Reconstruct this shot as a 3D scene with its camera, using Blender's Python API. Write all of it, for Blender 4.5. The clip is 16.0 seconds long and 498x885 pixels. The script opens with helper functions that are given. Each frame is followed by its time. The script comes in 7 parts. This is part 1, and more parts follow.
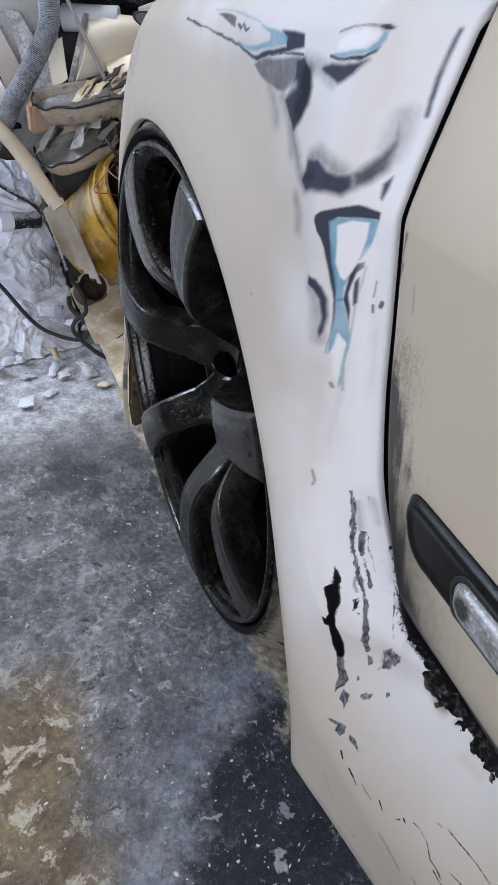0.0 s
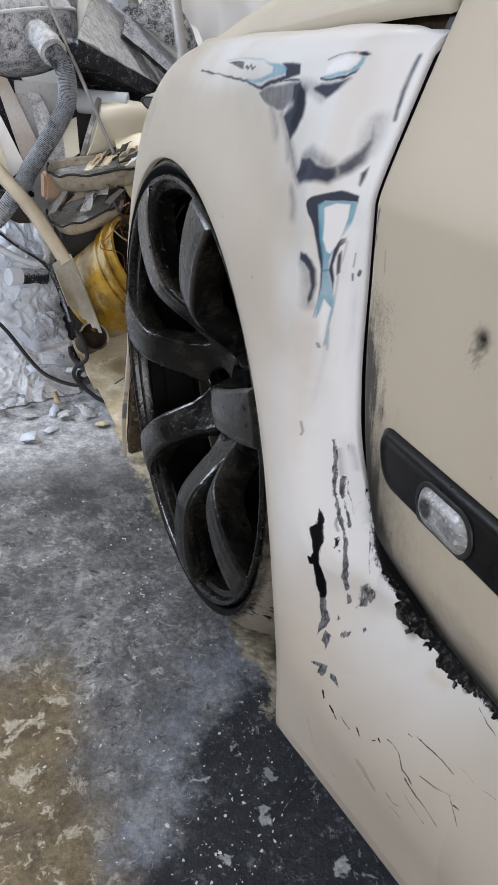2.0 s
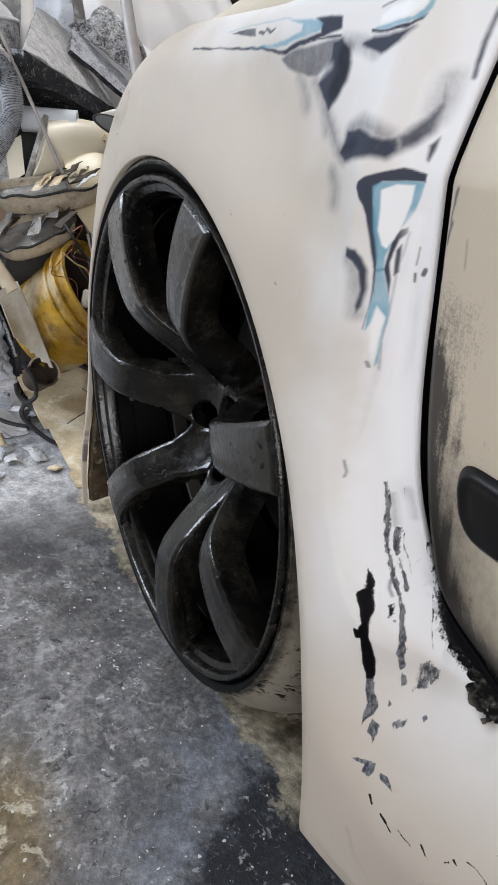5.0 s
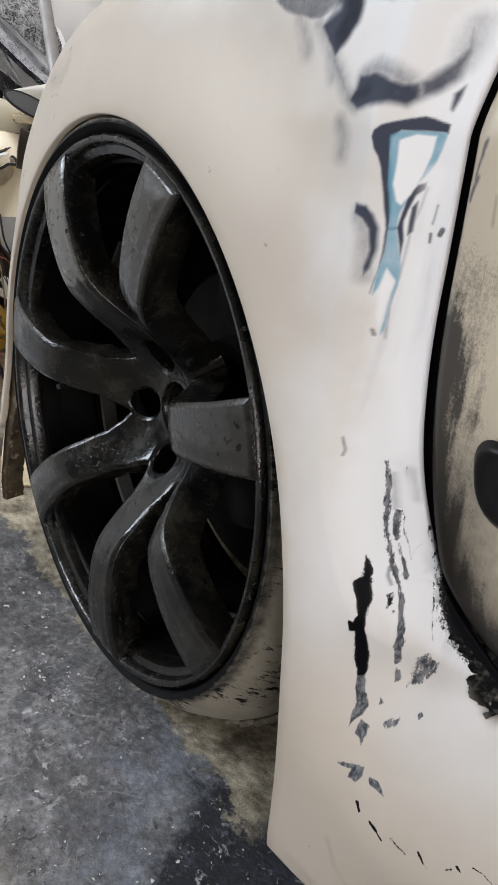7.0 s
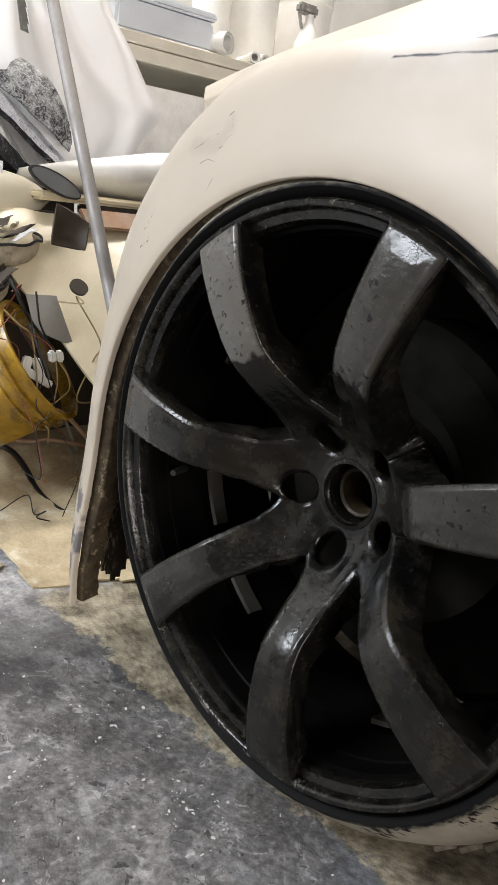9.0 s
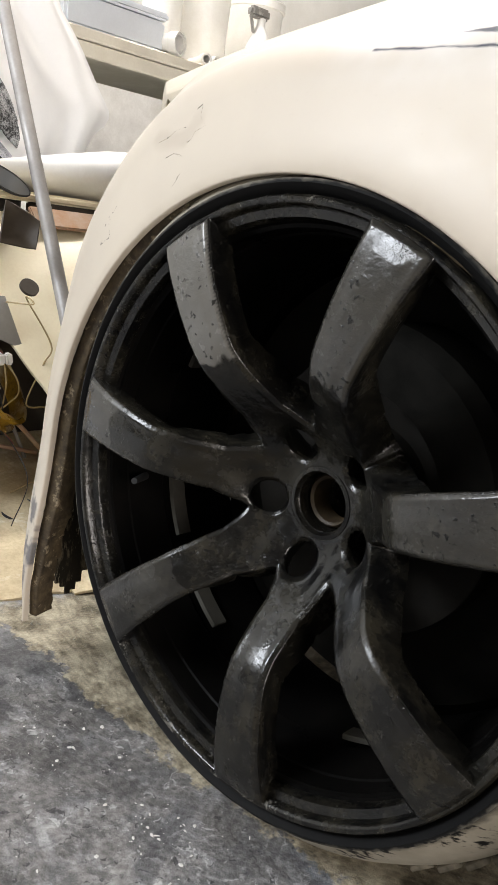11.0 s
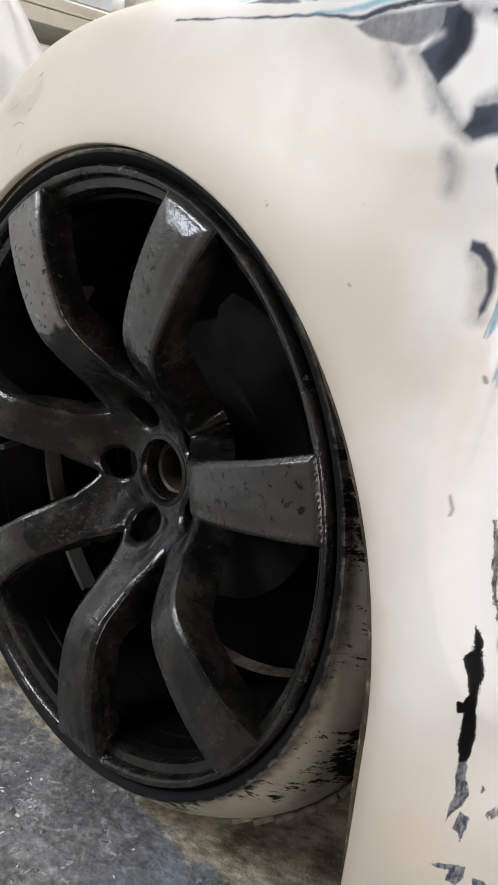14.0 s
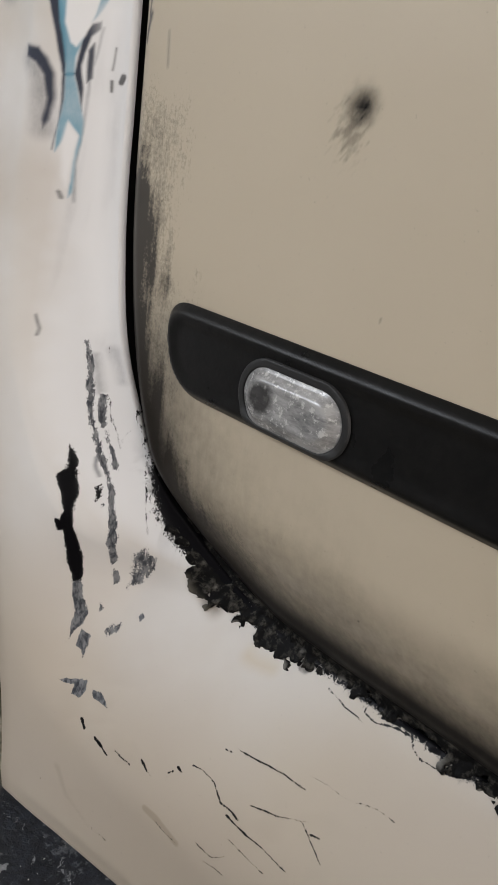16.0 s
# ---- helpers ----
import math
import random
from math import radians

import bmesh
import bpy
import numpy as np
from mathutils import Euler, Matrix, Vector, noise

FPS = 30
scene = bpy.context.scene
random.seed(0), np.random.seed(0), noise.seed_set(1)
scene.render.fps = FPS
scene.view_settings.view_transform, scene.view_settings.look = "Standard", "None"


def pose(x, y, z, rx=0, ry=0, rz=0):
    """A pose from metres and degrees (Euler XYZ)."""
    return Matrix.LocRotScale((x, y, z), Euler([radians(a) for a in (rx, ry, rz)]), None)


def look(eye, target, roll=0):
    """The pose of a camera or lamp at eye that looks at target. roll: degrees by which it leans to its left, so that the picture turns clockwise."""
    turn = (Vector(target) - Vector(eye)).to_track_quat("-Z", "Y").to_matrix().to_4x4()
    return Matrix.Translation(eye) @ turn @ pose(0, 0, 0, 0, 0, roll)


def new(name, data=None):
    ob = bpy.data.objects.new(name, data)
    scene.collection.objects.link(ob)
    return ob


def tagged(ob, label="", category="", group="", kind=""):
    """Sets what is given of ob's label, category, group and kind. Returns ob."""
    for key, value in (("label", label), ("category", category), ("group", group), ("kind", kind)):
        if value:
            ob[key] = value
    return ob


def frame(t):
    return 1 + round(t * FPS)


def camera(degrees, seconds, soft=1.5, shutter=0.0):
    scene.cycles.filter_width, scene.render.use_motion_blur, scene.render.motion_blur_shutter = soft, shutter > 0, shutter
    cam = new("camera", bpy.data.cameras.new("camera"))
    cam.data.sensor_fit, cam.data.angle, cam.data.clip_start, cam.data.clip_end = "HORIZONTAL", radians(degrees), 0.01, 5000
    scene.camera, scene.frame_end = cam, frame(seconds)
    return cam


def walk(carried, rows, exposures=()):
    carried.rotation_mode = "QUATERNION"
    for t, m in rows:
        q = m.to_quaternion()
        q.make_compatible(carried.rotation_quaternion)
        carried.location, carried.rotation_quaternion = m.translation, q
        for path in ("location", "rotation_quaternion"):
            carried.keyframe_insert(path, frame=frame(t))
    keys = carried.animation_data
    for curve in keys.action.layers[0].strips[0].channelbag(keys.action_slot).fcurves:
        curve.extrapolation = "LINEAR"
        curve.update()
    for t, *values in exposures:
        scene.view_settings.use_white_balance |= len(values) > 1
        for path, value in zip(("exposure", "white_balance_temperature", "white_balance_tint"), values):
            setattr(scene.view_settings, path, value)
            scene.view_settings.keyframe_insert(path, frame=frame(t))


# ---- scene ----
cam = camera(35.0, 16.0)
PATH = [
    (0, (0.786, -0.151, 0.764), (-0.805, 0.349, -0.339), -1.4),
    (0.5, (0.881, -0.154, 0.752), (-0.743, 0.356, -0.298), -1.7),
    (1, (0.911, -0.187, 0.725), (-0.769, 0.399, -0.188), -0.6),
    (1.5, (0.919, -0.198, 0.726), (-0.765, 0.399, -0.173), 0.2),
    (2, (0.921, -0.212, 0.714), (-0.771, 0.377, -0.176), 0.7),
    (2.5, (0.926, -0.204, 0.718), (-0.776, 0.37, -0.162), 0.6),
    (3, (0.887, -0.188, 0.734), (-0.822, 0.382, -0.134), 0.5),
    (3.5, (0.789, -0.176, 0.718), (-0.93, 0.445, -0.096), 0.7),
    (4, (0.767, -0.201, 0.673), (-0.931, 0.505, -0.113), 1.3),
    (4.5, (0.774, -0.233, 0.657), (-0.912, 0.517, -0.114), 1.6),
    (5, (0.776, -0.231, 0.654), (-0.896, 0.524, -0.142), 1.6),
    (5.2, (0.774, -0.232, 0.653), (-0.891, 0.537, -0.145), 1.9),
    (7.3, (0.683, -0.298, 0.601), (-0.857, 0.742, -0.137), 5.7),
    (7.5, (0.661, -0.326, 0.597), (-0.88, 0.72, -0.131), 5.6),
    (8, (0.592, -0.399, 0.583), (-0.957, 0.652, -0.12), 5.2),
    (8.5, (0.521, -0.451, 0.579), (-1.034, 0.668, 0.009), 4.7),
    (9, (0.496, -0.459, 0.558), (-0.969, 0.795, 0.028), 6.3),
    (9.5, (0.481, -0.458, 0.559), (-0.946, 0.844, 0.037), 6.7),
    (9.7, (0.483, -0.461, 0.557), (-0.935, 0.853, 0.043), 6.8),
    (11.8, (0.387, -0.448, 0.538), (-0.961, 0.939, 0.03), 7.5),
    (12, (0.369, -0.442, 0.534), (-0.973, 0.95, 0.023), 7.5),
    (12.5, (0.382, -0.433, 0.531), (-0.974, 0.947, 0.025), 8.2),
    (13, (0.393, -0.416, 0.536), (-0.984, 0.942, 0.029), 8.3),
    (13.5, (0.466, -0.38, 0.558), (-0.906, 0.979, 0.037), 8.1),
    (14, (0.573, -0.354, 0.571), (-0.79, 0.992, -0.004), 8.0),
    (14.5, (0.629, -0.334, 0.583), (-0.783, 0.939, -0.038), 7.0),
    (15, (0.686, -0.284, 0.574), (-0.685, 0.95, -0.2), 7.0),
    (15.5, (0.726, -0.238, 0.559), (-0.613, 1.043, -0.193), 7.2),
    (16, (0.754, -0.197, 0.542), (-0.531, 1.149, -0.189), 8.2),
]
walk(cam, [(t, look(eye, target, roll)) for t, eye, target, roll in PATH], [(0.0, -0.20, 5850, 16), (0.5, -0.22, 6000, 16), (1.0, -0.32, 6150, 14), (1.5, -0.28, 6180, 14), (3.0, -0.20, 6300, 14), (3.5, -0.44, 6350, 13), (4.0, -0.40, 6350, 13), (4.5, -0.10, 6300, 14), (5.0, -0.06, 6300, 14), (7.5, -0.06, 6600, 14), (7.8, 0.2, 6750, 14), (8.0, 0.38, 6800, 13), (8.5, 0.18, 6850, 13), (9.0, 0.17, 6800, 14), (9.7, 0.26, 6800, 14), (12.0, 0.42, 6850, 13), (13.0, 0.40, 6800, 13), (14.0, 0.2, 6600, 13), (14.5, 0.16, 6500, 13), (16.0, -0.33, 6800, 14)])

# ---- light ----
world = bpy.data.worlds.new("sky")
scene.world = world
world.use_nodes = True
wn = world.node_tree.nodes
sky = wn.new("ShaderNodeTexSky")
sky.sky_type, sky.sun_disc = "NISHITA", False
sky.sun_elevation, sky.sun_rotation = radians(40), radians(120)
world.node_tree.links.new(sky.outputs["Color"], wn["Background"].inputs["Color"])
wn["Background"].inputs["Strength"].default_value = 0.10


def area_lamp(name, m, w, h, power, colour):
    d = bpy.data.lights.new(name, "AREA")
    d.shape, d.size, d.size_y, d.energy, d.color = "RECTANGLE", w, h, power, colour
    ob = new(name, d)
    ob.matrix_world = m
    return ob


# daylight that falls in through the two openings
area_lamp("gateway_daylight", look((3.9, -0.6, 1.2), (0.0, 0.3, 0.5)), 3.0, 2.0, 128, (1.0, 0.97, 0.93))
area_lamp("side_window_daylight", look((-1.25, -2.3, 2.15), (-1.25, 0.3, 0.5)), 1.3, 0.9, 84, (0.82, 0.91, 1.0))

# unseen tube light added under the ceiling to brighten the shelf and pile
area_lamp("added_tube_light", look((-1.45, 0.75, 2.66), (-1.45, 0.751, 0.0)), 0.12, 1.2, 38, (1.0, 0.985, 0.95))

# ---- materials ----


def mat(name, colour=(0.5, 0.5, 0.5), rough=0.5, metal=0.0):
    m = bpy.data.materials.new(name)
    m.use_nodes = True
    b = m.node_tree.nodes["Principled BSDF"]
    b.inputs["Base Color"].default_value = (*colour, 1)
    b.inputs["Roughness"].default_value = rough
    b.inputs["Metallic"].default_value = metal
    return m


class Nodes:
    """Short hands for a material's node tree."""

    def __init__(self, m):
        self.t = m.node_tree
        self.b = self.t.nodes["Principled BSDF"]
        self.co = self.t.nodes.new("ShaderNodeTexCoord").outputs["Object"]

    def link(self, a, b):
        self.t.links.new(a, b)

    def noise(self, scale, detail=4.0, rough=0.6, vec=None, out="Fac"):
        n = self.t.nodes.new("ShaderNodeTexNoise")
        n.inputs["Scale"].default_value, n.inputs["Detail"].default_value, n.inputs["Roughness"].default_value = scale, detail, rough
        self.link(vec or self.co, n.inputs["Vector"])
        return n.outputs[out]

    def voronoi(self, scale, vec=None, feature="F1"):
        n = self.t.nodes.new("ShaderNodeTexVoronoi")
        n.feature = feature
        n.inputs["Scale"].default_value = scale
        self.link(vec or self.co, n.inputs["Vector"])
        return n.outputs["Distance"]

    def ramp(self, fac, *stops):
        n = self.t.nodes.new("ShaderNodeValToRGB")
        el = n.color_ramp.elements
        while len(el) < len(stops):
            el.new(0.5)
        for e, (p, c) in zip(el, stops):
            e.position = p
            e.color = (c, c, c, 1) if isinstance(c, (int, float)) else (*c, 1)
        self.link(fac, n.inputs["Fac"])
        return n.outputs["Color"]

    def mix(self, fac, a, b, blend="MIX"):
        n = self.t.nodes.new("ShaderNodeMix")
        n.data_type, n.blend_type = "RGBA", blend
        for v, k in ((fac, 0), (a, 6), (b, 7)):
            if isinstance(v, (int, float)):
                n.inputs[k].default_value = v if k == 0 else (v, v, v, 1)
            elif isinstance(v, tuple):
                n.inputs[k].default_value = (*v, 1)
            else:
                self.link(v, n.inputs[k])
        return n.outputs[2]

    def math(self, op, a, b=0.0):
        n = self.t.nodes.new("ShaderNodeMath")
        n.operation = op
        for i, v in enumerate((a, b)):
            if isinstance(v, (int, float)):
                n.inputs[i].default_value = v
            else:
                self.link(v, n.inputs[i])
        return n.outputs[0]

    def attr(self, name, out="Fac"):
        n = self.t.nodes.new("ShaderNodeAttribute")
        n.attribute_name = name
        return n.outputs[out]

    def scaled(self, sx, sy, sz, rz=0.0):
        n = self.t.nodes.new("ShaderNodeMapping")
        n.inputs["Scale"].default_value = (sx, sy, sz)
        n.inputs["Rotation"].default_value = (0, 0, radians(rz))
        self.link(self.co, n.inputs["Vector"])
        return n.outputs[0]

    def colour(self, c):
        self.link(c, self.b.inputs["Base Color"])

    def rough(self, c):
        self.link(c, self.b.inputs["Roughness"])

    def bump(self, h, strength=0.3, dist=0.002):
        n = self.t.nodes.new("ShaderNodeBump")
        n.inputs["Strength"].default_value, n.inputs["Distance"].default_value = strength, dist
        self.link(h, n.inputs["Height"])
        self.link(n.outputs[0], self.b.inputs["Normal"])


def dirty(name, base, dark, rough=0.5, metal=0.0, scale=30.0, amount=0.5, fine=180.0, dust=None, dust_amount=0.0, gloss=0.5):
    """A worn surface: stains at two scales, some grain, and dust lying on it."""
    m = mat(name, base, rough, metal)
    n = Nodes(m)
    big = n.ramp(n.noise(scale, 5), (0.35, 0.0), (0.75, 1.0))
    small = n.ramp(n.noise(fine, 3), (0.4, 0.0), (0.7, 1.0))
    c = n.mix(n.math("MULTIPLY", big, amount), base, dark)
    c = n.mix(n.math("MULTIPLY", small, amount * 0.35), c, dark)
    if dust:
        d = n.ramp(n.noise(scale * 1.7, 6, 0.7), (0.62 - 0.4 * dust_amount, 0.0), (0.72 - 0.3 * dust_amount, 1.0))
        c = n.mix(n.math("MULTIPLY", d, 0.9), c, dust)
    n.colour(c)
    n.rough(n.math("ADD", n.math("MULTIPLY", big, 0.2), rough - 0.05))
    n.bump(n.noise(fine, 3), 0.15, 0.001)
    n.b.inputs["Specular IOR Level"].default_value = gloss
    return m


CREAM = (0.53, 0.467, 0.380)
TAN = (0.55, 0.472, 0.355)


def body_paint(base, shade):
    """Cream paint, sanded through in the repair to white filler, dark primer and blue edges."""
    m = mat("body_paint", base, 0.42)
    n = Nodes(m)
    c = n.mix(n.ramp(n.noise(5, 3), (0.35, 0.0), (0.7, 1.0)), base, shade)
    c = n.mix(n.math("MULTIPLY", n.ramp(n.noise(420, 2), (0.7, 0.0), (0.78, 1.0)), 0.35), c, (0.3, 0.26, 0.2))
    for key, col in (("filler", (0.74, 0.745, 0.75)), ("stain", (0.30, 0.245, 0.18)), ("yellow", (0.5, 0.38, 0.2)), ("grey", (0.052, 0.059, 0.080)), ("blue", (0.14, 0.33, 0.44)), ("white", (0.80, 0.805, 0.81)), ("black", (0.006, 0.006, 0.007))):
        a = n.attr(key)
        if key in ("grey", "black", "blue"):
            # ragged, half worn-through edges
            worn = n.math("SUBTRACT", n.math("ADD", n.math("MULTIPLY", n.noise(150, 5, 0.7), 0.6), n.math("MULTIPLY", n.noise(45, 4, 0.7, n.scaled(5, 5, 1)), 0.4)), 0.5)
            a = n.math("ADD", a, n.math("MULTIPLY", n.math("MULTIPLY", a, n.math("SUBTRACT", 1.0, a)), n.math("MULTIPLY", worn, 3.0)), )
            a = n.math("MINIMUM", n.math("MAXIMUM", a, 0.0), 1.0)
        c = n.mix(a, c, col)
    # chipped and brushed marks with torn edges
    torn = n.math("SUBTRACT", n.math("ADD", n.math("MULTIPLY", n.noise(330, 5, 0.75, n.scaled(1.0, 1.0, 0.4)), 0.6), n.math("MULTIPLY", n.noise(900, 3, 0.7), 0.4)), 0.5)
    for key, reach, col in (("chip", 2.2, n.mix(n.ramp(n.noise(300, 4, 0.7, n.scaled(1.0, 1.0, 0.5)), (0.42, 0.0), (0.60, 1.0)), (0.045, 0.050, 0.060), (0.20, 0.205, 0.215))), ("tar", 2.6, (0.004, 0.004, 0.005))):
        c = n.mix(n.math("MULTIPLY", n.ramp(n.math("ADD", n.attr(key), n.math("MULTIPLY", torn, reach)), (0.42, 0.0), (0.58, 1.0)), n.ramp(n.attr(key), (0.03, 0.0), (0.10, 1.0))), c, col)
    # fine speckle of overspray, densest where its layer is strongest
    grain = n.math("ADD", n.math("MULTIPLY", n.noise(620, 3, 0.7), 0.65), n.math("MULTIPLY", n.noise(90, 4, 0.7, n.scaled(6, 6, 1)), 0.45))
    speck = n.ramp(n.math("ADD", n.attr("spray"), n.math("SUBTRACT", grain, 0.55)), (0.30, 0.0), (0.74, 1.0))
    c = n.mix(n.math("MULTIPLY", speck, 0.95), c, (0.018, 0.015, 0.012))
    n.colour(c)
    n.rough(n.math("ADD", n.math("ADD", n.math("MULTIPLY", n.noise(60, 4), 0.16), 0.34), n.math("MULTIPLY", n.attr("filler"), 0.16)))
    n.bump(n.noise(260, 2), 0.05, 0.0006)
    n.link(n.math("SUBTRACT", 0.42, n.math("MAXIMUM", n.math("MULTIPLY", n.math("MAXIMUM", n.math("MAXIMUM", n.attr("black"), n.attr("grey")), n.math("MAXIMUM", n.attr("tar"), n.attr("chip"))), 0.38), n.math("MULTIPLY", n.attr("filler"), 0.18))), n.b.inputs["Specular IOR Level"])
    return m


def floor_material():
    """Grey concrete: scuffed dust, a dark oily patch, brownish overspray, and beige dirt under the car."""
    m = mat("dusty_concrete", (0.2, 0.2, 0.2), 0.8)
    n = Nodes(m)
    sep = n.t.nodes.new("ShaderNodeSeparateXYZ")
    n.link(n.co, sep.inputs[0])
    X, Y = sep.outputs[0], sep.outputs[1]
    wob = n.math("SUBTRACT", n.noise(22, 6, 0.7), 0.5)
    wob_big = n.math("SUBTRACT", n.noise(5, 5, 0.65), 0.5)

    def step(v, a, b):
        q = n.t.nodes.new("ShaderNodeMapRange")
        q.interpolation_type = "SMOOTHSTEP"
        q.inputs["From Min"].default_value, q.inputs["From Max"].default_value = a, b
        n.link(v, q.inputs["Value"])
        return q.outputs[0]

    c = n.mix(n.ramp(n.noise(4, 14, 0.80), (0.42, 0.0), (0.60, 1.0)), (0.064, 0.061, 0.058), (0.31, 0.300, 0.288))
    c = n.mix(n.math("MULTIPLY", n.ramp(n.noise(30, 9, 0.75), (0.50, 0.0), (0.54, 1.0)), 0.5), c, (0.05, 0.05, 0.053))
    worn = n.math("ADD", n.noise(7, 12, 0.72, n.scaled(1.0, 1.4, 1.0, 30)), n.math("MULTIPLY", wob, 0.12))
    c = n.mix(n.math("MULTIPLY", n.ramp(worn, (0.535, 0.0), (0.560, 1.0)), 0.55), c, n.mix(n.noise(60, 6, 0.7), (0.04, 0.04, 0.044), (0.13, 0.128, 0.125)))
    streak = n.noise(12, 10, 0.80, n.scaled(1.0, 1.7, 1.0, 38))
    c = n.mix(n.math("MULTIPLY", n.ramp(streak, (0.50, 0.0), (0.63, 1.0)), 0.6), c, (0.42, 0.425, 0.43))
    cross = n.noise(10, 10, 0.82, n.scaled(2.2, 1.0, 1.0, 20))
    c = n.mix(n.math("MULTIPLY", n.ramp(cross, (0.58, 0.0), (0.64, 1.0)), 0.6), c, (0.56, 0.56, 0.55))
    flake = n.math("MULTIPLY", n.ramp(n.noise(75, 12, 0.88), (0.54, 0.0), (0.575, 1.0)), n.ramp(n.noise(9, 4, 0.7), (0.40, 0.2), (0.60, 1.0)))
    c = n.mix(n.math("MULTIPLY", flake, 0.4), c, (0.45, 0.45, 0.445))
    pit = n.math("MULTIPLY", n.ramp(n.noise(95, 10, 0.85), (0.56, 0.0), (0.60, 1.0)), n.ramp(n.noise(11, 4, 0.7), (0.45, 1.0), (0.62, 0.2)))
    c = n.mix(n.math("MULTIPLY", pit, 0.35), c, (0.03, 0.03, 0.032))
    scratch = n.noise(60, 4, 0.6, n.scaled(1.0, 14.0, 1.0, 52))
    c = n.mix(n.math("MULTIPLY", n.ramp(scratch, (0.66, 0.0), (0.70, 1.0)), 0.35), c, (0.5, 0.5, 0.5))
    smear = n.voronoi(5.5, n.scaled(1.0, 1.6, 1.0, 25), "DISTANCE_TO_EDGE")
    c = n.mix(n.math("MULTIPLY", n.ramp(n.math("ADD", smear, n.math("MULTIPLY", wob, 0.25)), (0.02, 1.0), (0.035, 0.0)), 0.3), c, (0.05, 0.05, 0.055))
    spot = n.math("SUBTRACT", n.noise(60, 4, 0.6), 0.5)
    # rubbed patches with hard edges, tide lines and dried drips
    bent = n.t.nodes.new("ShaderNodeVectorMath")
    bent.operation = "MULTIPLY_ADD"
    n.link(n.noise(26, 4, 0.6, out="Color"), bent.inputs[0])
    bent.inputs[1].default_value = (0.05, 0.05, 0.0)
    n.link(n.co, bent.inputs[2])
    bent = bent.outputs[0]
    patch = n.noise(17, 3, 0.5, bent)
    c = n.mix(n.math("MULTIPLY", n.ramp(patch, (0.575, 0.0), (0.590, 1.0)), 0.42), c, n.mix(n.noise(50, 5, 0.7), (0.05, 0.051, 0.055), (0.15, 0.15, 0.15)))
    tide = n.math("ABSOLUTE", n.math("SUBTRACT", n.noise(13, 2, 0.5, bent), 0.53))
    c = n.mix(n.math("MULTIPLY", n.math("MULTIPLY", n.ramp(tide, (0.003, 1.0), (0.012, 0.0)), n.ramp(n.noise(16, 4, 0.7), (0.48, 0.0), (0.60, 1.0))), 0.7), c, (0.46, 0.46, 0.45))
    chip = n.math("MULTIPLY", n.ramp(n.noise(62, 3, 0.55, bent), (0.640, 0.0), (0.655, 1.0)), n.ramp(n.noise(8, 4, 0.7), (0.42, 0.25), (0.58, 1.0)))
    c = n.mix(n.math("MULTIPLY", chip, 0.7), c, (0.55, 0.55, 0.54))
    nick = n.ramp(n.noise(85, 3, 0.55, bent), (0.345, 1.0), (0.36, 0.0))
    c = n.mix(n.math("MULTIPLY", nick, 0.75), c, (0.022, 0.022, 0.024))

    def ellipse(cx, cy, rx, ry, soft_edge=0.25, stray=0.10):
        u = n.math("DIVIDE", n.math("SUBTRACT", n.math("ADD", X, n.math("MULTIPLY", wob, stray)), cx), rx)
        v = n.math("DIVIDE", n.math("SUBTRACT", n.math("ADD", Y, n.math("MULTIPLY", wob_big if stray > 0.05 else spot, 0.12 if stray > 0.05 else stray)), cy), ry)
        return step(n.math("ADD", n.math("MULTIPLY", u, u), n.math("MULTIPLY", v, v)), 1 + soft_edge, 1 - soft_edge)

    # wet-looking dark blotches in front of the wheel
    for cx, cy, rx, ry in ((-0.42, -0.01, 0.12, 0.05), (-0.24, 0.035, 0.07, 0.03), (-0.36, -0.10, 0.12, 0.05)):
        c = n.mix(n.math("MULTIPLY", ellipse(cx, cy, rx, ry, 0.5), 0.7), c, (0.035, 0.035, 0.037))
    # pale dust thickens towards the pile
    far = step(n.math("ADD", X, n.math("MULTIPLY", wob_big, 0.35)), -0.34, -0.56)
    c = n.mix(n.math("MULTIPLY", far, 0.85), c, n.mix(n.ramp(n.noise(26, 9, 0.75), (0.4, 0.0), (0.62, 1.0)), (0.24, 0.24, 0.25), (0.68, 0.68, 0.68)))
    # a bluish band and wash, then the dark oily patch beside the sill
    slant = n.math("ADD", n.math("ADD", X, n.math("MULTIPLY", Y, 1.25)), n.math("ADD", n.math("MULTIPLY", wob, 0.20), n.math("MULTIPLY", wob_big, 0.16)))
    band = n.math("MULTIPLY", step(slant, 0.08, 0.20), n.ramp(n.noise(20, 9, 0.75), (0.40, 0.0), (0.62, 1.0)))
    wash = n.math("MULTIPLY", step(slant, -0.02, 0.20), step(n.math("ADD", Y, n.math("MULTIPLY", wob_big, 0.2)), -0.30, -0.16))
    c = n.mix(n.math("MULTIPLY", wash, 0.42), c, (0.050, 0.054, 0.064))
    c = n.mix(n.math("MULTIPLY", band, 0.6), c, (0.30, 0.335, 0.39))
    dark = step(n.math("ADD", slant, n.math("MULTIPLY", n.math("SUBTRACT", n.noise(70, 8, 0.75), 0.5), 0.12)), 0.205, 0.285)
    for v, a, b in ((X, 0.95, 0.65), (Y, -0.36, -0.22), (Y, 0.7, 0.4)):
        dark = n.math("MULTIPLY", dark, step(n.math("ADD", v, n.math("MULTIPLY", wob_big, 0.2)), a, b))
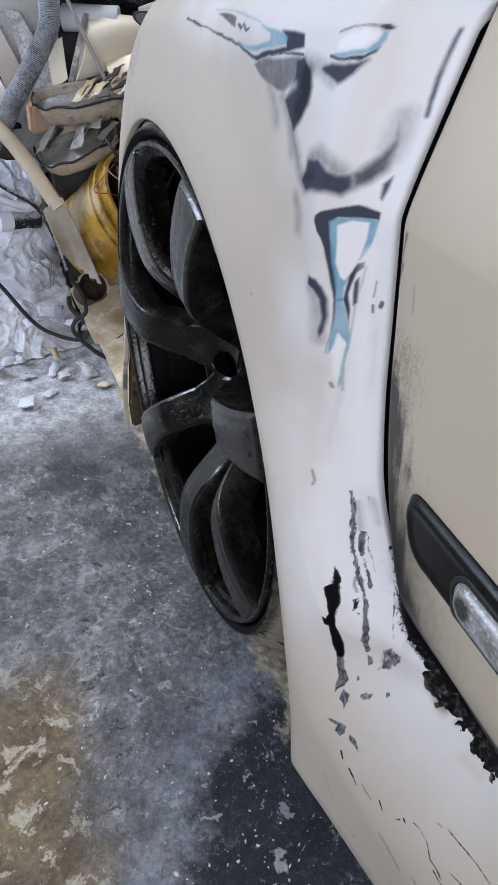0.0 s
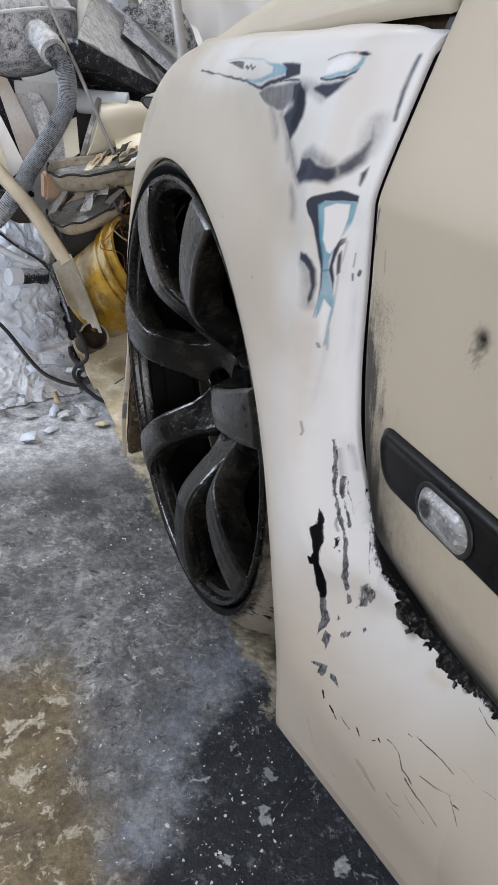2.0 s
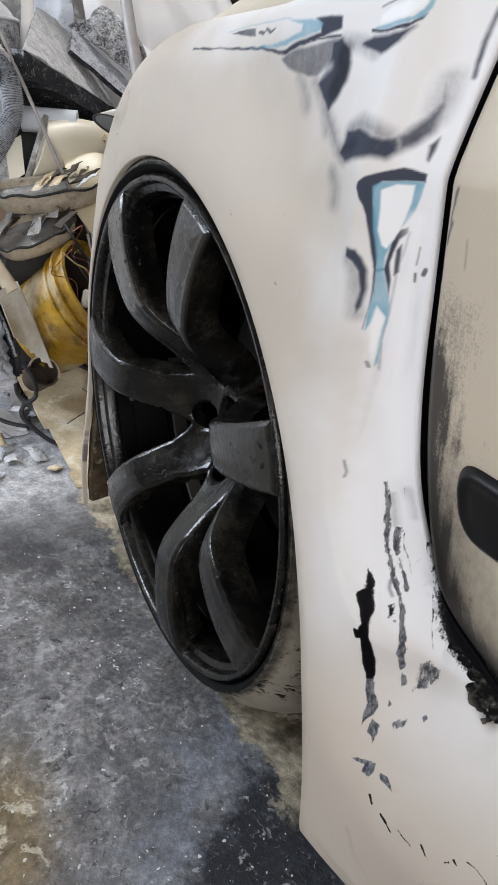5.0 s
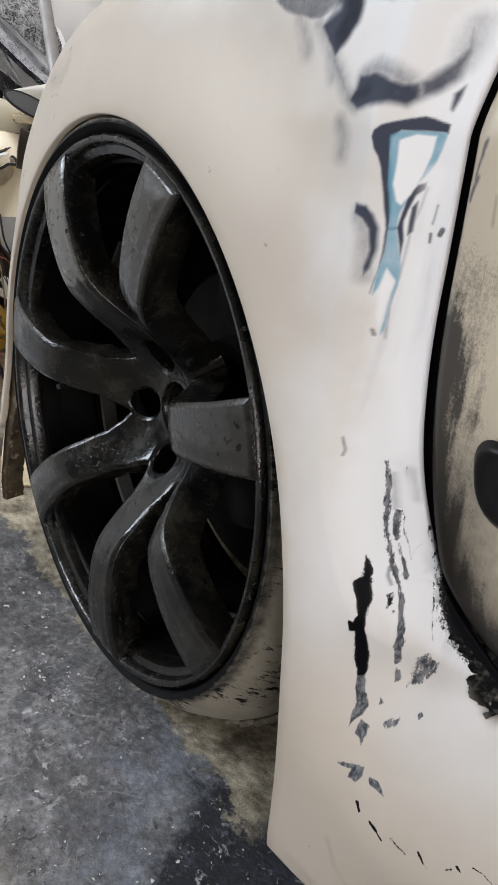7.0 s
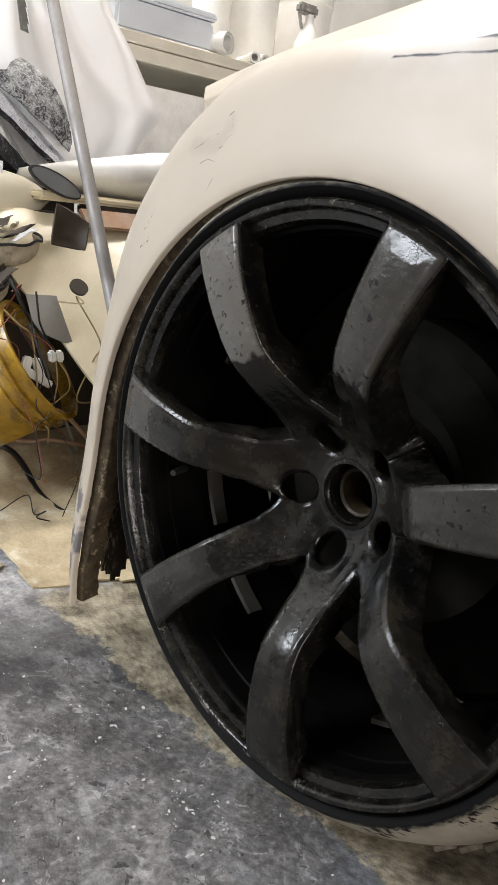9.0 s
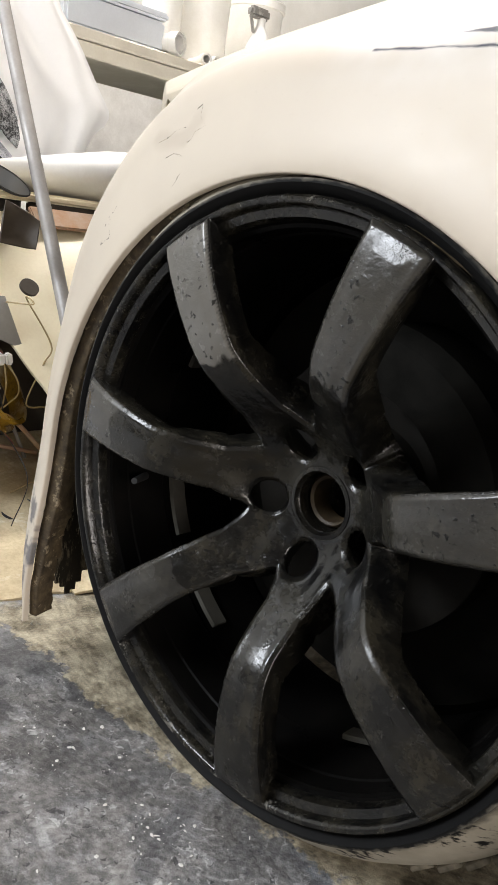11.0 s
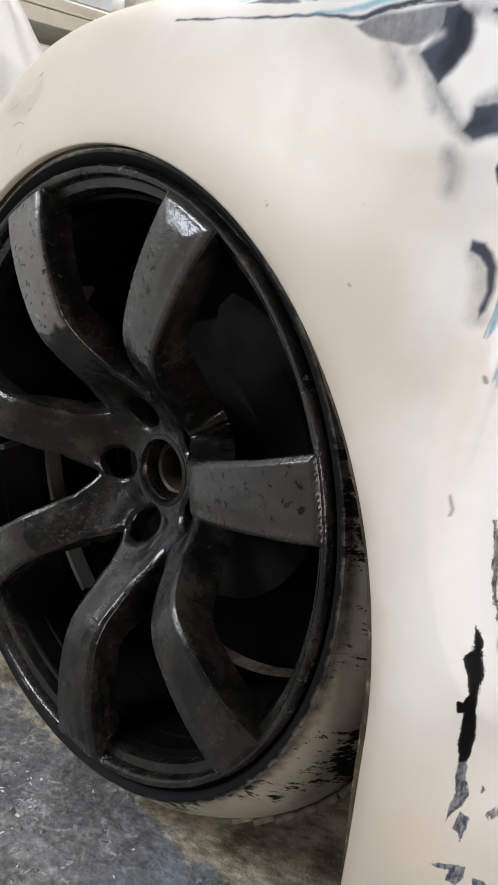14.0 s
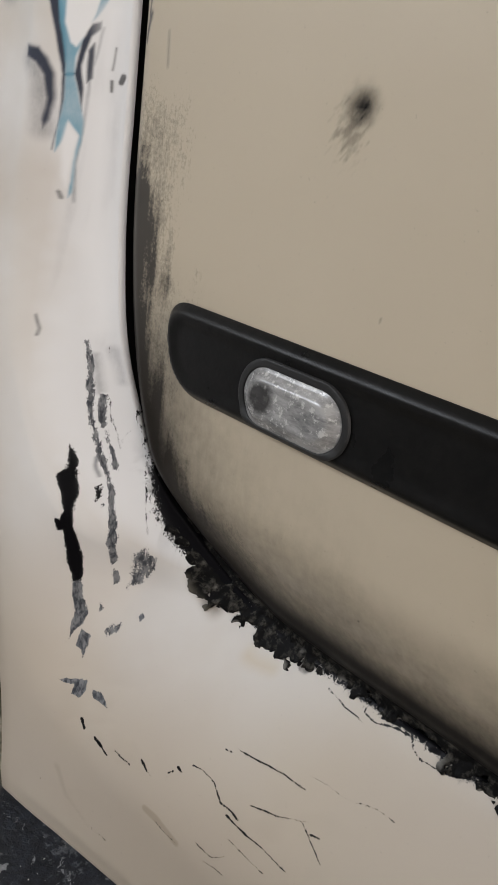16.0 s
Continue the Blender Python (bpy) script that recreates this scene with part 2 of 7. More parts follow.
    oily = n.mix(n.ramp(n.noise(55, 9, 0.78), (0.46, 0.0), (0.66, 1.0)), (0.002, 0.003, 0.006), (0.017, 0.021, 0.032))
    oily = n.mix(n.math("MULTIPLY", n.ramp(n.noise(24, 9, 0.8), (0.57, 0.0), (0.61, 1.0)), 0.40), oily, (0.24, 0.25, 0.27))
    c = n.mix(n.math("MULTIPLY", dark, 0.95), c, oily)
    # white paint dripped on the oily patch
    flecks = n.ramp(n.noise(34, 4, 0.6, bent), (0.64, 0.0), (0.655, 1.0))
    c = n.mix(n.math("MULTIPLY", n.math("MULTIPLY", flecks, step(slant, 0.10, 0.25)), 0.65), c, (0.36, 0.365, 0.37))
    speck = n.math("MULTIPLY", n.ramp(n.noise(120, 4, 0.6, bent), (0.635, 0.0), (0.655, 1.0)), n.ramp(n.noise(14, 4, 0.7), (0.42, 0.15), (0.58, 1.0)))
    c = n.mix(n.math("MULTIPLY", n.math("MULTIPLY", speck, step(slant, 0.10, 0.25)), 0.6), c, (0.42, 0.425, 0.43))
    # ochre patch away from the car, with pale scabs
    brown = n.math("MULTIPLY", step(n.math("ADD", Y, n.math("ADD", n.math("MULTIPLY", wob_big, 0.14), n.math("MULTIPLY", wob, 0.06))), -0.135, -0.20), step(n.math("ADD", X, n.math("MULTIPLY", wob_big, 0.2)), 0.02, 0.16))
    for v, a, b in ((X, 0.9, 0.6), (Y, -0.7, -0.4)):
        brown = n.math("MULTIPLY", brown, step(n.math("ADD", v, n.math("MULTIPLY", wob_big, 0.3)), a, b))
    ochre = n.mix(n.ramp(n.noise(14, 9, 0.75), (0.42, 0.0), (0.60, 1.0)), (0.105, 0.068, 0.022), (0.25, 0.19, 0.095))
    ochre = n.mix(n.ramp(n.noise(30, 8, 0.75, bent), (0.53, 0.0), (0.575, 1.0)), ochre, (0.56, 0.50, 0.37))
    c = n.mix(n.math("MULTIPLY", brown, 0.85), c, ochre)
    # a straight dark bar by the wheel
    along = n.math("ADD", n.math("MULTIPLY", n.math("ADD", X, 0.003), 0.467), n.math("MULTIPLY", n.math("ADD", Y, 0.042), -0.884))
    across = n.math("ADD", n.math("MULTIPLY", n.math("ADD", X, 0.003), 0.884), n.math("MULTIPLY", n.math("ADD", Y, 0.042), 0.467))
    dark_bar = n.math("MULTIPLY", step(n.math("ABSOLUTE", n.math("ADD", across, n.math("MULTIPLY", wob, 0.01))), 0.013, 0.009), step(n.math("ABSOLUTE", along), 0.062, 0.045))
    c = n.mix(n.math("MULTIPLY", dark_bar, 0.6), c, (0.07, 0.07, 0.075))
    # beige dirt that the car has kept from being swept
    beige = step(n.math("ADD", n.math("SUBTRACT", Y, n.math("MULTIPLY", X, 0.05)), n.math("ADD", n.math("MULTIPLY", wob, 0.10), n.math("MULTIPLY", wob_big, 0.10))), 0.034, 0.043)
    beige = n.math("MULTIPLY", beige, step(n.math("ADD", X, n.math("MULTIPLY", wob, 0.15)), -0.52, -0.46))
    beige = n.math("MULTIPLY", beige, step(n.math("ADD", X, n.math("MULTIPLY", wob, 0.1)), 0.30, 0.25))
    beige = n.math("MULTIPLY", beige, step(n.math("ADD", Y, n.math("MULTIPLY", wob_big, 0.3)), 1.4, 1.0))
    c = n.mix(beige, c, n.mix(n.ramp(n.noise(16, 9, 0.75), (0.40, 0.0), (0.58, 1.0)), (0.10, 0.082, 0.052), (0.42, 0.37, 0.27)))
    for cx, cy, rx, ry in ((0.394, -0.008, 0.012, 0.006), (0.426, -0.061, 0.005, 0.007), (0.328, -0.055, 0.003, 0.008), (0.300, -0.009, 0.006, 0.003), (0.475, 0.047, 0.009, 0.008), (0.106, -0.046, 0.004, 0.004), (0.123, -0.087, 0.006, 0.004)):
        c = n.mix(n.math("MULTIPLY", ellipse(cx, cy, rx, ry, 0.5, 0.05), 0.6), c, (0.55, 0.555, 0.55))
    # crumbs and grain
    crumbs = n.math("MULTIPLY", n.ramp(n.noise(70, 8, 0.75), (0.60, 0.0), (0.65, 1.0)), n.ramp(n.noise(12, 3), (0.45, 0.0), (0.6, 1.0)))
    c = n.mix(n.math("MULTIPLY", crumbs, 0.45), c, (0.62, 0.62, 0.60))
    grain = n.ramp(n.noise(130, 6, 0.7), (0.34, 0.72), (0.66, 1.32))
    c = n.mix(1.0, c, grain, "MULTIPLY")
    n.colour(c)
    n.rough(n.ramp(n.noise(14, 4), (0.3, 0.5), (0.7, 0.9)))
    n.bump(n.math("ADD", n.noise(110, 6, 0.7), n.math("MULTIPLY", crumbs, 1.2)), 0.8, 0.004)
    return m


M_BODY = body_paint(CREAM, (0.485, 0.425, 0.352))
M_FLOOR = floor_material()
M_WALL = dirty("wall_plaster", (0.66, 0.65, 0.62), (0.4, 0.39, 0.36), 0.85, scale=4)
# ceiling and unseen walls are dark to cut bounced light on the wheel
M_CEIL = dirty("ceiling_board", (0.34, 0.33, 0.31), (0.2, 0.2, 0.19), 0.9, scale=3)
M_DARKWALL = dirty("dark_plaster", (0.24, 0.235, 0.225), (0.12, 0.115, 0.11), 0.85, scale=4)
M_BLACK = dirty("black_plastic", (0.018, 0.018, 0.019), (0.05, 0.048, 0.045), 0.45, scale=40)
M_LINER = dirty("wheel_liner", (0.004, 0.004, 0.004), (0.010, 0.009, 0.008), 0.9, gloss=0.1)


def caked_liner():
    """Black liner, its low front part caked with brown road dirt in hanging streaks."""
    m = mat("caked_wheel_liner", (0.004, 0.004, 0.004), 0.9)
    n = Nodes(m)
    sep = n.t.nodes.new("ShaderNodeSeparateXYZ")
    n.link(n.co, sep.inputs[0])
    streak = n.noise(26, 7, 0.75, n.scaled(3.0, 3.0, 0.7))
    low = n.ramp(n.math("ADD", n.math("MULTIPLY", sep.outputs[0], -1.0), n.math("MULTIPLY", n.math("SUBTRACT", streak, 0.5), 0.12)), (0.27, 0.0), (0.33, 1.0))
    dirt = n.mix(n.ramp(n.noise(18, 7, 0.75), (0.42, 0.0), (0.62, 1.0)), (0.045, 0.036, 0.022), (0.16, 0.135, 0.092))
    dirt = n.mix(n.ramp(streak, (0.50, 0.0), (0.58, 1.0)), (0.016, 0.013, 0.009), dirt)
    dirt = n.mix(n.math("MULTIPLY", n.ramp(n.noise(70, 5, 0.7, n.scaled(3.0, 3.0, 0.5)), (0.60, 0.0), (0.64, 1.0)), 0.6), dirt, (0.30, 0.27, 0.20))
    n.colour(n.mix(low, (0.004, 0.004, 0.004), dirt))
    n.bump(streak, 0.5, 0.004)
    n.b.inputs["Specular IOR Level"].default_value = 0.15
    return m


M_CAKED = caked_liner()


def rim_paint(chipped=0.0):
    """Worn dark lacquer with grey primer showing, pits and drops; chipped: pale nicks at the lip."""
    m = mat("dark_rim_paint", (0.02, 0.02, 0.022), 0.3)
    n = Nodes(m)
    sep = n.t.nodes.new("ShaderNodeSeparateXYZ")
    n.link(n.co, sep.inputs[0])
    r = n.math("SQRT", n.math("ADD", n.math("POWER", sep.outputs[0], 2.0), n.math("POWER", sep.outputs[2], 2.0)))
    c = n.mix(n.ramp(n.noise(14, 5, 0.6), (0.42, 0.0), (0.68, 1.0)), (0.003, 0.003, 0.003), (0.013, 0.012, 0.009))
    c = n.mix(n.math("MULTIPLY", n.ramp(n.noise(26, 9, 0.8), (0.48, 0.0), (0.62, 1.0)), 0.6), c, (0.030, 0.0265, 0.0185))
    c = n.mix(n.math("MULTIPLY", n.ramp(n.noise(60, 10, 0.85, n.scaled(1.0, 1.0, 2.2)), (0.56, 0.0), (0.62, 1.0)), 0.2), c, (0.075, 0.072, 0.062))
    c = n.mix(n.attr("bare"), c, n.mix(n.noise(20, 3), (0.085, 0.080, 0.069), (0.13, 0.124, 0.112)))
    if chipped:
        band = n.ramp(r, (0.2605, 0.0), (0.2625, 1.0), (0.2700, 1.0), (0.2712, 0.4))
        nick = n.math("MULTIPLY", n.ramp(n.noise(40, 8, 0.85), (0.59, 0.0), (0.63, 1.0)), band)
        c = n.mix(n.math("MULTIPLY", nick, chipped), c, (0.34, 0.32, 0.28))
    drop = n.math("MULTIPLY", n.ramp(n.noise(150, 3, 0.55), (0.605, 0.0), (0.63, 1.0)), n.ramp(n.noise(20, 3), (0.45, 0.0), (0.52, 1.0)))
    c = n.mix(n.math("MULTIPLY", drop, 0.85), c, (0.004, 0.004, 0.004))
    c = n.mix(n.math("MULTIPLY", n.ramp(n.noise(240, 5, 0.8), (0.64, 0.0), (0.68, 1.0)), 0.2), c, (0.16, 0.155, 0.145))
    n.colour(c)
    n.rough(n.ramp(n.noise(28, 6, 0.7), (0.38, 0.10), (0.66, 0.36)))
    n.bump(n.math("ADD", n.math("ADD", n.noise(70, 4, 0.6), n.noise(230, 2)), drop), 0.3, 0.0012)
    n.b.inputs["Specular IOR Level"].default_value = 0.38
    return m


def tyre_rubber():
    """Black rubber; pale dust cakes the flank beyond the bead."""
    m = mat("tyre_rubber", (0.015, 0.015, 0.015), 0.7)
    n = Nodes(m)
    sep = n.t.nodes.new("ShaderNodeSeparateXYZ")
    n.link(n.co, sep.inputs[0])
    r = n.math("SQRT", n.math("ADD", n.math("POWER", sep.outputs[0], 2.0), n.math("POWER", sep.outputs[2], 2.0)))
    past = n.ramp(n.math("ADD", r, n.math("MULTIPLY", n.math("SUBTRACT", n.noise(60, 5, 0.7), 0.5), 0.012)), (0.2838, 0.0), (0.2868, 1.0))
    rub = n.ramp(n.math("ADD", n.math("MULTIPLY", n.noise(9, 3), 0.55), n.math("MULTIPLY", n.noise(70, 6, 0.75, n.scaled(1.0, 1.0, 2.5)), 0.45)), (0.535, 1.0), (0.56, 0.0))
    n.b.inputs["Specular IOR Level"].default_value = 0.1
    c = n.mix(n.math("MULTIPLY", past, rub), (0.007, 0.007, 0.007), n.mix(n.noise(35, 5), (0.20, 0.18, 0.14), (0.40, 0.365, 0.30)))
    n.colour(c)
    n.bump(n.noise(150, 4), 0.2, 0.001)
    return m


M_RIM = rim_paint()
M_LIP = rim_paint(0.35)
M_TYRE = tyre_rubber()
M_BARREL = dirty("black_barrel", (0.002, 0.002, 0.002), (0.007, 0.006, 0.005), 0.3, scale=20, gloss=0.035)
M_CAST = dirty("rough_casting", (0.004, 0.0038, 0.003), (0.012, 0.011, 0.009), 0.6, scale=60, amount=0.8, gloss=0.06)
M_DISC = dirty("dusty_brake_disc", (0.012, 0.0105, 0.008), (0.004, 0.0035, 0.003), 0.5, scale=30, amount=0.8, gloss=0.15)
M_GAPRUST = dirty("rusty_black_filler", (0.010, 0.008, 0.006), (0.085, 0.05, 0.025), 0.8, scale=28, amount=0.7, gloss=0.1)
M_HOOD = body_paint((0.55, 0.484, 0.378), (0.51, 0.448, 0.35))
M_DOOR = body_paint(TAN, (0.525, 0.447, 0.332))
M_TRIM = dirty("satin_black_trim", (0.005, 0.005, 0.005), (0.014, 0.013, 0.012), 0.30, scale=30, fine=240, gloss=0.14)


def scuffed_lens():
    """Clear plastic gone grey, with the dark lamp hole showing through one end."""
    m = mat("scuffed_clear_lens", (0.3, 0.3, 0.31), 0.25)
    n = Nodes(m)
    sep = n.t.nodes.new("ShaderNodeSeparateXYZ")
    n.link(n.co, sep.inputs[0])
    c = n.mix(n.ramp(n.noise(70, 6, 0.7, n.scaled(0.5, 1.0, 1.6)), (0.38, 0.0), (0.60, 1.0)), (0.13, 0.13, 0.13), (0.36, 0.355, 0.345))
    c = n.mix(n.ramp(n.noise(260, 4, 0.7), (0.55, 0.0), (0.62, 1.0)), c, (0.5, 0.49, 0.47))
    du = n.math("SUBTRACT", sep.outputs[0], 0.507)
    dv = n.math("SUBTRACT", sep.outputs[2], 0.424)
    r = n.math("SQRT", n.math("ADD", n.math("MULTIPLY", du, du), n.math("MULTIPLY", dv, dv)))
    hole = n.ramp(n.math("ADD", r, n.math("MULTIPLY", n.noise(300, 3), 0.004)), (0.0092, 1.0), (0.0112, 0.0))
    c = n.mix(n.math("MULTIPLY", hole, 0.9), c, (0.02, 0.018, 0.017))
    n.colour(c)
    n.bump(n.noise(300, 3), 0.2, 0.0006)
    return m


M_LENS = scuffed_lens()
M_GRIME = dirty("grimy_flange", (0.10, 0.072, 0.040), (0.010, 0.008, 0.006), 0.7, scale=38, amount=1.0, dust=(0.30, 0.24, 0.16), dust_amount=0.12, gloss=0.25)


def sealant():
    m = mat("torn_black_sealant", (0.012, 0.012, 0.012), 0.5)
    n = Nodes(m)
    c = n.mix(n.attr("stain"), n.mix(n.ramp(n.noise(180, 5, 0.7), (0.5, 0.0), (0.68, 1.0)), (0.005, 0.005, 0.005), (0.06, 0.056, 0.048)), n.mix(n.noise(40, 4), (0.11, 0.10, 0.08), (0.22, 0.205, 0.17)))
    n.colour(n.mix(n.attr("filler"), c, n.mix(n.noise(90, 4), (0.24, 0.225, 0.195), (0.55, 0.53, 0.49))))
    n.b.inputs["Specular IOR Level"].default_value = 0.06
    n.bump(n.noise(200, 4), 0.5, 0.002)
    return m


M_SEALANT = sealant()
M_SEAL = mat("rubber_seal", (0.012, 0.012, 0.012), 0.6)

# ---- helpers for meshes ----


def mesh_object(name, verts, faces, material, parent=None, smooth=True, label=""):
    me = bpy.data.meshes.new(name)
    me.from_pydata([tuple(v) for v in verts], [], faces)
    if smooth:
        me.polygons.foreach_set("use_smooth", [True] * len(me.polygons))
    me.materials.append(material)
    me.update()
    ob = new(name, me)
    if parent:
        ob.parent = parent
    return tagged(ob, label)


def part(name, bm, material, parent=None, label="", smooth=True):
    me = bpy.data.meshes.new(name)
    bm.normal_update()
    bm.to_mesh(me)
    bm.free()
    if smooth:
        me.polygons.foreach_set("use_smooth", [True] * len(me.polygons))
        me.set_sharp_from_angle(angle=radians(38))
    me.materials.append(material)
    ob = new(name, me)
    if parent:
        ob.parent = parent
    return tagged(ob, label)


def thing(name, label, category, group="", kind="", at=(0, 0, 0)):
    ob = new(name)
    ob.location = at
    ob.empty_display_size = 0.05
    return tagged(ob, label, category, group, kind)


def sm(a, b, v):
    t = np.clip((v - a) / (b - a), 0, 1)
    return t * t * (3 - 2 * t)


def sheet(name, xr, zr, step, inside, surface, material, parent=None, edge=0.0015, depth=0.012, masks=None, label=""):
    """A pressed sheet: a fine grid over (x, s), cut along inside(x, s) = 0 (negative within), laid into space by
    surface(x, s), with its edges rolled inwards. masks: functions of (x, s) stored as paint layers."""
    def spread(stops):
        """From stop to stop, with the spacing given after each: (from, spacing, to, spacing, to)."""
        if len(stops) == 2:
            return stops[0] + step * np.arange(int((stops[1] - stops[0]) / step) + 1)
        runs = [np.linspace(a, b, int(round((b - a) / d)) + 1)[:-1] for a, d, b in zip(stops[0::2], stops[1::2], stops[2::2])]
        return np.append(np.concatenate(runs), stops[-1])

    xs, zs = spread(xr), spread(zr)
    nx, nz = len(xs), len(zs)
    X, Z = np.meshgrid(xs, zs, indexing="ij")
    keep = inside((X[:-1, :-1] + X[1:, 1:]) / 2, (Z[:-1, :-1] + Z[1:, 1:]) / 2) < 0
    used = np.zeros((nx, nz), int)
    for a in (0, 1):
        for b in (0, 1):
            used[a : nx - 1 + a, b : nz - 1 + b] += keep
    rim = (used > 0) & (used < 4)
    x, z = X[rim].copy(), Z[rim].copy()
    h = 1e-4
    for _ in range(4):
        f = inside(x, z)
        gx, gz = (inside(x + h, z) - f) / h, (inside(x, z + h) - f) / h
        q = np.clip(f / np.maximum(gx * gx + gz * gz, 0.3), -step, step)
        x, z = x - q * gx, z - q * gz
    X[rim], Z[rim] = x, z
    number = -np.ones((nx, nz), int)
    number[used > 0] = np.arange((used > 0).sum())
    px, pz = X[used > 0], Z[used > 0]
    verts = surface(px, pz)
    i, j = np.nonzero(keep)
    quads = np.stack([number[i, j], number[i + 1, j], number[i + 1, j + 1], number[i, j + 1]], 1)
    sides = {}
    for q in quads.tolist():
        for k in range(4):
            a, b = q[k], q[(k + 1) % 4]
            if sides.pop((b, a), None) is None:
                sides[(a, b)] = True
    loop = sorted({a for e in sides for a in e})
    row = {v: k for k, v in enumerate(loop)}
    lx, lz = px[loop], pz[loop]
    f = inside(lx, lz)
    gx, gz = (inside(lx + h, lz) - f) / h, (inside(lx, lz + h) - f) / h
    g = np.maximum(np.hypot(gx, gz), 1e-6)
    base = verts[loop]
    e = 2e-3
    du = surface(lx + e, lz) - surface(lx - e, lz)
    dv = surface(lx, lz + e) - surface(lx, lz - e)
    nrm = np.cross(dv, du)
    nrm /= np.linalg.norm(nrm, axis=1)[:, None]
    out = (du * (gx / g)[:, None] + dv * (gz / g)[:, None])
    out /= np.linalg.norm(out, axis=1)[:, None]
    ring1 = base + out * edge + nrm * edge
    ring2 = base + out * edge + nrm * depth
    n0, n1 = len(verts), len(loop)
    verts = np.concatenate([verts, ring1, ring2])
    faces = quads.tolist()
    for a, b in sides:
        ra, rb = row[a], row[b]
        faces.append((b, a, n0 + ra, n0 + rb))
        faces.append((n0 + rb, n0 + ra, n0 + n1 + ra, n0 + n1 + rb))
    ob = mesh_object(name, verts, faces, material, parent, True, label)
    if masks:
        ax, az = np.concatenate([px, lx, lx]), np.concatenate([pz, lz, lz])
        for key, fn in masks.items():
            v = np.clip(fn(ax, az), 0, 1).astype(np.float32)
            ob.data.attributes.new(key, "FLOAT", "POINT").data.foreach_set("value", v)
    return ob


def lathe(name, profile, material, parent=None, n=96, label="", centre=(0, 0, 0), arc=(0, 360)):
    """Turns (r, y) points round the y axis."""
    full = arc[1] - arc[0] >= 360
    steps = n if full else n + 1
    verts, faces = [], []
    for k in range(steps):
        a = radians(arc[0] + (arc[1] - arc[0]) * k / n)
        for r, y in profile:
            verts.append((centre[0] + r * math.cos(a), centre[1] + y, centre[2] + r * math.sin(a)))
    p = len(profile)
    for k in range(n):
        for q in range(p - 1):
            a, b = k * p + q, ((k + 1) % steps) * p + q
            faces.append((a, a + 1, b + 1, b))
    ob = mesh_object(name, verts, faces, material, parent, True, label)
    ob.data.set_sharp_from_angle(angle=radians(35))
    return ob


def top(name, label, category, bm, material, group="", smooth=True):
    """A thing of one mesh."""
    return tagged(part(name, bm, material, None, label, smooth), label, category, group)


def patch_bm(a, b, c, d, thick, n=14, m=14, bend=0.0, crumple=0.0, scale=18.0, seed=0, cut=None):
    """A bent sheet between four corners (a to b below, d to c above), with thickness. cut(u, v): True where it is torn away."""
    a, b, c, d = (Vector(p) for p in (a, b, c, d))
    normal = (b - a).cross(d - a).normalized()
    bm = bmesh.new()
    grid = []
    for j in range(m + 1):
        row = []
        for i in range(n + 1):
            u, v = i / n, j / m
            p = a.lerp(b, u).lerp(d.lerp(c, u), v)
            h = bend * (1 - (2 * u - 1) ** 2) * (1 - (2 * v - 1) ** 2)
            h += crumple * (noise.fractal(p * scale + Vector((seed * 7.1, 0, 0)), 1.0, 2.0, 3))
            row.append(bm.verts.new(p + normal * h))
        grid.append(row)
    faces = []
    for j in range(m):
        for i in range(n):
            if not (cut and cut((i + 0.5) / n, (j + 0.5) / m)):
                faces.append(bm.faces.new((grid[j][i], grid[j][i + 1], grid[j + 1][i + 1], grid[j + 1][i])))
    loose = [v for v in bm.verts if not v.link_faces]
    bmesh.ops.delete(bm, geom=loose, context="VERTS")
    bm.normal_update()
    bmesh.ops.solidify(bm, geom=bm.faces[:], thickness=thick)
    bmesh.ops.recalc_face_normals(bm, faces=bm.faces[:])
    return bm


def crumpled(bm, amount, scale, seed=0):
    """Throws sharp folds and small dents into a sheet."""
    bm.normal_update()
    shift = Vector((seed * 3.1, seed * 1.7, 0))
    moves = []
    for v in bm.verts:
        p = v.co * scale + shift
        q = p + 0.6 * noise.noise_vector(p * 0.7)
        fold = 1 - 3.0 * abs(noise.noise(q)) + 0.5 * (1 - 3.0 * abs(noise.noise(q * 2.3))) + 0.22 * (1 - 3.0 * abs(noise.noise(q * 5.1)))
        moves.append(v.normal * amount * fold)
    for v, d in zip(bm.verts, moves):
        v.co += d
        v.co.z = max(v.co.z, 0.002)
    return bm


def path_points(pts, n=8):
    """A smooth line through points."""
    p = [Vector(q) for q in pts]
    p = [p[0] * 2 - p[1]] + p + [p[-1] * 2 - p[-2]]
    out = []
    for k in range(1, len(p) - 2):
        for i in range(n):
            t = i / n
            a, b, c, d = p[k - 1 : k + 3]
            out.append(0.5 * ((2 * b) + (c - a) * t + (2 * a - 5 * b + 4 * c - d) * t * t + (3 * b - a - 3 * c + d) * t**3))
    return out + [p[-2]]


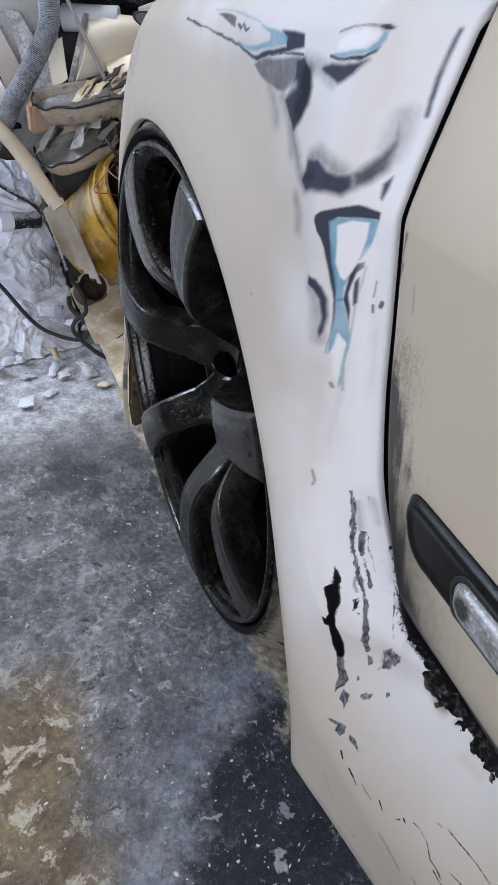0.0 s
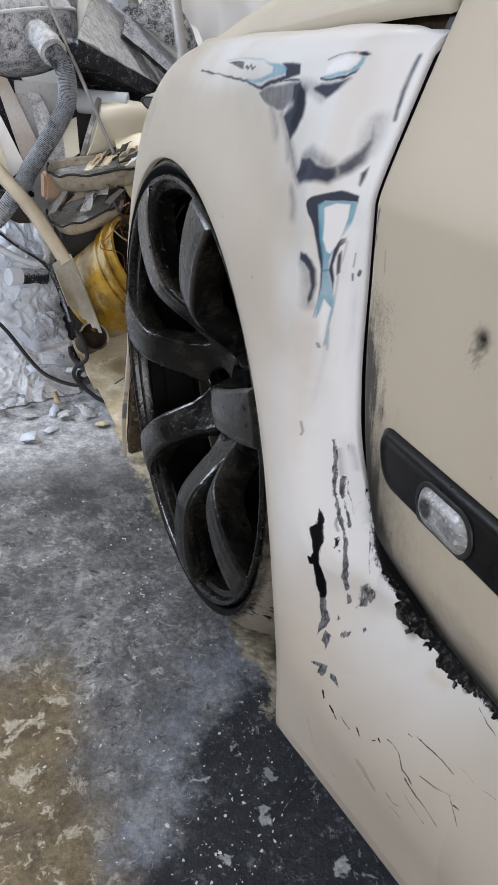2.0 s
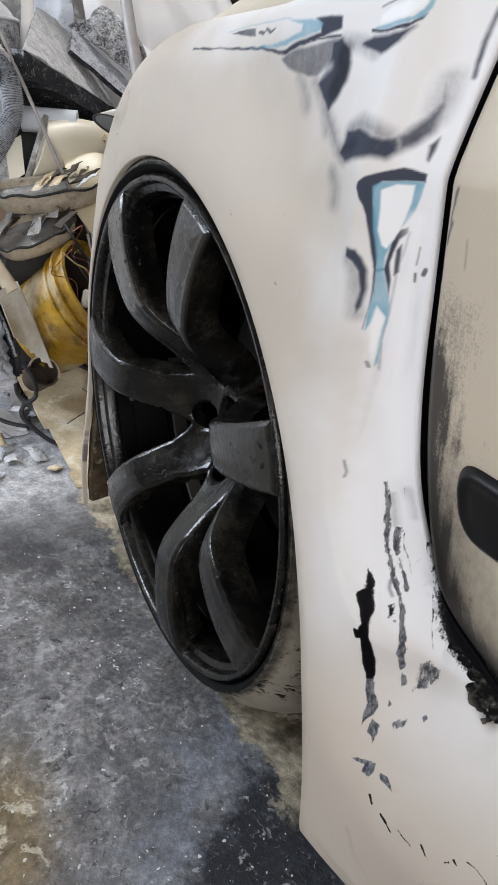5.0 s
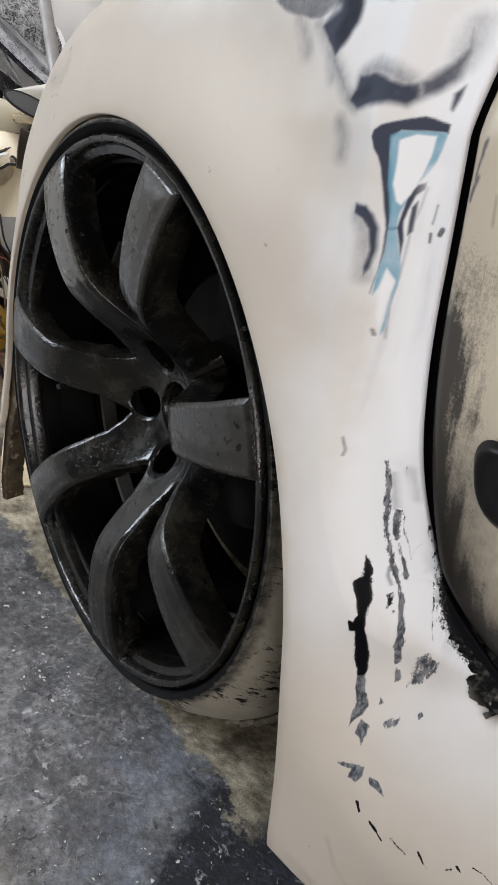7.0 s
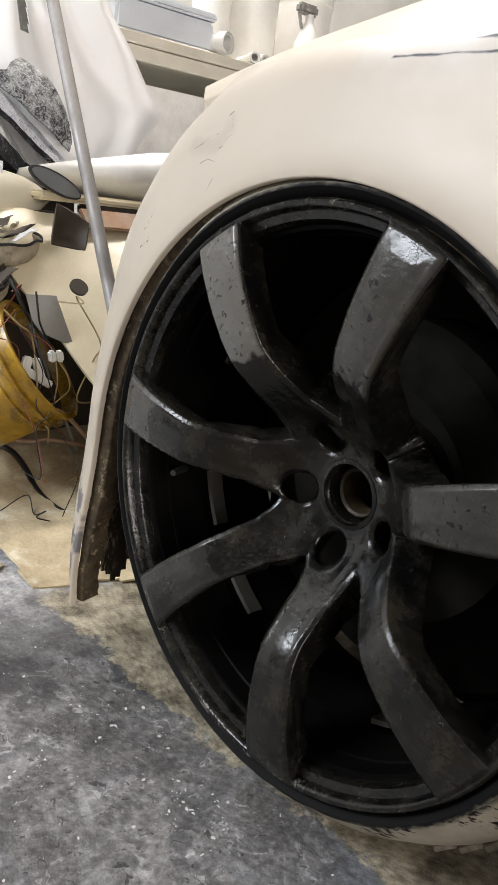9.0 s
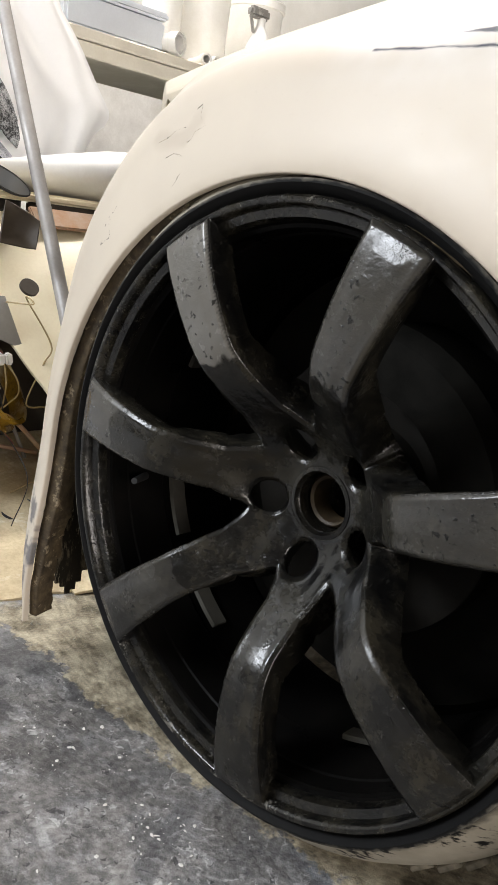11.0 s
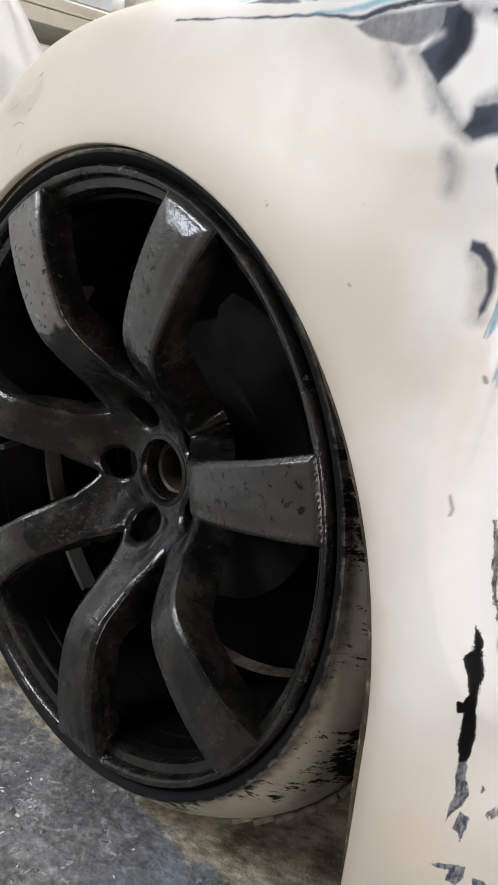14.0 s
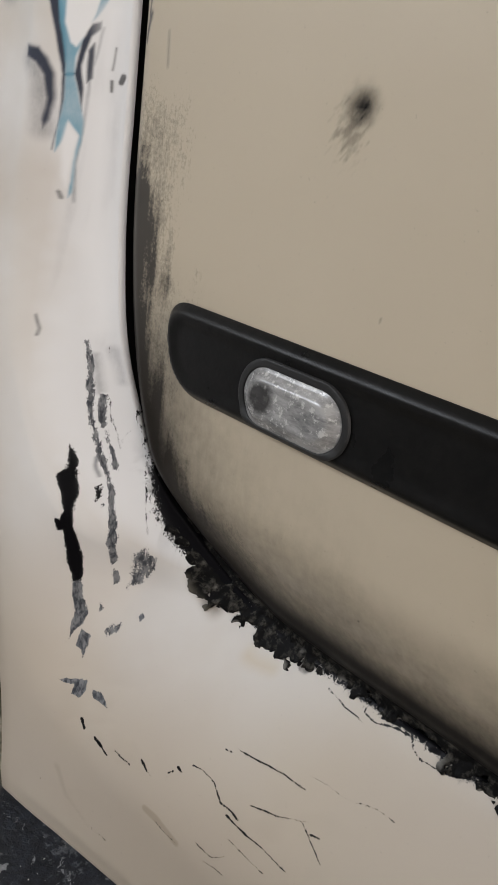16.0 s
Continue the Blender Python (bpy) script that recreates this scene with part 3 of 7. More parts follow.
def tube_bm(pts, radius, sides=10, n=8, ribs=0, depth=0.0, hollow=False):
    line = path_points(pts, n)
    if ribs:
        fine = []
        for a, b in zip(line, line[1:]):
            fine += [a.lerp(b, k / ribs) for k in range(ribs)]
        line = fine + [line[-1]]
    bm = bmesh.new()
    rings = []
    up = Vector((0.3, 0.2, 1)).normalized()
    for k, p in enumerate(line):
        t = (line[min(k + 1, len(line) - 1)] - line[max(k - 1, 0)]).normalized()
        s = t.cross(up).normalized()
        w = s.cross(t)
        r = radius - (depth if ribs and k % 2 else 0)
        rings.append([bm.verts.new(p + (s * math.cos(q) + w * math.sin(q)) * r) for q in (2 * math.pi * i / sides for i in range(sides))])
    for a, b in zip(rings, rings[1:]):
        for i in range(sides):
            bm.faces.new((a[i], a[(i + 1) % sides], b[(i + 1) % sides], b[i]))
    if not hollow:
        bm.faces.new(list(reversed(rings[0])))
        bm.faces.new(rings[-1])
    bmesh.ops.recalc_face_normals(bm, faces=bm.faces[:])
    if hollow:
        bmesh.ops.solidify(bm, geom=bm.faces[:], thickness=0.003)
    return bm


def rounded_bm(sx, sy, sz, r=0.006, seg=2):
    bm = box_bm(-sx / 2, sx / 2, -sy / 2, sy / 2, -sz / 2, sz / 2)
    bmesh.ops.bevel(bm, geom=bm.edges[:], offset=r, segments=seg, affect="EDGES")
    return bm


def moved(bm, m):
    bmesh.ops.transform(bm, matrix=m, verts=bm.verts[:])
    return bm


# ---- the room ----


def box_bm(x0, x1, y0, y1, z0, z1):
    bm = bmesh.new()
    bmesh.ops.create_cube(bm, size=1)
    for v in bm.verts:
        v.co = Vector((x0 + (v.co.x + 0.5) * (x1 - x0), y0 + (v.co.y + 0.5) * (y1 - y0), z0 + (v.co.z + 0.5) * (z1 - z0)))
    return bm


def structure(name, bm, material, label):
    return tagged(part(name, bm, material, None, label, False), label, name.split("_")[0], "", "structure")


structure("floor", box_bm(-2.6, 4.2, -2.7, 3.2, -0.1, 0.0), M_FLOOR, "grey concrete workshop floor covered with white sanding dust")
structure("ceiling", box_bm(-2.6, 4.2, -2.7, 3.2, 2.8, 2.9), M_CEIL, "dull dark workshop ceiling board out of view")
structure("wall_front", box_bm(-2.2, -2.0, -2.7, 3.2, 0, 2.8), M_WALL, "pale dusty plaster workshop wall behind the pile")
# far, back and side walls: dark, so that they reflect little light
structure("wall_far", box_bm(-2.0, 4.2, 3.0, 3.2, 0, 2.8), M_DARKWALL, "dark plaster workshop wall beyond the car")


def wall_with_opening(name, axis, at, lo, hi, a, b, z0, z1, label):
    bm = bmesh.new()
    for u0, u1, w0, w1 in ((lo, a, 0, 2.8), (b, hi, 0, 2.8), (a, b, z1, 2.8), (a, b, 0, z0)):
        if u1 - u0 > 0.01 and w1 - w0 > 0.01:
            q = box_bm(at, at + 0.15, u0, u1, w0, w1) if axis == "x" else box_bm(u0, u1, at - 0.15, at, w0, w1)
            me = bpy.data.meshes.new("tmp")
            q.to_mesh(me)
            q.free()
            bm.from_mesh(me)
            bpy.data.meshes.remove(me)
    return structure(name, bm, M_DARKWALL, label)


wall_with_opening("wall_back", "x", 4.05, -2.7, 3.2, -2.2, 1.0, 0.0, 2.5, "dark plaster wall out of view with the open workshop gateway")
wall_with_opening("wall_side", "y", -2.55, -2.0, 4.05, -1.95, -0.55, 1.65, 2.65, "dark plaster wall out of view with a wide high window opening")

# fixture for the added tube light, out of view
tube_lamp = thing("added_ceiling_lamp", "long tube lamp added out of view to brighten the shelf", "lamp", at=(-1.45, 0.75, 2.8))
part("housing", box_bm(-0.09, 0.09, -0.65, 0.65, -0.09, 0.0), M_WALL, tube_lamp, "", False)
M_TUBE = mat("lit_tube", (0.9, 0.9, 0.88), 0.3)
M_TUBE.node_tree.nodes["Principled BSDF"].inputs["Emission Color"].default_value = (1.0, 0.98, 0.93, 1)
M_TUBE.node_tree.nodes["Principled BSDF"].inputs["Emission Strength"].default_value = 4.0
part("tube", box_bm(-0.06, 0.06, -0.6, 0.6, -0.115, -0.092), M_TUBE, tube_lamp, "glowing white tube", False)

# ---- the car ----
car = thing("car", "cream car with sanded filler repairs standing on flat tyres", "car")

# -- shape functions
ARCH = (-0.006, 0.257, 0.345)


def arch_d(x, z):
    """Distance outwards from the wheel arch's edge."""
    return np.hypot(x - ARCH[0], np.maximum(z - ARCH[1], 0)) - ARCH[2]


def door_d(x, z):
    """Distance inwards from the door's front and lower edge."""
    a, b, e = 0.158, 0.253, 2.25
    u, v = np.maximum(0.53 - x, 0) / a, np.maximum(0.53 - z, 0) / b
    q = (u**e + v**e) ** (1 / e) + 1e-6
    slope = np.hypot(u ** (e - 1) / a, v ** (e - 1) / b) / q ** (e - 1) + 1e-6
    corner = (1 - q) / slope
    d = np.minimum(x - 0.372, z - 0.277)
    return np.where((x < 0.53) & (z < 0.53) & (q > 0.3), corner, d)


def shoulder(x, s):
    """Distance beyond the line where the fender turns over, that line's normal, the turn's radius and most angle."""
    back = sm(0.12, 0.34, x)
    b = 0.475 + 0.037 * back
    e = 2.55
    u, v = -np.minimum(x, 0) / 0.390, np.maximum(s - 0.2, 0) / b
    q = (u**e + v**e) ** (1 / e) + 1e-9
    gx, gz = -(u ** (e - 1)) / 0.390, v ** (e - 1) / b
    k = np.hypot(gx, gz) / q ** (e - 1) + 1e-6
    n = np.hypot(gx, gz) + 1e-9
    front = sm(-0.1, -0.3, x) * sm(0.3, 0.5, s)
    return (q - 1) / k, gx / n, gz / n, 0.05 - 0.034 * back + 0.01 * front, radians(80) - radians(32) * front


def roll_over(x, s, y, g, nx, nz, radius, most):
    p = np.clip(g / radius, 0, most)
    rest = np.maximum(g - radius * most, 0)
    along = radius * np.sin(p) + rest * np.cos(most)
    g0 = np.maximum(g, 0)
    return np.stack([x - nx * (g0 - along), y + radius * (1 - np.cos(p)) + rest * np.sin(most), s - nz * (g0 - along)], 1)


def lean(z):
    """How far the upper side leans in above the crease."""
    t = np.maximum(z - 0.61, 0)
    return 0.42 * t * t / (t + 0.012)


def fender_y(x, z):
    d = arch_d(x, z)
    foot = sm(0.28, 0.10, z) * sm(0.0, 0.2, x)
    y = 0.012 + (1 - foot) * 0.026 * sm(0, 0.085 + 0.04 * sm(0.42, 0.56, z), d) + foot * 0.18 * np.clip(d + 0.004, 0, 0.25) - 0.022 * sm(-0.2, -0.36, x) * sm(0.3, 0.08, z) + 0.012 * sm(0.35, 0.1, z) * sm(0.0, 0.2, x)
    g = -door_d(x, z)
    low = sm(0.345, 0.265, z) * sm(0.36, 0.43, x + 0.3 * (0.3 - z))
    turn = 0.036 + 0.010 * sm(0.44, 0.34, z) + 0.032 * low
    upright = 1 - sm(0, 0.044 - 0.005 * sm(0.44, 0.36, z), g)
    ledge = np.clip(1 - g / 0.15, 0, 1) ** 1.8
    y = y + turn * (upright * (1 - low) + ledge * low) * sm(0.2, 0.3, x)
    y = y + lean(z) * sm(0.2, 0.38, x)
    return y + 0.003 * sm(0.08, 0.06, z) * sm(0.3, 0.4, x)


def fender_surface(x, s):
    return roll_over(x, s, fender_y(x, s), *shoulder(x, s))


def fender_inside(x, s):
    g, _, _, radius, _ = shoulder(x, s)
    hole = -arch_d(x, s)
    bottom = np.where(x > 0, 0.06 + 0.011 * sm(0.38, 0.28, x), 0.052) - s
    bottom = np.maximum(bottom, np.where((x < 0) & (s < 0.30), -0.3535 - 0.060 * sm(0.05, 0.30, s) - x, -1.0))
    low = sm(0.33, 0.27, s)
    over = 0.8 * (fender_surface(x, s)[..., 1] - 0.124 - 0.25 * sm(0.60, 0.5, s)) if x.ndim == 1 else 0.8 * (fender_surface(x.ravel(), s.ravel())[:, 1].reshape(x.shape) - 0.124 - 0.25 * sm(0.60, 0.5, s))
    over = np.where(g > 0.03, over, -0.05)
    return np.maximum.reduce([hole, bottom, over, door_d(x, s) + 0.0036 + 0.004 * low, x - 1.1, -0.66 - x])


def door_surface(x, s):
    y = 0.075 + 0.004 * (1 - sm(0, 0.012, door_d(x, s))) + 0.03 * sm(0.36, 0.277, s) * (1 - 0.0 * x) + lean(s)
    return np.stack([x, y, s], 1)


def door_inside(x, s):
    return np.maximum.reduce([-door_d(x, s) + 0.0036, s - 0.95, x - 1.1])


def hood_surface(x, s):
    v = np.maximum(s - 0.127, 0)
    z = 0.729 + 0.007 * sm(-0.2, 0.0, x) + 0.018 * sm(-0.05, 0.36, x) - 0.25 * np.maximum(-0.05 - x, 0) ** 1.6 + 0.105 * (1 - np.exp(-v / 0.11)) + 0.05 * v
    return np.stack([x, s, z], 1)


def hood_inside(x, s):
    return np.maximum.reduce([0.127 - s, s - 0.85, x - 0.368, -0.34 - x - 1.4 * (s - 0.127)])
# -- end of shape functions

# -- paint layers


def value_noise(x, z, scale, seed=0, octaves=4):
    """Smooth noise from 0 to 1 over (x, z); scale: spots a metre."""
    rng = np.random.default_rng(seed)
    table = rng.random((256, 256))
    total, weight, gain = 0.0, 0.0, 1.0
    for k in range(octaves):
        u, v = x * scale * 2**k + 37.3 * k, z * scale * 2**k + 11.7 * k
        i, j = np.floor(u).astype(int), np.floor(v).astype(int)
        a, b = u - i, v - j
        a, b = a * a * (3 - 2 * a), b * b * (3 - 2 * b)
        i0, i1, j0, j1 = i % 256, (i + 1) % 256, j % 256, (j + 1) % 256
        q = (table[i0, j0] * (1 - a) + table[i1, j0] * a) * (1 - b) + (table[i0, j1] * (1 - a) + table[i1, j1] * a) * b
        total, weight, gain = total + gain * q, weight + gain, gain * 0.55
    return total / weight


def line_d(x, z, pts):
    """Distance to a line through points in millimetres."""
    d = np.full_like(x, 9.0)
    for (ax, az), (bx, bz) in zip(pts, pts[1:]):
        ax, az, bx, bz = ax / 1000, az / 1000, bx / 1000, bz / 1000
        vx, vz = bx - ax, bz - az
        t = np.clip(((x - ax) * vx + (z - az) * vz) / (vx * vx + vz * vz + 1e-12), 0, 1)
        d = np.minimum(d, np.hypot(x - ax - t * vx, z - az - t * vz))
    return d


def area_d(x, z, pts):
    """Signed distance to a closed outline in millimetres, negative within."""
    inner = np.zeros(x.shape, bool)
    for (ax, az), (bx, bz) in zip(pts, pts[1:] + pts[:1]):
        ax, az, bx, bz = ax / 1000, az / 1000, bx / 1000, bz / 1000
        cross = ((az > z) != (bz > z)) & (x < (bx - ax) * (z - az) / (bz - az + 1e-12) + ax)
        inner ^= cross
    return np.where(inner, -1, 1) * line_d(x, z, pts + pts[:1])


def soft(d, edge):
    return sm(edge, -edge, d)


MARKS = {}


def mark(layer, strength, edge, width, pts):
    """A sanded-through patch (width None) or stroke in one paint layer; all in millimetres."""
    MARKS.setdefault(layer, []).append((strength, edge / 1000, width, pts))


def marked(layer, x, z):
    """How much of a layer's marks shows at (x, z), with edges wandering a little."""
    p, q = 0.8 * x + 0.6 * z, 0.8 * z - 0.6 * x
    wx = x + 0.0020 * (value_noise(p, q, 75, 5, 3) - 0.5) * (1 - 0.6 * sm(0.05, 0.03, -door_d(x, z)))
    wz = z + 0.0022 * (value_noise(p, q, 75, 6, 3) - 0.5)
    vary = np.clip(0.2 + 1.5 * value_noise(p, q, 45, 8, 2), 0.4, 1.4)
    m = np.zeros_like(x)
    for strength, edge, width, pts in MARKS.get(layer, ()):
        reach = 0.004 + edge + (width or 0) / 1000
        px, pz = [p[0] / 1000 for p in pts], [p[1] / 1000 for p in pts]
        near = (wx > min(px) - reach) & (wx < max(px) + reach) & (wz > min(pz) - reach) & (wz < max(pz) + reach)
        if not near.any():
            continue
        u, v = wx[near], wz[near]
        d = area_d(u, v, pts) if width is None else line_d(u, v, pts) - width / 1000 * vary[near]
        m[near] = np.maximum(m[near], strength * soft(d, max(edge, 0.0006)))
    return m


# sanded spots, from the top of the fender down to the sill
mark("grey", 0.85, 0.8, 0.9, [(36, 695), (112, 692), (182, 689), (214, 685), (233, 688), (256, 692), (278, 693)])
mark("grey", 0.92, 1.2, None, [(211, 684), (236, 691), (259, 696), (258, 701), (252, 705), (266, 705), (277, 704), (278, 697), (266, 694), (245, 690), (223, 684)])
mark("blue", 0.9, 1.2, None, [(219, 706), (237, 705), (253, 704), (260, 701), (258, 697), (244, 694), (224, 690), (208, 688), (159, 690), (208, 691), (225, 694), (239, 697), (239, 702)])
mark("blue", 0.5, 0.8, 0.8, [(95, 707), (138, 710), (188, 709), (220, 707)])
mark("grey", 0.75, 0.8, None, [(106, 705), (132, 707), (153, 706), (163, 699), (137, 701)])
mark("grey", 0.75, 0.6, 1.0, [(167, 702), (178, 700), (180, 704), (192, 700), (199, 702)])
mark("grey", 0.62, 1.6, None, [(216, 681), (229, 686), (256, 689), (277, 692), (281, 687), (277, 682), (272, 674), (261, 669), (245, 671), (227, 675)])
mark("grey", 0.98, 3.0, None, [(272, 690), (280, 692), (289, 686), (293, 677), (293, 667), (289, 659), (284, 653), (281, 648), (272, 656), (264, 664), (268, 671), (273, 681)])
mark("black", 0.55, 4, 5.0, [(285, 684), (287, 672), (282, 660)])
mark("black", 0.4, 4, 3.0, [(309, 628), (318, 630)])
mark("white", 0.55, 4, 1.6, [(266, 670), (274, 675)])
mark("grey", 0.6, 6, 2.5, [(275, 656), (284, 643), (297, 631), (311, 621)])
mark("grey", 0.35, 7, 3.0, [(242, 671), (249, 662), (255, 650)])
mark("grey", 0.35, 6, 4.0, [(262, 666), (273, 654), (283, 639)])
mark("grey", 0.85, 0.7, None, [(334, 713), (339, 714), (342, 712), (340, 711), (338, 711)])
mark("blue", 0.9, 0.8, None, [(307, 697), (320, 699), (333, 701), (337, 705), (338, 709), (336, 711), (340, 710), (340, 706), (338, 701), (331, 698), (319, 696), (308, 696)])
mark("grey", 0.55, 0.6, 0.7, [(308, 708), (319, 712), (334, 713)])
mark("grey", 0.85, 0.7, None, [(304, 696), (319, 696), (333, 698), (339, 703), (338, 700), (332, 695), (317, 694), (305, 694)])
mark("white", 0.8, 1.5, None, [(309, 703), (316, 708), (330, 711), (337, 710), (336, 706), (331, 702), (319, 700), (310, 699)])
mark("grey", 0.92, 2.2, None, [(299, 688), (309, 692), (328, 693), (336, 696), (330, 688), (324, 685), (318, 682), (310, 684), (300, 686)])
mark("grey", 0.4, 5, 3.5, [(283, 689), (301, 688), (313, 683)])
mark("grey", 0.92, 3.0, None, [(308, 631), (307, 638), (321, 640), (331, 637), (339, 635), (345, 636), (347, 632), (347, 627), (343, 623), (335, 624), (322, 622), (313, 619), (304, 624)])
mark("grey", 0.78, 3.0, None, [(344, 636), (347, 638), (353, 647), (356, 656), (355, 666), (358, 653), (358, 639), (354, 633), (348, 628), (347, 627)])
mark("grey", 0.5, 5, 3.5, [(310, 637), (320, 642), (332, 640), (340, 636)])
mark("grey", 0.35, 6, 3.0, [(356, 669), (357, 656), (356, 645)])
mark("grey", 0.85, 1.2, None, [(359, 624), (358, 631), (361, 636), (361, 629), (360, 623)])
mark("grey", 0.93, 0.8, None, [(331, 605), (332, 609), (335, 612), (342, 615), (351, 619), (361, 616), (361, 611), (353, 611), (344, 610), (341, 606), (341, 597), (343, 586), (344, 576), (345, 566), (345, 554), (345, 542), (344, 530), (343, 517), (344, 532), (344, 544), (344, 556), (342, 567), (340, 579), (338, 589), (336, 595), (333, 599)])
mark("grey", 0.9, 0.7, None, [(356, 584), (353, 582), (350, 575), (349, 566), (348, 557), (350, 545), (351, 538), (351, 550), (350, 561), (351, 568), (353, 576), (356, 580)])
mark("grey", 0.85, 0.7, None, [(354, 573), (352, 569), (352, 559), (352, 553), (354, 556), (354, 565)])
mark("blue", 0.97, 0.7, None, [(340, 607), (344, 610), (353, 611), (361, 611), (360, 603), (358, 594), (355, 587), (351, 580), (350, 574), (348, 565), (348, 556), (350, 544), (352, 534), (352, 523), (351, 513), (351, 496), (350, 493), (350, 511), (351, 526), (347, 533), (346, 522), (344, 516), (344, 530), (345, 544), (345, 556), (344, 568), (342, 581)])
mark("white", 0.97, 0.7, None, [(344, 605), (350, 609), (357, 609), (356, 598), (354, 587), (351, 576), (348, 570), (346, 572), (344, 581), (344, 595)])
mark("grey", 0.75, 0.8, 1.2, [(345, 556), (348, 557)])
mark("white", 0.8, 1.5, None, [(347, 531), (351, 525), (350, 511), (349, 499), (347, 504), (346, 521)])
mark("grey", 0.9, 1.6, None, [(327, 568), (334, 568), (338, 563), (341, 556), (342, 543), (341, 532), (339, 526), (338, 532), (339, 543), (337, 554), (333, 560), (327, 563)])
mark("grey", 0.4, 6, 3.0, [(330, 562), (336, 552), (338, 538), (339, 527)])
mark("grey", 0.4, 7, 4.0, [(300, 611), (306, 603), (306, 594)])
# thin grey line paints the crease where the edge folds in
mark("grey", 0.4, 0.8, 0.6, [(357, 581), (353, 555), (352, 531), (351, 511), (352, 491)])
mark("black", 0.6, 0.6, 1.0, [(347, 496), (348, 493)])
mark("black", 0.8, 0.4, 0.9, [(361, 556), (361, 551)])
mark("black", 0.8, 0.5, 1.6, [(365, 556), (366, 559)])
mark("black", 0.6, 0.4, 0.5, [(184, 574), (186, 571)])
mark("black", 0.6, 0.4, 0.5, [(255, 580), (255, 579)])
mark("black", 0.5, 0.4, 0.5, [(261, 533), (263, 532)])
mark("grey", 0.8, 1.5, 0.9, [(364, 712), (363, 701), (363, 688), (365, 669)])
# white strokes paint the reflections and facing light along the turned edge
mark("white", 0.3, 3, 3.0, [(371, 716), (368, 694), (371, 669)])
mark("white", 0.85, 5, 5, [(360, 589), (359, 561), (358, 532), (359, 501), (363, 463), (372, 424)])
mark("black", 0.6, 0.6, 0.6, [(362, 572), (361, 561)])
mark("chip", 0.94, 1.5, None, [(367, 414), (370, 405), (373, 391), (376, 379), (381, 367), (385, 357), (390, 346), (396, 337), (400, 328), (404, 316), (406, 305), (404, 288), (403, 277), (406, 281), (409, 301), (408, 310), (404, 322), (400, 332), (395, 341), (390, 350), (385, 361), (380, 373), (377, 383), (375, 391), (373, 401), (371, 407), (368, 415)])
mark("chip", 0.87, 1.5, None, [(403, 271), (404, 276), (406, 273), (406, 266), (404, 263)])
mark("chip", 1.0, 1.5, None, [(378, 384), (381, 383), (383, 376), (386, 366), (385, 364), (382, 371)])
mark("chip", 0.97, 1.5, None, [(386, 364), (387, 363), (390, 356), (397, 343), (398, 340), (396, 341), (393, 348), (389, 356)])
mark("tar", 0.75, 0.8, 0.35, [(381, 383), (383, 380), (386, 370), (390, 362), (394, 353), (393, 359), (394, 364), (395, 361)])
mark("grey", 0.38, 2.5, None, [(371, 407), (373, 407), (379, 385), (378, 384)])
mark("tar", 0.82, 1.5, None, [(375, 412), (376, 413), (377, 407), (376, 408)])
mark("grey", 0.22, 3, 2, [(378, 410), (382, 401), (385, 392)])
mark("tar", 0.7, 0.8, 0.35, [(393, 383), (395, 370), (400, 363), (405, 347), (412, 328), (419, 304)])
mark("black", 0.8, 0.4, 0.5, [(406, 346), (416, 330), (425, 310), (432, 298)])
mark("black", 0.8, 0.4, 0.5, [(408, 344), (419, 322), (427, 309), (435, 299)])
mark("grey", 0.6, 0.4, 0.5, [(389, 348), (390, 344), (394, 337)])
mark("tar", 0.92, 1.5, None, [(395, 331), (396, 333), (399, 326), (398, 323)])
mark("chip", 0.92, 1.5, None, [(400, 322), (401, 322), (401, 319), (401, 319)])
mark("chip", 0.62, 2.0, None, [(413, 289), (419, 297), (421, 290), (425, 287), (423, 279), (419, 272), (415, 266), (411, 263), (412, 259), (409, 262), (410, 273)])
mark("chip", 0.72, 1.5, None, [(400, 251), (403, 247), (401, 244)])
mark("chip", 0.62, 2.0, None, [(406, 232), (409, 238), (415, 241), (416, 236), (410, 228)])
mark("chip", 0.77, 1.5, None, [(422, 246), (424, 250), (427, 248), (425, 244)])
mark("tar", 1.0, 1.5, None, [(379, 355), (381, 352), (384, 347), (387, 340), (392, 326), (392, 320), (393, 314), (394, 296), (392, 266), (389, 264), (387, 275), (387, 289), (388, 304), (385, 302), (384, 312), (387, 311), (389, 317), (386, 327), (383, 333), (381, 339), (383, 341), (380, 351)])
mark("chip", 0.84, 1.5, None, [(389, 265), (392, 266), (394, 253), (397, 242), (395, 233), (391, 225), (390, 221), (390, 233), (391, 242), (389, 252)])
mark("chip", 0.84, 1.5, None, [(396, 231), (401, 227), (401, 220), (400, 210), (398, 216), (394, 218), (394, 224)])
mark("chip", 0.92, 1.5, None, [(389, 192), (396, 195), (408, 199), (409, 192), (406, 185), (400, 186), (400, 192), (394, 191)])
mark("chip", 0.97, 1.5, None, [(413, 194), (419, 196), (424, 193), (428, 189), (423, 189), (415, 190)])
mark("black", 0.5, 0.5, 0.5, [(349, 427), (352, 419), (352, 415)])
mark("tar", 0.82, 0.9, 1.30, [(412, 173), (416, 168)])
mark("tar", 0.97, 0.9, 1.40, [(426, 166), (432, 164)])
mark("tar", 0.97, 0.9, 0.50, [(432, 164), (438, 161)])
mark("tar", 0.72, 0.9, 0.60, [(443, 167), (456, 165)])
mark("tar", 0.92, 0.9, 0.90, [(464, 173), (469, 169)])
mark("tar", 0.82, 0.9, 0.40, [(469, 169), (474, 168)])
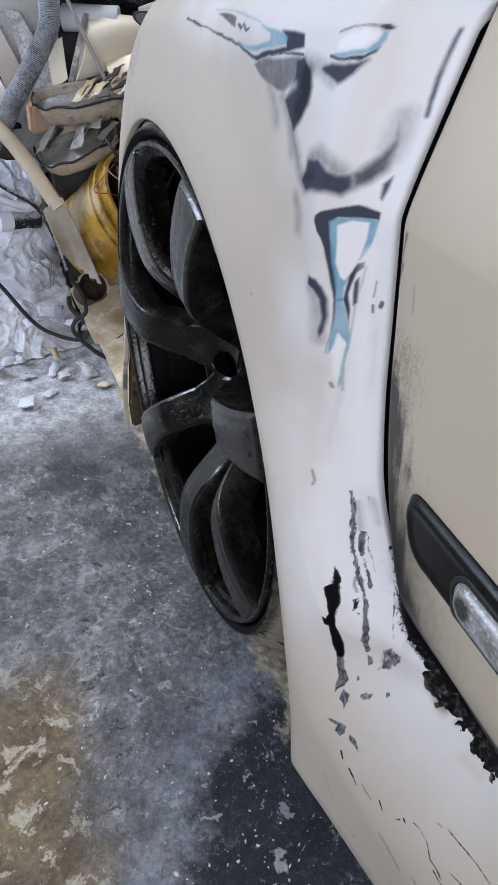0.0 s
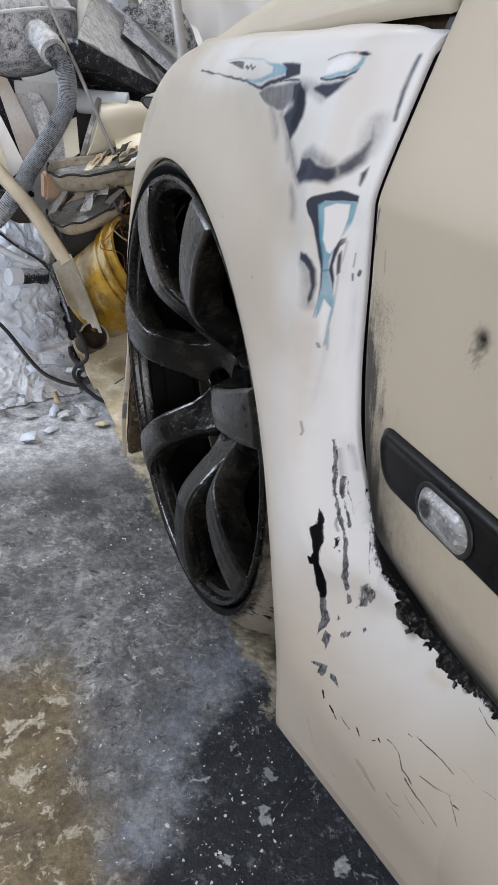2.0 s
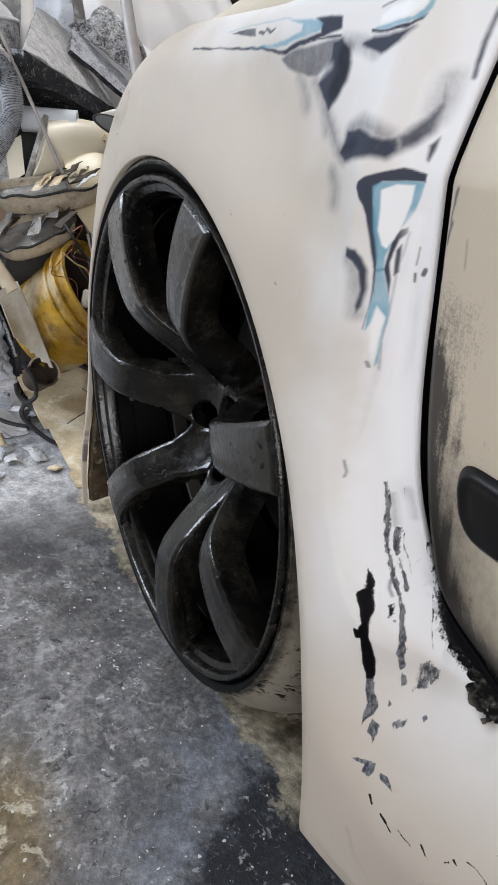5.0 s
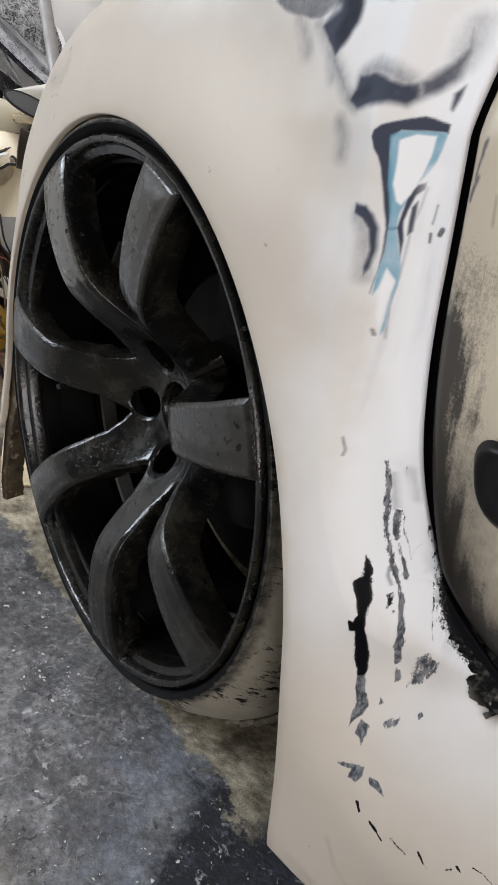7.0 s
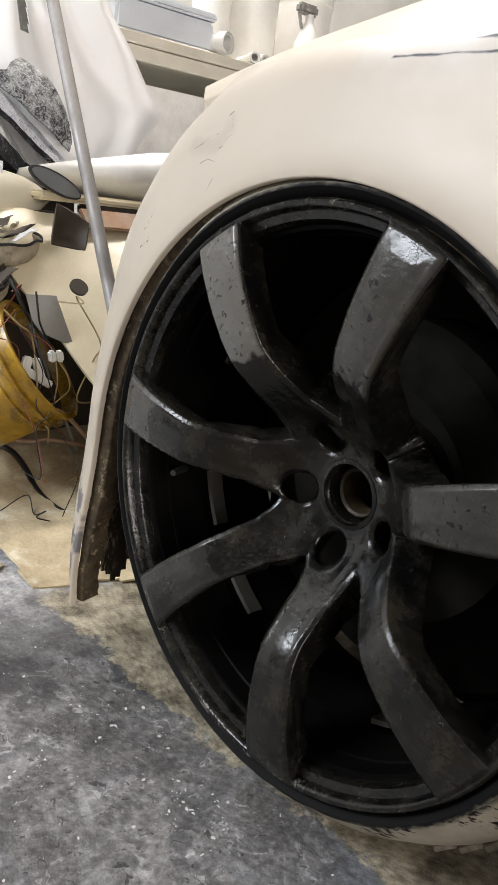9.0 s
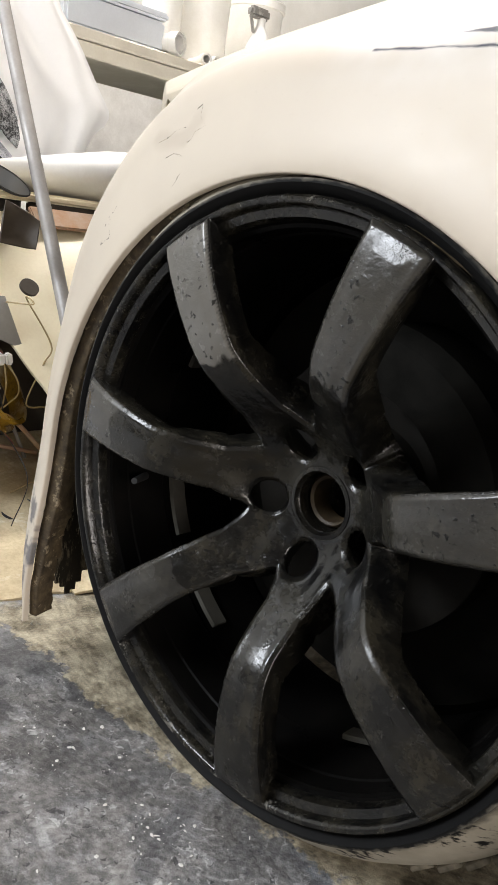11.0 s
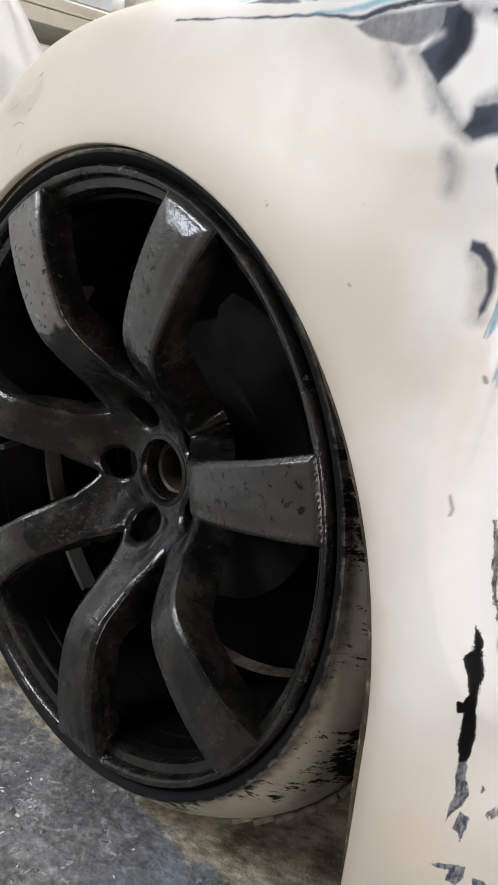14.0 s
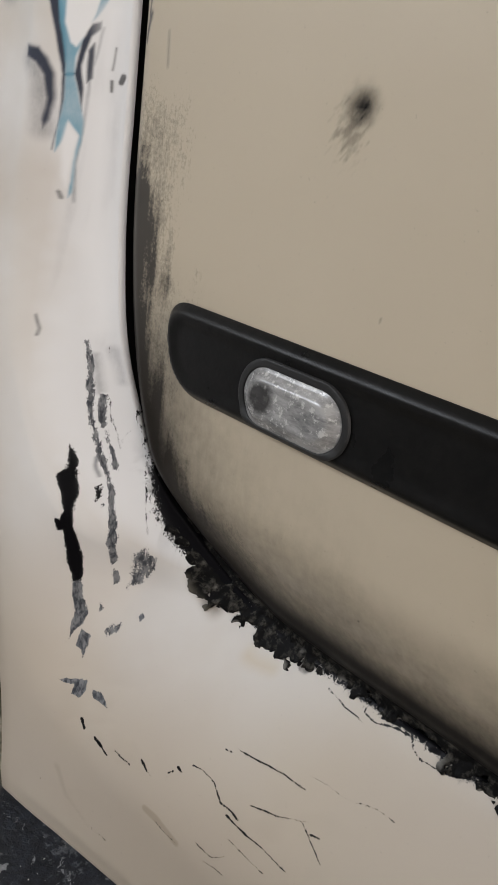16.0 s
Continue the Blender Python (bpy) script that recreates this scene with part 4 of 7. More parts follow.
mark("tar", 0.92, 0.9, 1.10, [(489, 183), (492, 182)])
mark("tar", 0.72, 0.9, 0.80, [(484, 176), (487, 179)])
mark("tar", 1.00, 0.9, 0.50, [(498, 190), (505, 191), (515, 188), (523, 181), (528, 181), (537, 180)])
mark("tar", 1.00, 0.9, 0.45, [(529, 177), (545, 176), (555, 176), (574, 173)])
mark("stain", 0.7, 1.5, 2.8, [(475, 145), (491, 142), (502, 138)])
mark("tar", 0.72, 0.9, 0.50, [(483, 141), (502, 138)])
mark("tar", 0.82, 0.9, 0.60, [(516, 148), (528, 147), (536, 154)])
mark("tar", 0.72, 0.9, 0.50, [(522, 140), (531, 142), (538, 141)])
mark("tar", 0.92, 0.9, 0.50, [(536, 166), (552, 163), (562, 162)])
mark("stain", 0.35, 3, 3.0, [(397, 123), (407, 106), (429, 95)])
mark("tar", 1.00, 0.9, 1.00, [(513, 208), (517, 209)])
mark("tar", 0.92, 0.9, 0.40, [(520, 213), (542, 216), (567, 218)])
mark("tar", 0.82, 0.9, 0.40, [(541, 192), (556, 196), (576, 205)])
mark("tar", 0.82, 0.9, 0.50, [(573, 203), (583, 197), (591, 191)])
mark("tar", 0.82, 0.9, 0.70, [(579, 200), (586, 202)])
mark("tar", 0.95, 0.9, 0.50, [(551, 262), (564, 261), (578, 260)])
mark("tar", 0.95, 0.9, 0.50, [(575, 269), (576, 264), (584, 263), (594, 266), (604, 267), (608, 263), (614, 262), (631, 264), (639, 267)])
mark("tar", 1.00, 0.9, 1.50, [(586, 267), (598, 269), (610, 269)])
mark("tar", 1.00, 0.9, 1.30, [(616, 268), (620, 269)])
mark("tar", 0.62, 0.9, 0.40, [(432, 95), (446, 95)])
mark("tar", 0.72, 0.9, 0.40, [(378, 103), (381, 102)])
mark("tar", 0.62, 0.9, 0.40, [(567, 226), (588, 227), (607, 233), (620, 234)])
mark("stain", 0.75, 6, 4.0, [(449, 277), (455, 272), (464, 267)])
mark("grey", 0.35, 6, 3.0, [(450, 278), (456, 273), (464, 269)])
mark("yellow", 0.4, 5, 3.0, [(497, 254), (505, 253), (515, 255)])
mark("tar", 0.75, 0.9, 0.5, [(-151, 660), (-149, 649), (-136, 640), (-151, 635), (-152, 627), (-159, 625)])
mark("tar", 0.75, 0.9, 0.5, [(-211, 626), (-194, 631), (-182, 638), (-168, 639)])
mark("tar", 0.75, 0.9, 0.5, [(-188, 611), (-175, 615), (-155, 612)])
mark("tar", 0.75, 0.9, 0.5, [(-266, 561), (-275, 545), (-264, 530), (-282, 520), (-285, 535), (-274, 559)])
mark("tar", 0.75, 0.9, 0.5, [(-155, 596), (-159, 589), (-163, 584)])
mark("tar", 0.75, 0.9, 0.5, [(-151, 660), (-157, 656)])
mark("tar", 0.75, 0.9, 0.5, [(-249, 461), (-255, 445), (-264, 428)])
mark("tar", 0.75, 0.9, 0.5, [(-251, 458), (-260, 432)])
mark("stain", 0.3, 6, 8.0, [(-212, 628), (-162, 631), (-146, 646)])


def layer_filler(x, z):
    wob = value_noise(x, z, 22, 3) - 0.5
    left = [(19, 700), (169, 688), (218, 681), (263, 662), (283, 644), (305, 618), (312, 580), (314, 535), (322, 467), (338, 390), (352, 306), (365, 225), (400, 185), (440, 175)]
    d = area_d(x, z, left + [(530, 205), (560, 300), (440, 320), (440, 760), (19, 760)])
    m = 0.75 * soft(d + 0.05 * wob, 0.05) * (0.18 + 0.82 * sm(0.18, 0.32, z + 0.06 * wob))
    # solid white on the turned edge: filler, lifted for the light it faces
    strip = soft(-door_d(x, z) - 0.034 + 0.02 * wob, 0.014) * sm(0.255, 0.30, z) * sm(0.1, 0.3, x)
    return np.maximum(m, strip)


def layer_grey(x, z):
    brush = 1.0 + 0.2 * (value_noise(x, z * 0.4, 190, 31, 3) - 0.5)
    g = -door_d(x, z)
    scuff = 0.14 * soft(g - 0.026, 0.008) * sm(0.2, 0.3, x) * sm(0.27, 0.31, z) * sm(0.60, 0.54, z) * soft(0.60 - value_noise(x, z * 0.16, 75, 51, 4), 0.08)
    foot = 0.75 * soft(0.54 - value_noise(x, z * 0.6, 60, 52, 4), 0.06) * sm(0.26, 0.20, z) * sm(-0.33, -0.345, x)
    return np.maximum.reduce([np.clip(1.12 * marked("grey", x, z) ** 0.85 * brush, 0, 1), scuff, foot])


def layer_black(x, z):
    m = marked("black", x, z)
    g = -door_d(x, z)
    smear = 0.9 * soft(g - 0.010 + 0.03 * (value_noise(x, z, 60, 19) - 0.5), 0.002) * soft(0.47 - value_noise(x, z, 170, 23), 0.05) * sm(0.50, 0.55, x) * sm(0.29, 0.275, z)
    seam = 0.96 * soft(g - 0.005 + 0.016 * (value_noise(x, z, 90, 53) - 0.5), 0.0025) * sm(0.37, 0.32, z) * sm(0.385, 0.42, x)
    edge = 0.97 * soft(g - 0.0022, 0.0004) * sm(0.30, 0.34, z) * sm(0.3, 0.34, x)
    return np.maximum.reduce([m, smear, seam, edge])


def layer_stain(x, z):
    """Brownish grime beside the seam's corner and along the arch; the sill goes browner downwards."""
    lip = 0.55 * sm(0.012, 0.0, arch_d(x, z)) * value_noise(x, z, 30, 33)
    smear = 0.16 * soft(0.60 - value_noise(x * 1.0 + z * 0.7, (z - x * 0.6) * 2, 14, 37), 0.12) * sm(0.24, 0.18, z) * sm(0.36, 0.42, x)
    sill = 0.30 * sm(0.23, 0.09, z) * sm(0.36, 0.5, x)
    foot = 0.4 * sm(0.20, 0.05, z) * sm(-0.25, -0.33, x) * value_noise(x, z, 40, 38)
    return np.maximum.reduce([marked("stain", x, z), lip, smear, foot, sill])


def layer_chip(x, z):
    return marked("chip", x, z)


def layer_tar(x, z):
    g = -door_d(x, z)
    strip = 0.95 * soft(g - 0.003 - 0.013 * sm(0.36, 0.29, z), 0.005) * sm(0.42, 0.34, z) * sm(0.385, 0.40, x) * sm(0.262, 0.272, z)
    return np.maximum(marked("tar", x, z), strip)


def layer_white(x, z):
    return marked("white", x, z)


def layer_blue(x, z):
    return marked("blue", x, z) * (0.8 + 0.4 * (value_noise(x, z * 0.5, 130, 44, 3) - 0.3))


def layer_yellow(x, z):
    return marked("yellow", x, z)


TORN = [(440, 296), (440, 281), (447, 272), (462, 268), (478, 267), (490, 265), (500, 259), (511, 256), (520, 258), (527, 265), (545, 269), (560, 272), (590, 272), (586, 284), (547, 284), (495, 286), (462, 298), (445, 308)]
FENDER_MASKS = {"filler": layer_filler, "grey": layer_grey, "blue": layer_blue, "black": layer_black, "stain": layer_stain, "chip": layer_chip, "tar": layer_tar, "white": layer_white, "yellow": layer_yellow}
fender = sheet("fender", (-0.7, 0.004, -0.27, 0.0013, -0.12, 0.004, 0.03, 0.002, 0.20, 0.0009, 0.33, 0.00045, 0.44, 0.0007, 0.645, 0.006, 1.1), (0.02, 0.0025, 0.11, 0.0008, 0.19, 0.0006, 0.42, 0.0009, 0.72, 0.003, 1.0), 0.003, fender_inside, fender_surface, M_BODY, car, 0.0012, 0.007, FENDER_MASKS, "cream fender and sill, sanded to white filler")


def door_spray(x, z):
    """Density of the black overspray: dense beside the gap, thinning out over the door."""
    d = np.maximum(door_d(x, z), 0)
    streak = value_noise(x, z * 0.12, 120, 61, 3) - 0.5
    blot = value_noise(x, z, 45, 62, 3) - 0.5
    side = (1.08 * sm(0.056, 0.004, d + 0.04 * streak + 0.015 * blot)) * sm(0.555, 0.49, z + 0.05 * blot) * sm(0.30, 0.34, z)
    haze = 0.42 * sm(0.085, 0.02, d + 0.05 * blot) * sm(0.60, 0.53, z) * sm(0.33, 0.40, z)
    lower = 0.6 * sm(0.08, 0.01, d + 0.05 * blot) * sm(0.42, 0.34, z) * sm(0.56, 0.46, x)
    return np.maximum.reduce([side, haze, lower])


def door_black(x, z):
    d = door_d(x, z)
    fall = 0.028 + 0.016 * sm(0.62, 0.48, x) + 0.022 * (value_noise(x, z, 55, 69, 5) - 0.5)
    under = 0.98 * np.exp(-((np.maximum(d - 0.015, 0) / fall) ** 1.25)) * sm(0.49, 0.37, z)
    dot = np.hypot(x - 0.531, z - 0.557)
    spot = 0.95 * soft(dot - 0.006 + 0.006 * (value_noise(x, z, 170, 64) - 0.5), 0.007) + 0.4 * soft(np.hypot((x - 0.526) * 1.3, z - 0.546) - 0.007 + 0.03 * (value_noise(x + z, (x - z) * 4, 110, 65) - 0.5), 0.007)
    edge = soft(d - 0.0042 - 0.008 * sm(0.48, 0.38, z) + 0.003 * (value_noise(x, z, 120, 63) - 0.5), 0.0012)
    chips = 0.8 * soft(np.minimum.reduce([np.hypot(x - a, z - b) for a, b in ((0.447, 0.346), (0.483, 0.331), (0.60, 0.325), (0.405, 0.50), (0.56, 0.475), (0.575, 0.33), (0.62, 0.56))]) - 0.0006, 0.0006)
    return np.maximum.reduce([under, spot, chips, 0.95 * edge])


def door_grey(x, z):
    scratch = [(385, 610), (382, 597), (379, 578), (383, 590)]
    return 0.8 * soft(line_d(x, z, scratch) - 0.0012 + 0.003 * (value_noise(x, z, 150, 67) - 0.5), 0.001) + 0.4 * soft(line_d(x, z, [(399, 582), (400, 566)]) - 0.0008, 0.001)


# brownish tone, stronger near the gap and towards the bottom
def door_brown(x, z):
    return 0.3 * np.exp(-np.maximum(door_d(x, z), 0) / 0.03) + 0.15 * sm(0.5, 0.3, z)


door = sheet("door", (0.36, 0.0011, 0.64, 0.006, 1.1), (0.27, 0.0013, 0.62, 0.006, 0.96), 0.003, door_inside, door_surface, M_DOOR, car, 0.002, 0.02, {"black": door_black, "stain": door_brown, "spray": door_spray, "grey": door_grey}, "dull cream door with black overspray along its edge")
hood = sheet("hood", (-0.8, 0.42), (0.12, 0.86), 0.008, hood_inside, hood_surface, M_HOOD, car, 0.0015, 0.016, {}, "cream hood, not quite shut")


def strip_inside(x, s):
    lean_x = x + 0.28 * (s - 0.428) - 0.449
    end = (np.abs(np.minimum(lean_x, 0)) ** 2.6 + np.abs(s - 0.428) ** 2.6) ** (1 / 2.6) - 0.0245
    return np.where(lean_x < 0, end, np.maximum(np.abs(s - 0.428) - 0.0245, x - 1.1))


def strip_surface(x, s):
    p = door_surface(x, s)
    inner = sm(0.0, 0.005, -strip_inside(x, s))
    p[:, 1] -= 0.0015 + 0.0045 * inner - 0.0012 * sm(0.006, 0.012, -strip_inside(x, s))
    return p


trim = sheet("door_trim", (0.41, 1.1), (0.39, 0.46), 0.002, strip_inside, strip_surface, M_TRIM, door, 0.0006, 0.008, {}, "black plastic rubbing strip")


def lens_inside(x, s):
    return np.hypot(np.maximum(np.abs(x - 0.5235) - 0.017, 0), s - 0.4235) - 0.0150


def bezel_inside(x, s):
    d = lens_inside(x, s)
    return np.maximum(d - 0.0035, -d + 0.0002)


def lens_surface(x, s):
    p = strip_surface(x, s)
    p[:, 1] -= 0.0012 + 0.0045 * sm(0, 0.007, -lens_inside(x, s))
    return p


def bezel_surface(x, s):
    p = strip_surface(x, s)
    p[:, 1] -= 0.0018
    return p


sheet("side_repeater", (0.48, 0.57), (0.40, 0.45), 0.001, lens_inside, lens_surface, M_LENS, door, 0.0005, 0.006, {}, "scuffed clear side repeater lens")
sheet("repeater_bezel", (0.48, 0.57), (0.40, 0.45), 0.001, bezel_inside, bezel_surface, M_SEAL, door, 0.0004, 0.004, {}, "black bezel")


# rubber deep in the door gap
def seal_inside(x, s):
    return np.maximum.reduce([np.abs(door_d(x, s) + 0.004) - 0.016, s - 0.94, x - 1.1])


def seal_surface(x, s):
    p = door_surface(x, s)
    p[:, 1] += 0.0085
    return p


sheet("gap_seal", (0.34, 1.1), (0.25, 0.95), 0.003, seal_inside, seal_surface, M_SEAL, car, 0.001, 0.01, {}, "black rubber seal in the door gap")


# torn sealant crumbling out between sill and door
def torn_inside(x, s):
    g = -door_d(x, s)
    ragged = np.maximum(0.026 * (value_noise(x, s, 120, 71, 5) - 0.47), -0.0045)
    thin = np.maximum(g - 0.005 - 1.5 * ragged, 0.425 - x)
    return np.maximum.reduce([np.minimum(area_d(x, s, TORN) + ragged, thin), -0.005 - g, x - 0.9])


def torn_surface(x, s):
    f = fender_y(x, s)
    dy = door_surface(x, s)[:, 1]
    t = sm(0.012, 0.0, -door_d(x, s))
    lumps = 0.0028 * (value_noise(x, s, 110, 72) - 0.45) + 0.0022 * (value_noise(x, s, 300, 73, 2) - 0.5)
    return np.stack([x, f * (1 - t) + (dy + 0.004) * t - np.maximum(lumps, -0.0006) - 0.0008, s], 1)


def torn_dust(x, s):
    g = -door_d(x, s)
    return 0.45 * soft(0.72 - value_noise(0.8 * x + 0.6 * s, s - 0.5 * x, 120, 74, 3), 0.04) * sm(0.004, 0.010, g) * sm(0.44, 0.48, x)


def torn_paste(x, s):
    """Smooth grey-brown paste along the outer edge."""
    g = -door_d(x, s)
    return 0.95 * soft(0.027 + 0.014 * (value_noise(x, s, 70, 76, 3) - 0.5) - g, 0.006) * sm(0.54, 0.50, x)


sheet("torn_sealant", (0.40, 0.0012, 0.68, 0.005, 0.9), (0.20, 0.33), 0.0012, torn_inside, torn_surface, M_SEALANT, car, 0.0006, 0.004, {"filler": torn_dust, "stain": torn_paste}, "torn black sealant crumbling out of the sill seam")

# black fillers added for the dark space behind gaps and inside the wheel house
part("inner_panel", box_bm(0.37, 1.1, 0.17, 0.19, 0.05, 0.72), M_LINER, car, "black inner panel behind the door gap", False)
# panel added to blacken the hood gap, with some rust in its colour
part("hood_gap_filler", patch_bm((-0.05, 0.140, 0.690), (0.366, 0.140, 0.690), (0.366, 0.140, 0.751), (-0.05, 0.140, 0.729), 0.004, 20, 4), M_GAPRUST, car, "black rust-flecked filler panel that darkens the gap under the hood")
part("under_hood_filler", box_bm(-0.02, 0.365, 0.135, 0.80, 0.66, 0.722), M_LINER, car, "black filler block under the hood", False)
lathe("wheel_house", [(0.30, 0.36), (0.365, 0.36), (0.372, 0.33), (0.372, 0.18), (0.368, 0.10), (0.366, 0.048)], M_CAKED, car, 60, "black wheel house liner caked with brown dirt", (-0.006, 0, 0.257), (-20, 180))
part("splash_guard", patch_bm((-0.371, 0.046, 0.05), (-0.374, 0.33, 0.03), (-0.374, 0.33, 0.262), (-0.371, 0.046, 0.262), 0.003, 40, 40, 0.008, 0.004, 14, 41, lambda u, v: v < 0.16 * (1 - u) + 0.22 * noise.noise(Vector((u * 9, 0, 4)))), M_CAKED, car, "torn splash guard caked with brown dirt")
part("inner_guard", box_bm(-0.36, 0.36, 0.33, 0.36, 0.02, 0.62), M_LINER, car, "black inner guard", False)


# dirty inner flange of the arch, behind its painted lip
def flange_inside(x, s):
    d = arch_d(x, s)
    return np.maximum.reduce([np.abs(d + 0.006 - 0.004 * sm(0.24, 0.06, s)) - 0.009 + 0.004 * sm(0.24, 0.06, s), 0.06 - s])


def flange_surface(x, s):
    d = arch_d(x, s)
    return np.stack([x, fender_y(x, s) + 0.010 + 0.3 * np.maximum(-d, 0) + 0.003 * (value_noise(x, s, 60, 81) - 0.5), s], 1)


sheet("arch_flange", (-0.37, 0.35), (0.03, 0.61), 0.003, flange_inside, flange_surface, M_GRIME, car, 0.001, 0.03, {}, "grimy brown inner arch flange")
# ---- the wheel ----
HUB = Vector((0.0105, 0.0, 0.315))
wheel = thing("wheel", "dark seven-spoke alloy wheel with flat dusty low-profile tyre", "wheel", at=HUB)
wheel.rotation_euler = (0, 0, radians(2.9))

# the spokes stand level with the lip, then dive to the hub
RS = [0.0, 0.05, 0.06, 0.075, 0.085, 0.1, 0.115, 0.13, 0.145, 0.16, 0.19, 0.22, 0.25, 0.27, 0.3]
YS = [0.098, 0.093, 0.086, 0.074, 0.062, 0.045, 0.029, 0.015, 0.006, 0.002, -0.001, -0.001, 0.003, 0.0085, 0.012]


def face_y_all(r):
    return np.interp(r, RS, YS)


lathe("rim_lip", [(0.2525, 0.034), (0.2532, 0.026), (0.2542, 0.0232), (0.2560, 0.0225), (0.2612, 0.0205), (0.2624, 0.0150), (0.2640, 0.0118), (0.2662, 0.0104), (0.2690, 0.0104), (0.2708, 0.0128), (0.2715, 0.017), (0.2715, 0.03)], M_LIP, wheel, 160, "chipped dark rim lip")
lathe("rim_barrel", [(0.2525, 0.034), (0.2505, 0.0365), (0.2470, 0.0370), (0.2460, 0.047), (0.2450, 0.056), (0.2430, 0.0575), (0.2405, 0.075), (0.236, 0.10), (0.239, 0.104), (0.232, 0.14), (0.236, 0.20), (0.255, 0.215), (0.262, 0.23)], M_BARREL, wheel, 120)


def blend(a, b, k):
    """Smooth union of two distances."""
    h = np.clip(0.5 + 0.5 * (b - a) / k, 0, 1)
    return b * (1 - h) + a * h - k * h * (1 - h)


def spoke_d(x, s):
    """Distance from the nearest of the seven swept spokes, negative within."""
    r = np.hypot(x, s) + 1e-9
    pitch = 360 / 7
    best = np.full_like(r, 9.0)
    lo = np.interp(r, [0.06, 0.07, 0.083, 0.095, 0.12, 0.15, 0.18, 0.22, 0.27], [-26, -20, -13, -8, -5.2, -3.4, -2.8, -2.2, -1.8])
    hi = np.interp(r, [0.06, 0.07, 0.086, 0.1, 0.13, 0.15, 0.18, 0.22, 0.27], [36, 31, 25, 19, 14.8, 13.8, 12.8, 11.8, 11.4])
    mid, half = (lo + hi) / 2, (hi - lo) / 2
    a = np.degrees(np.arctan2(s, x)) - 115 - mid
    a = (a + pitch / 2) % pitch - pitch / 2
    return np.radians(np.abs(a) - half) * r


def face_inside(x, s):
    r = np.hypot(x, s)
    d = blend(spoke_d(x, s), r - 0.071, 0.014)
    d = np.maximum.reduce([d, 0.031 - r, r - 0.2668])
    for k in range(5):
        a = radians(190 + 72 * k)
        d = np.maximum(d, 0.0160 - np.hypot(x - 0.058 * math.cos(a), s - 0.058 * math.sin(a)))
    return d


def face_surface(x, s):
    r = np.hypot(x, s)
    y = sum(face_y_all(r + e) for e in (-0.010, -0.005, 0.0, 0.005, 0.010)) / 5
    inner = np.maximum(-face_inside(x, s), 0)
    return np.stack([x, y + 0.0028 * (1 - sm(0, 0.0045, inner)) - 0.0015 * sm(0.006, 0.02, inner), s], 1)


def face_bare(x, s):
    """Where the lacquer is rubbed down to grey primer: the upper spokes most."""
    r = np.hypot(x, s)
    k = np.round((np.degrees(np.arctan2(s, x)) - 119.5) / (360 / 7)) % 7
    wob = 0.03 * (value_noise(x, s, 30, 91, 4) - 0.5)
    start = np.where(k == 0, 0.145, np.where(k == 1, 0.205, 0.130))
    amount = np.where(k == 0, 1.0, np.where(k == 6, 0.30, np.where(k == 5, 0.24, np.where(k == 1, 0.42, np.where(k == 2, 0.14, 0.05)))))
    return amount * sm(start, start + 0.003, r + wob) * sm(0.265, 0.262, r + 0.2 * wob) * sm(0.0012, 0.0022, -face_inside(x, s))


sheet("wheel_face", (-0.265, 0.265), (-0.265, 0.265), 0.0014, face_inside, face_surface, M_RIM, wheel, 0.0012, 0.038, {"bare": face_bare}, "dark cast wheel face with seven swept spokes and bolt holes")
lathe("centre_bore", [(0.0365, 0.101), (0.035, 0.094), (0.031, 0.0935), (0.0295, 0.098), (0.0285, 0.099), (0.028, 0.125), (0.0265, 0.126), (0.0265, 0.15), (0.0, 0.15)], M_RIM, wheel, 48)
M_HUBRUST = dirty("rusty_hub", (0.060, 0.042, 0.022), (0.014, 0.010, 0.007), 0.5, scale=60, amount=0.9, gloss=0.3)
lathe("hub_nose", [(0.0262, 0.128), (0.0262, 0.112), (0.0240, 0.110), (0.0215, 0.112), (0.0210, 0.135)], M_HUBRUST, wheel, 48, "rusty hub nose inside the bore")
tyre = lathe("tyre", [(0.268, 0.028), (0.274, 0.017), (0.280, 0.0115), (0.2835, 0.013), (0.2845, 0.019), (0.289, 0.0235), (0.297, 0.030), (0.306, 0.040), (0.312, 0.052), (0.3145, 0.056), (0.314, 0.060), (0.319, 0.066), (0.324, 0.085), (0.325, 0.09), (0.325, 0.17), (0.318, 0.21), (0.27, 0.235)], M_TYRE, wheel, 160, "flat black tyre caked with pale dust")
for v in tyre.data.vertices:
    if v.co.z < -0.3145:
        v.co.y += (-0.3145 - v.co.z) * (-0.6 if v.co.y < 0.1 else 0.6)
        v.co.z = -0.3145


M_TREAD = dirty("dusty_tread", (0.30, 0.27, 0.215), (0.07, 0.064, 0.052), 0.85, scale=60, amount=0.8, gloss=0.1)


def tread_block(angle):
    bm = box_bm(-0.011, 0.011, -0.016, 0.016, -0.003, 0.0035)
    bmesh.ops.bevel(bm, geom=bm.edges[:], offset=0.0015, segments=1, affect="EDGES")
    ob = part("tread_block", bm, M_TREAD, tyre)
    a = radians(angle)
    ob.matrix_local = Matrix.Translation((0.3235 * math.cos(a), 0.088, 0.3235 * math.sin(a))) @ Euler((0.25, math.pi / 2 - a, 0.5)).to_matrix().to_4x4()
    return ob


for k in range(11):
    tread_block(-57 + 5.2 * k)
lathe("dust_shield", [(0.05, 0.200), (0.16, 0.200), (0.230, 0.212), (0.232, 0.215), (0.05, 0.215)], M_CAST, wheel, 72, "black sheet steel dust shield")
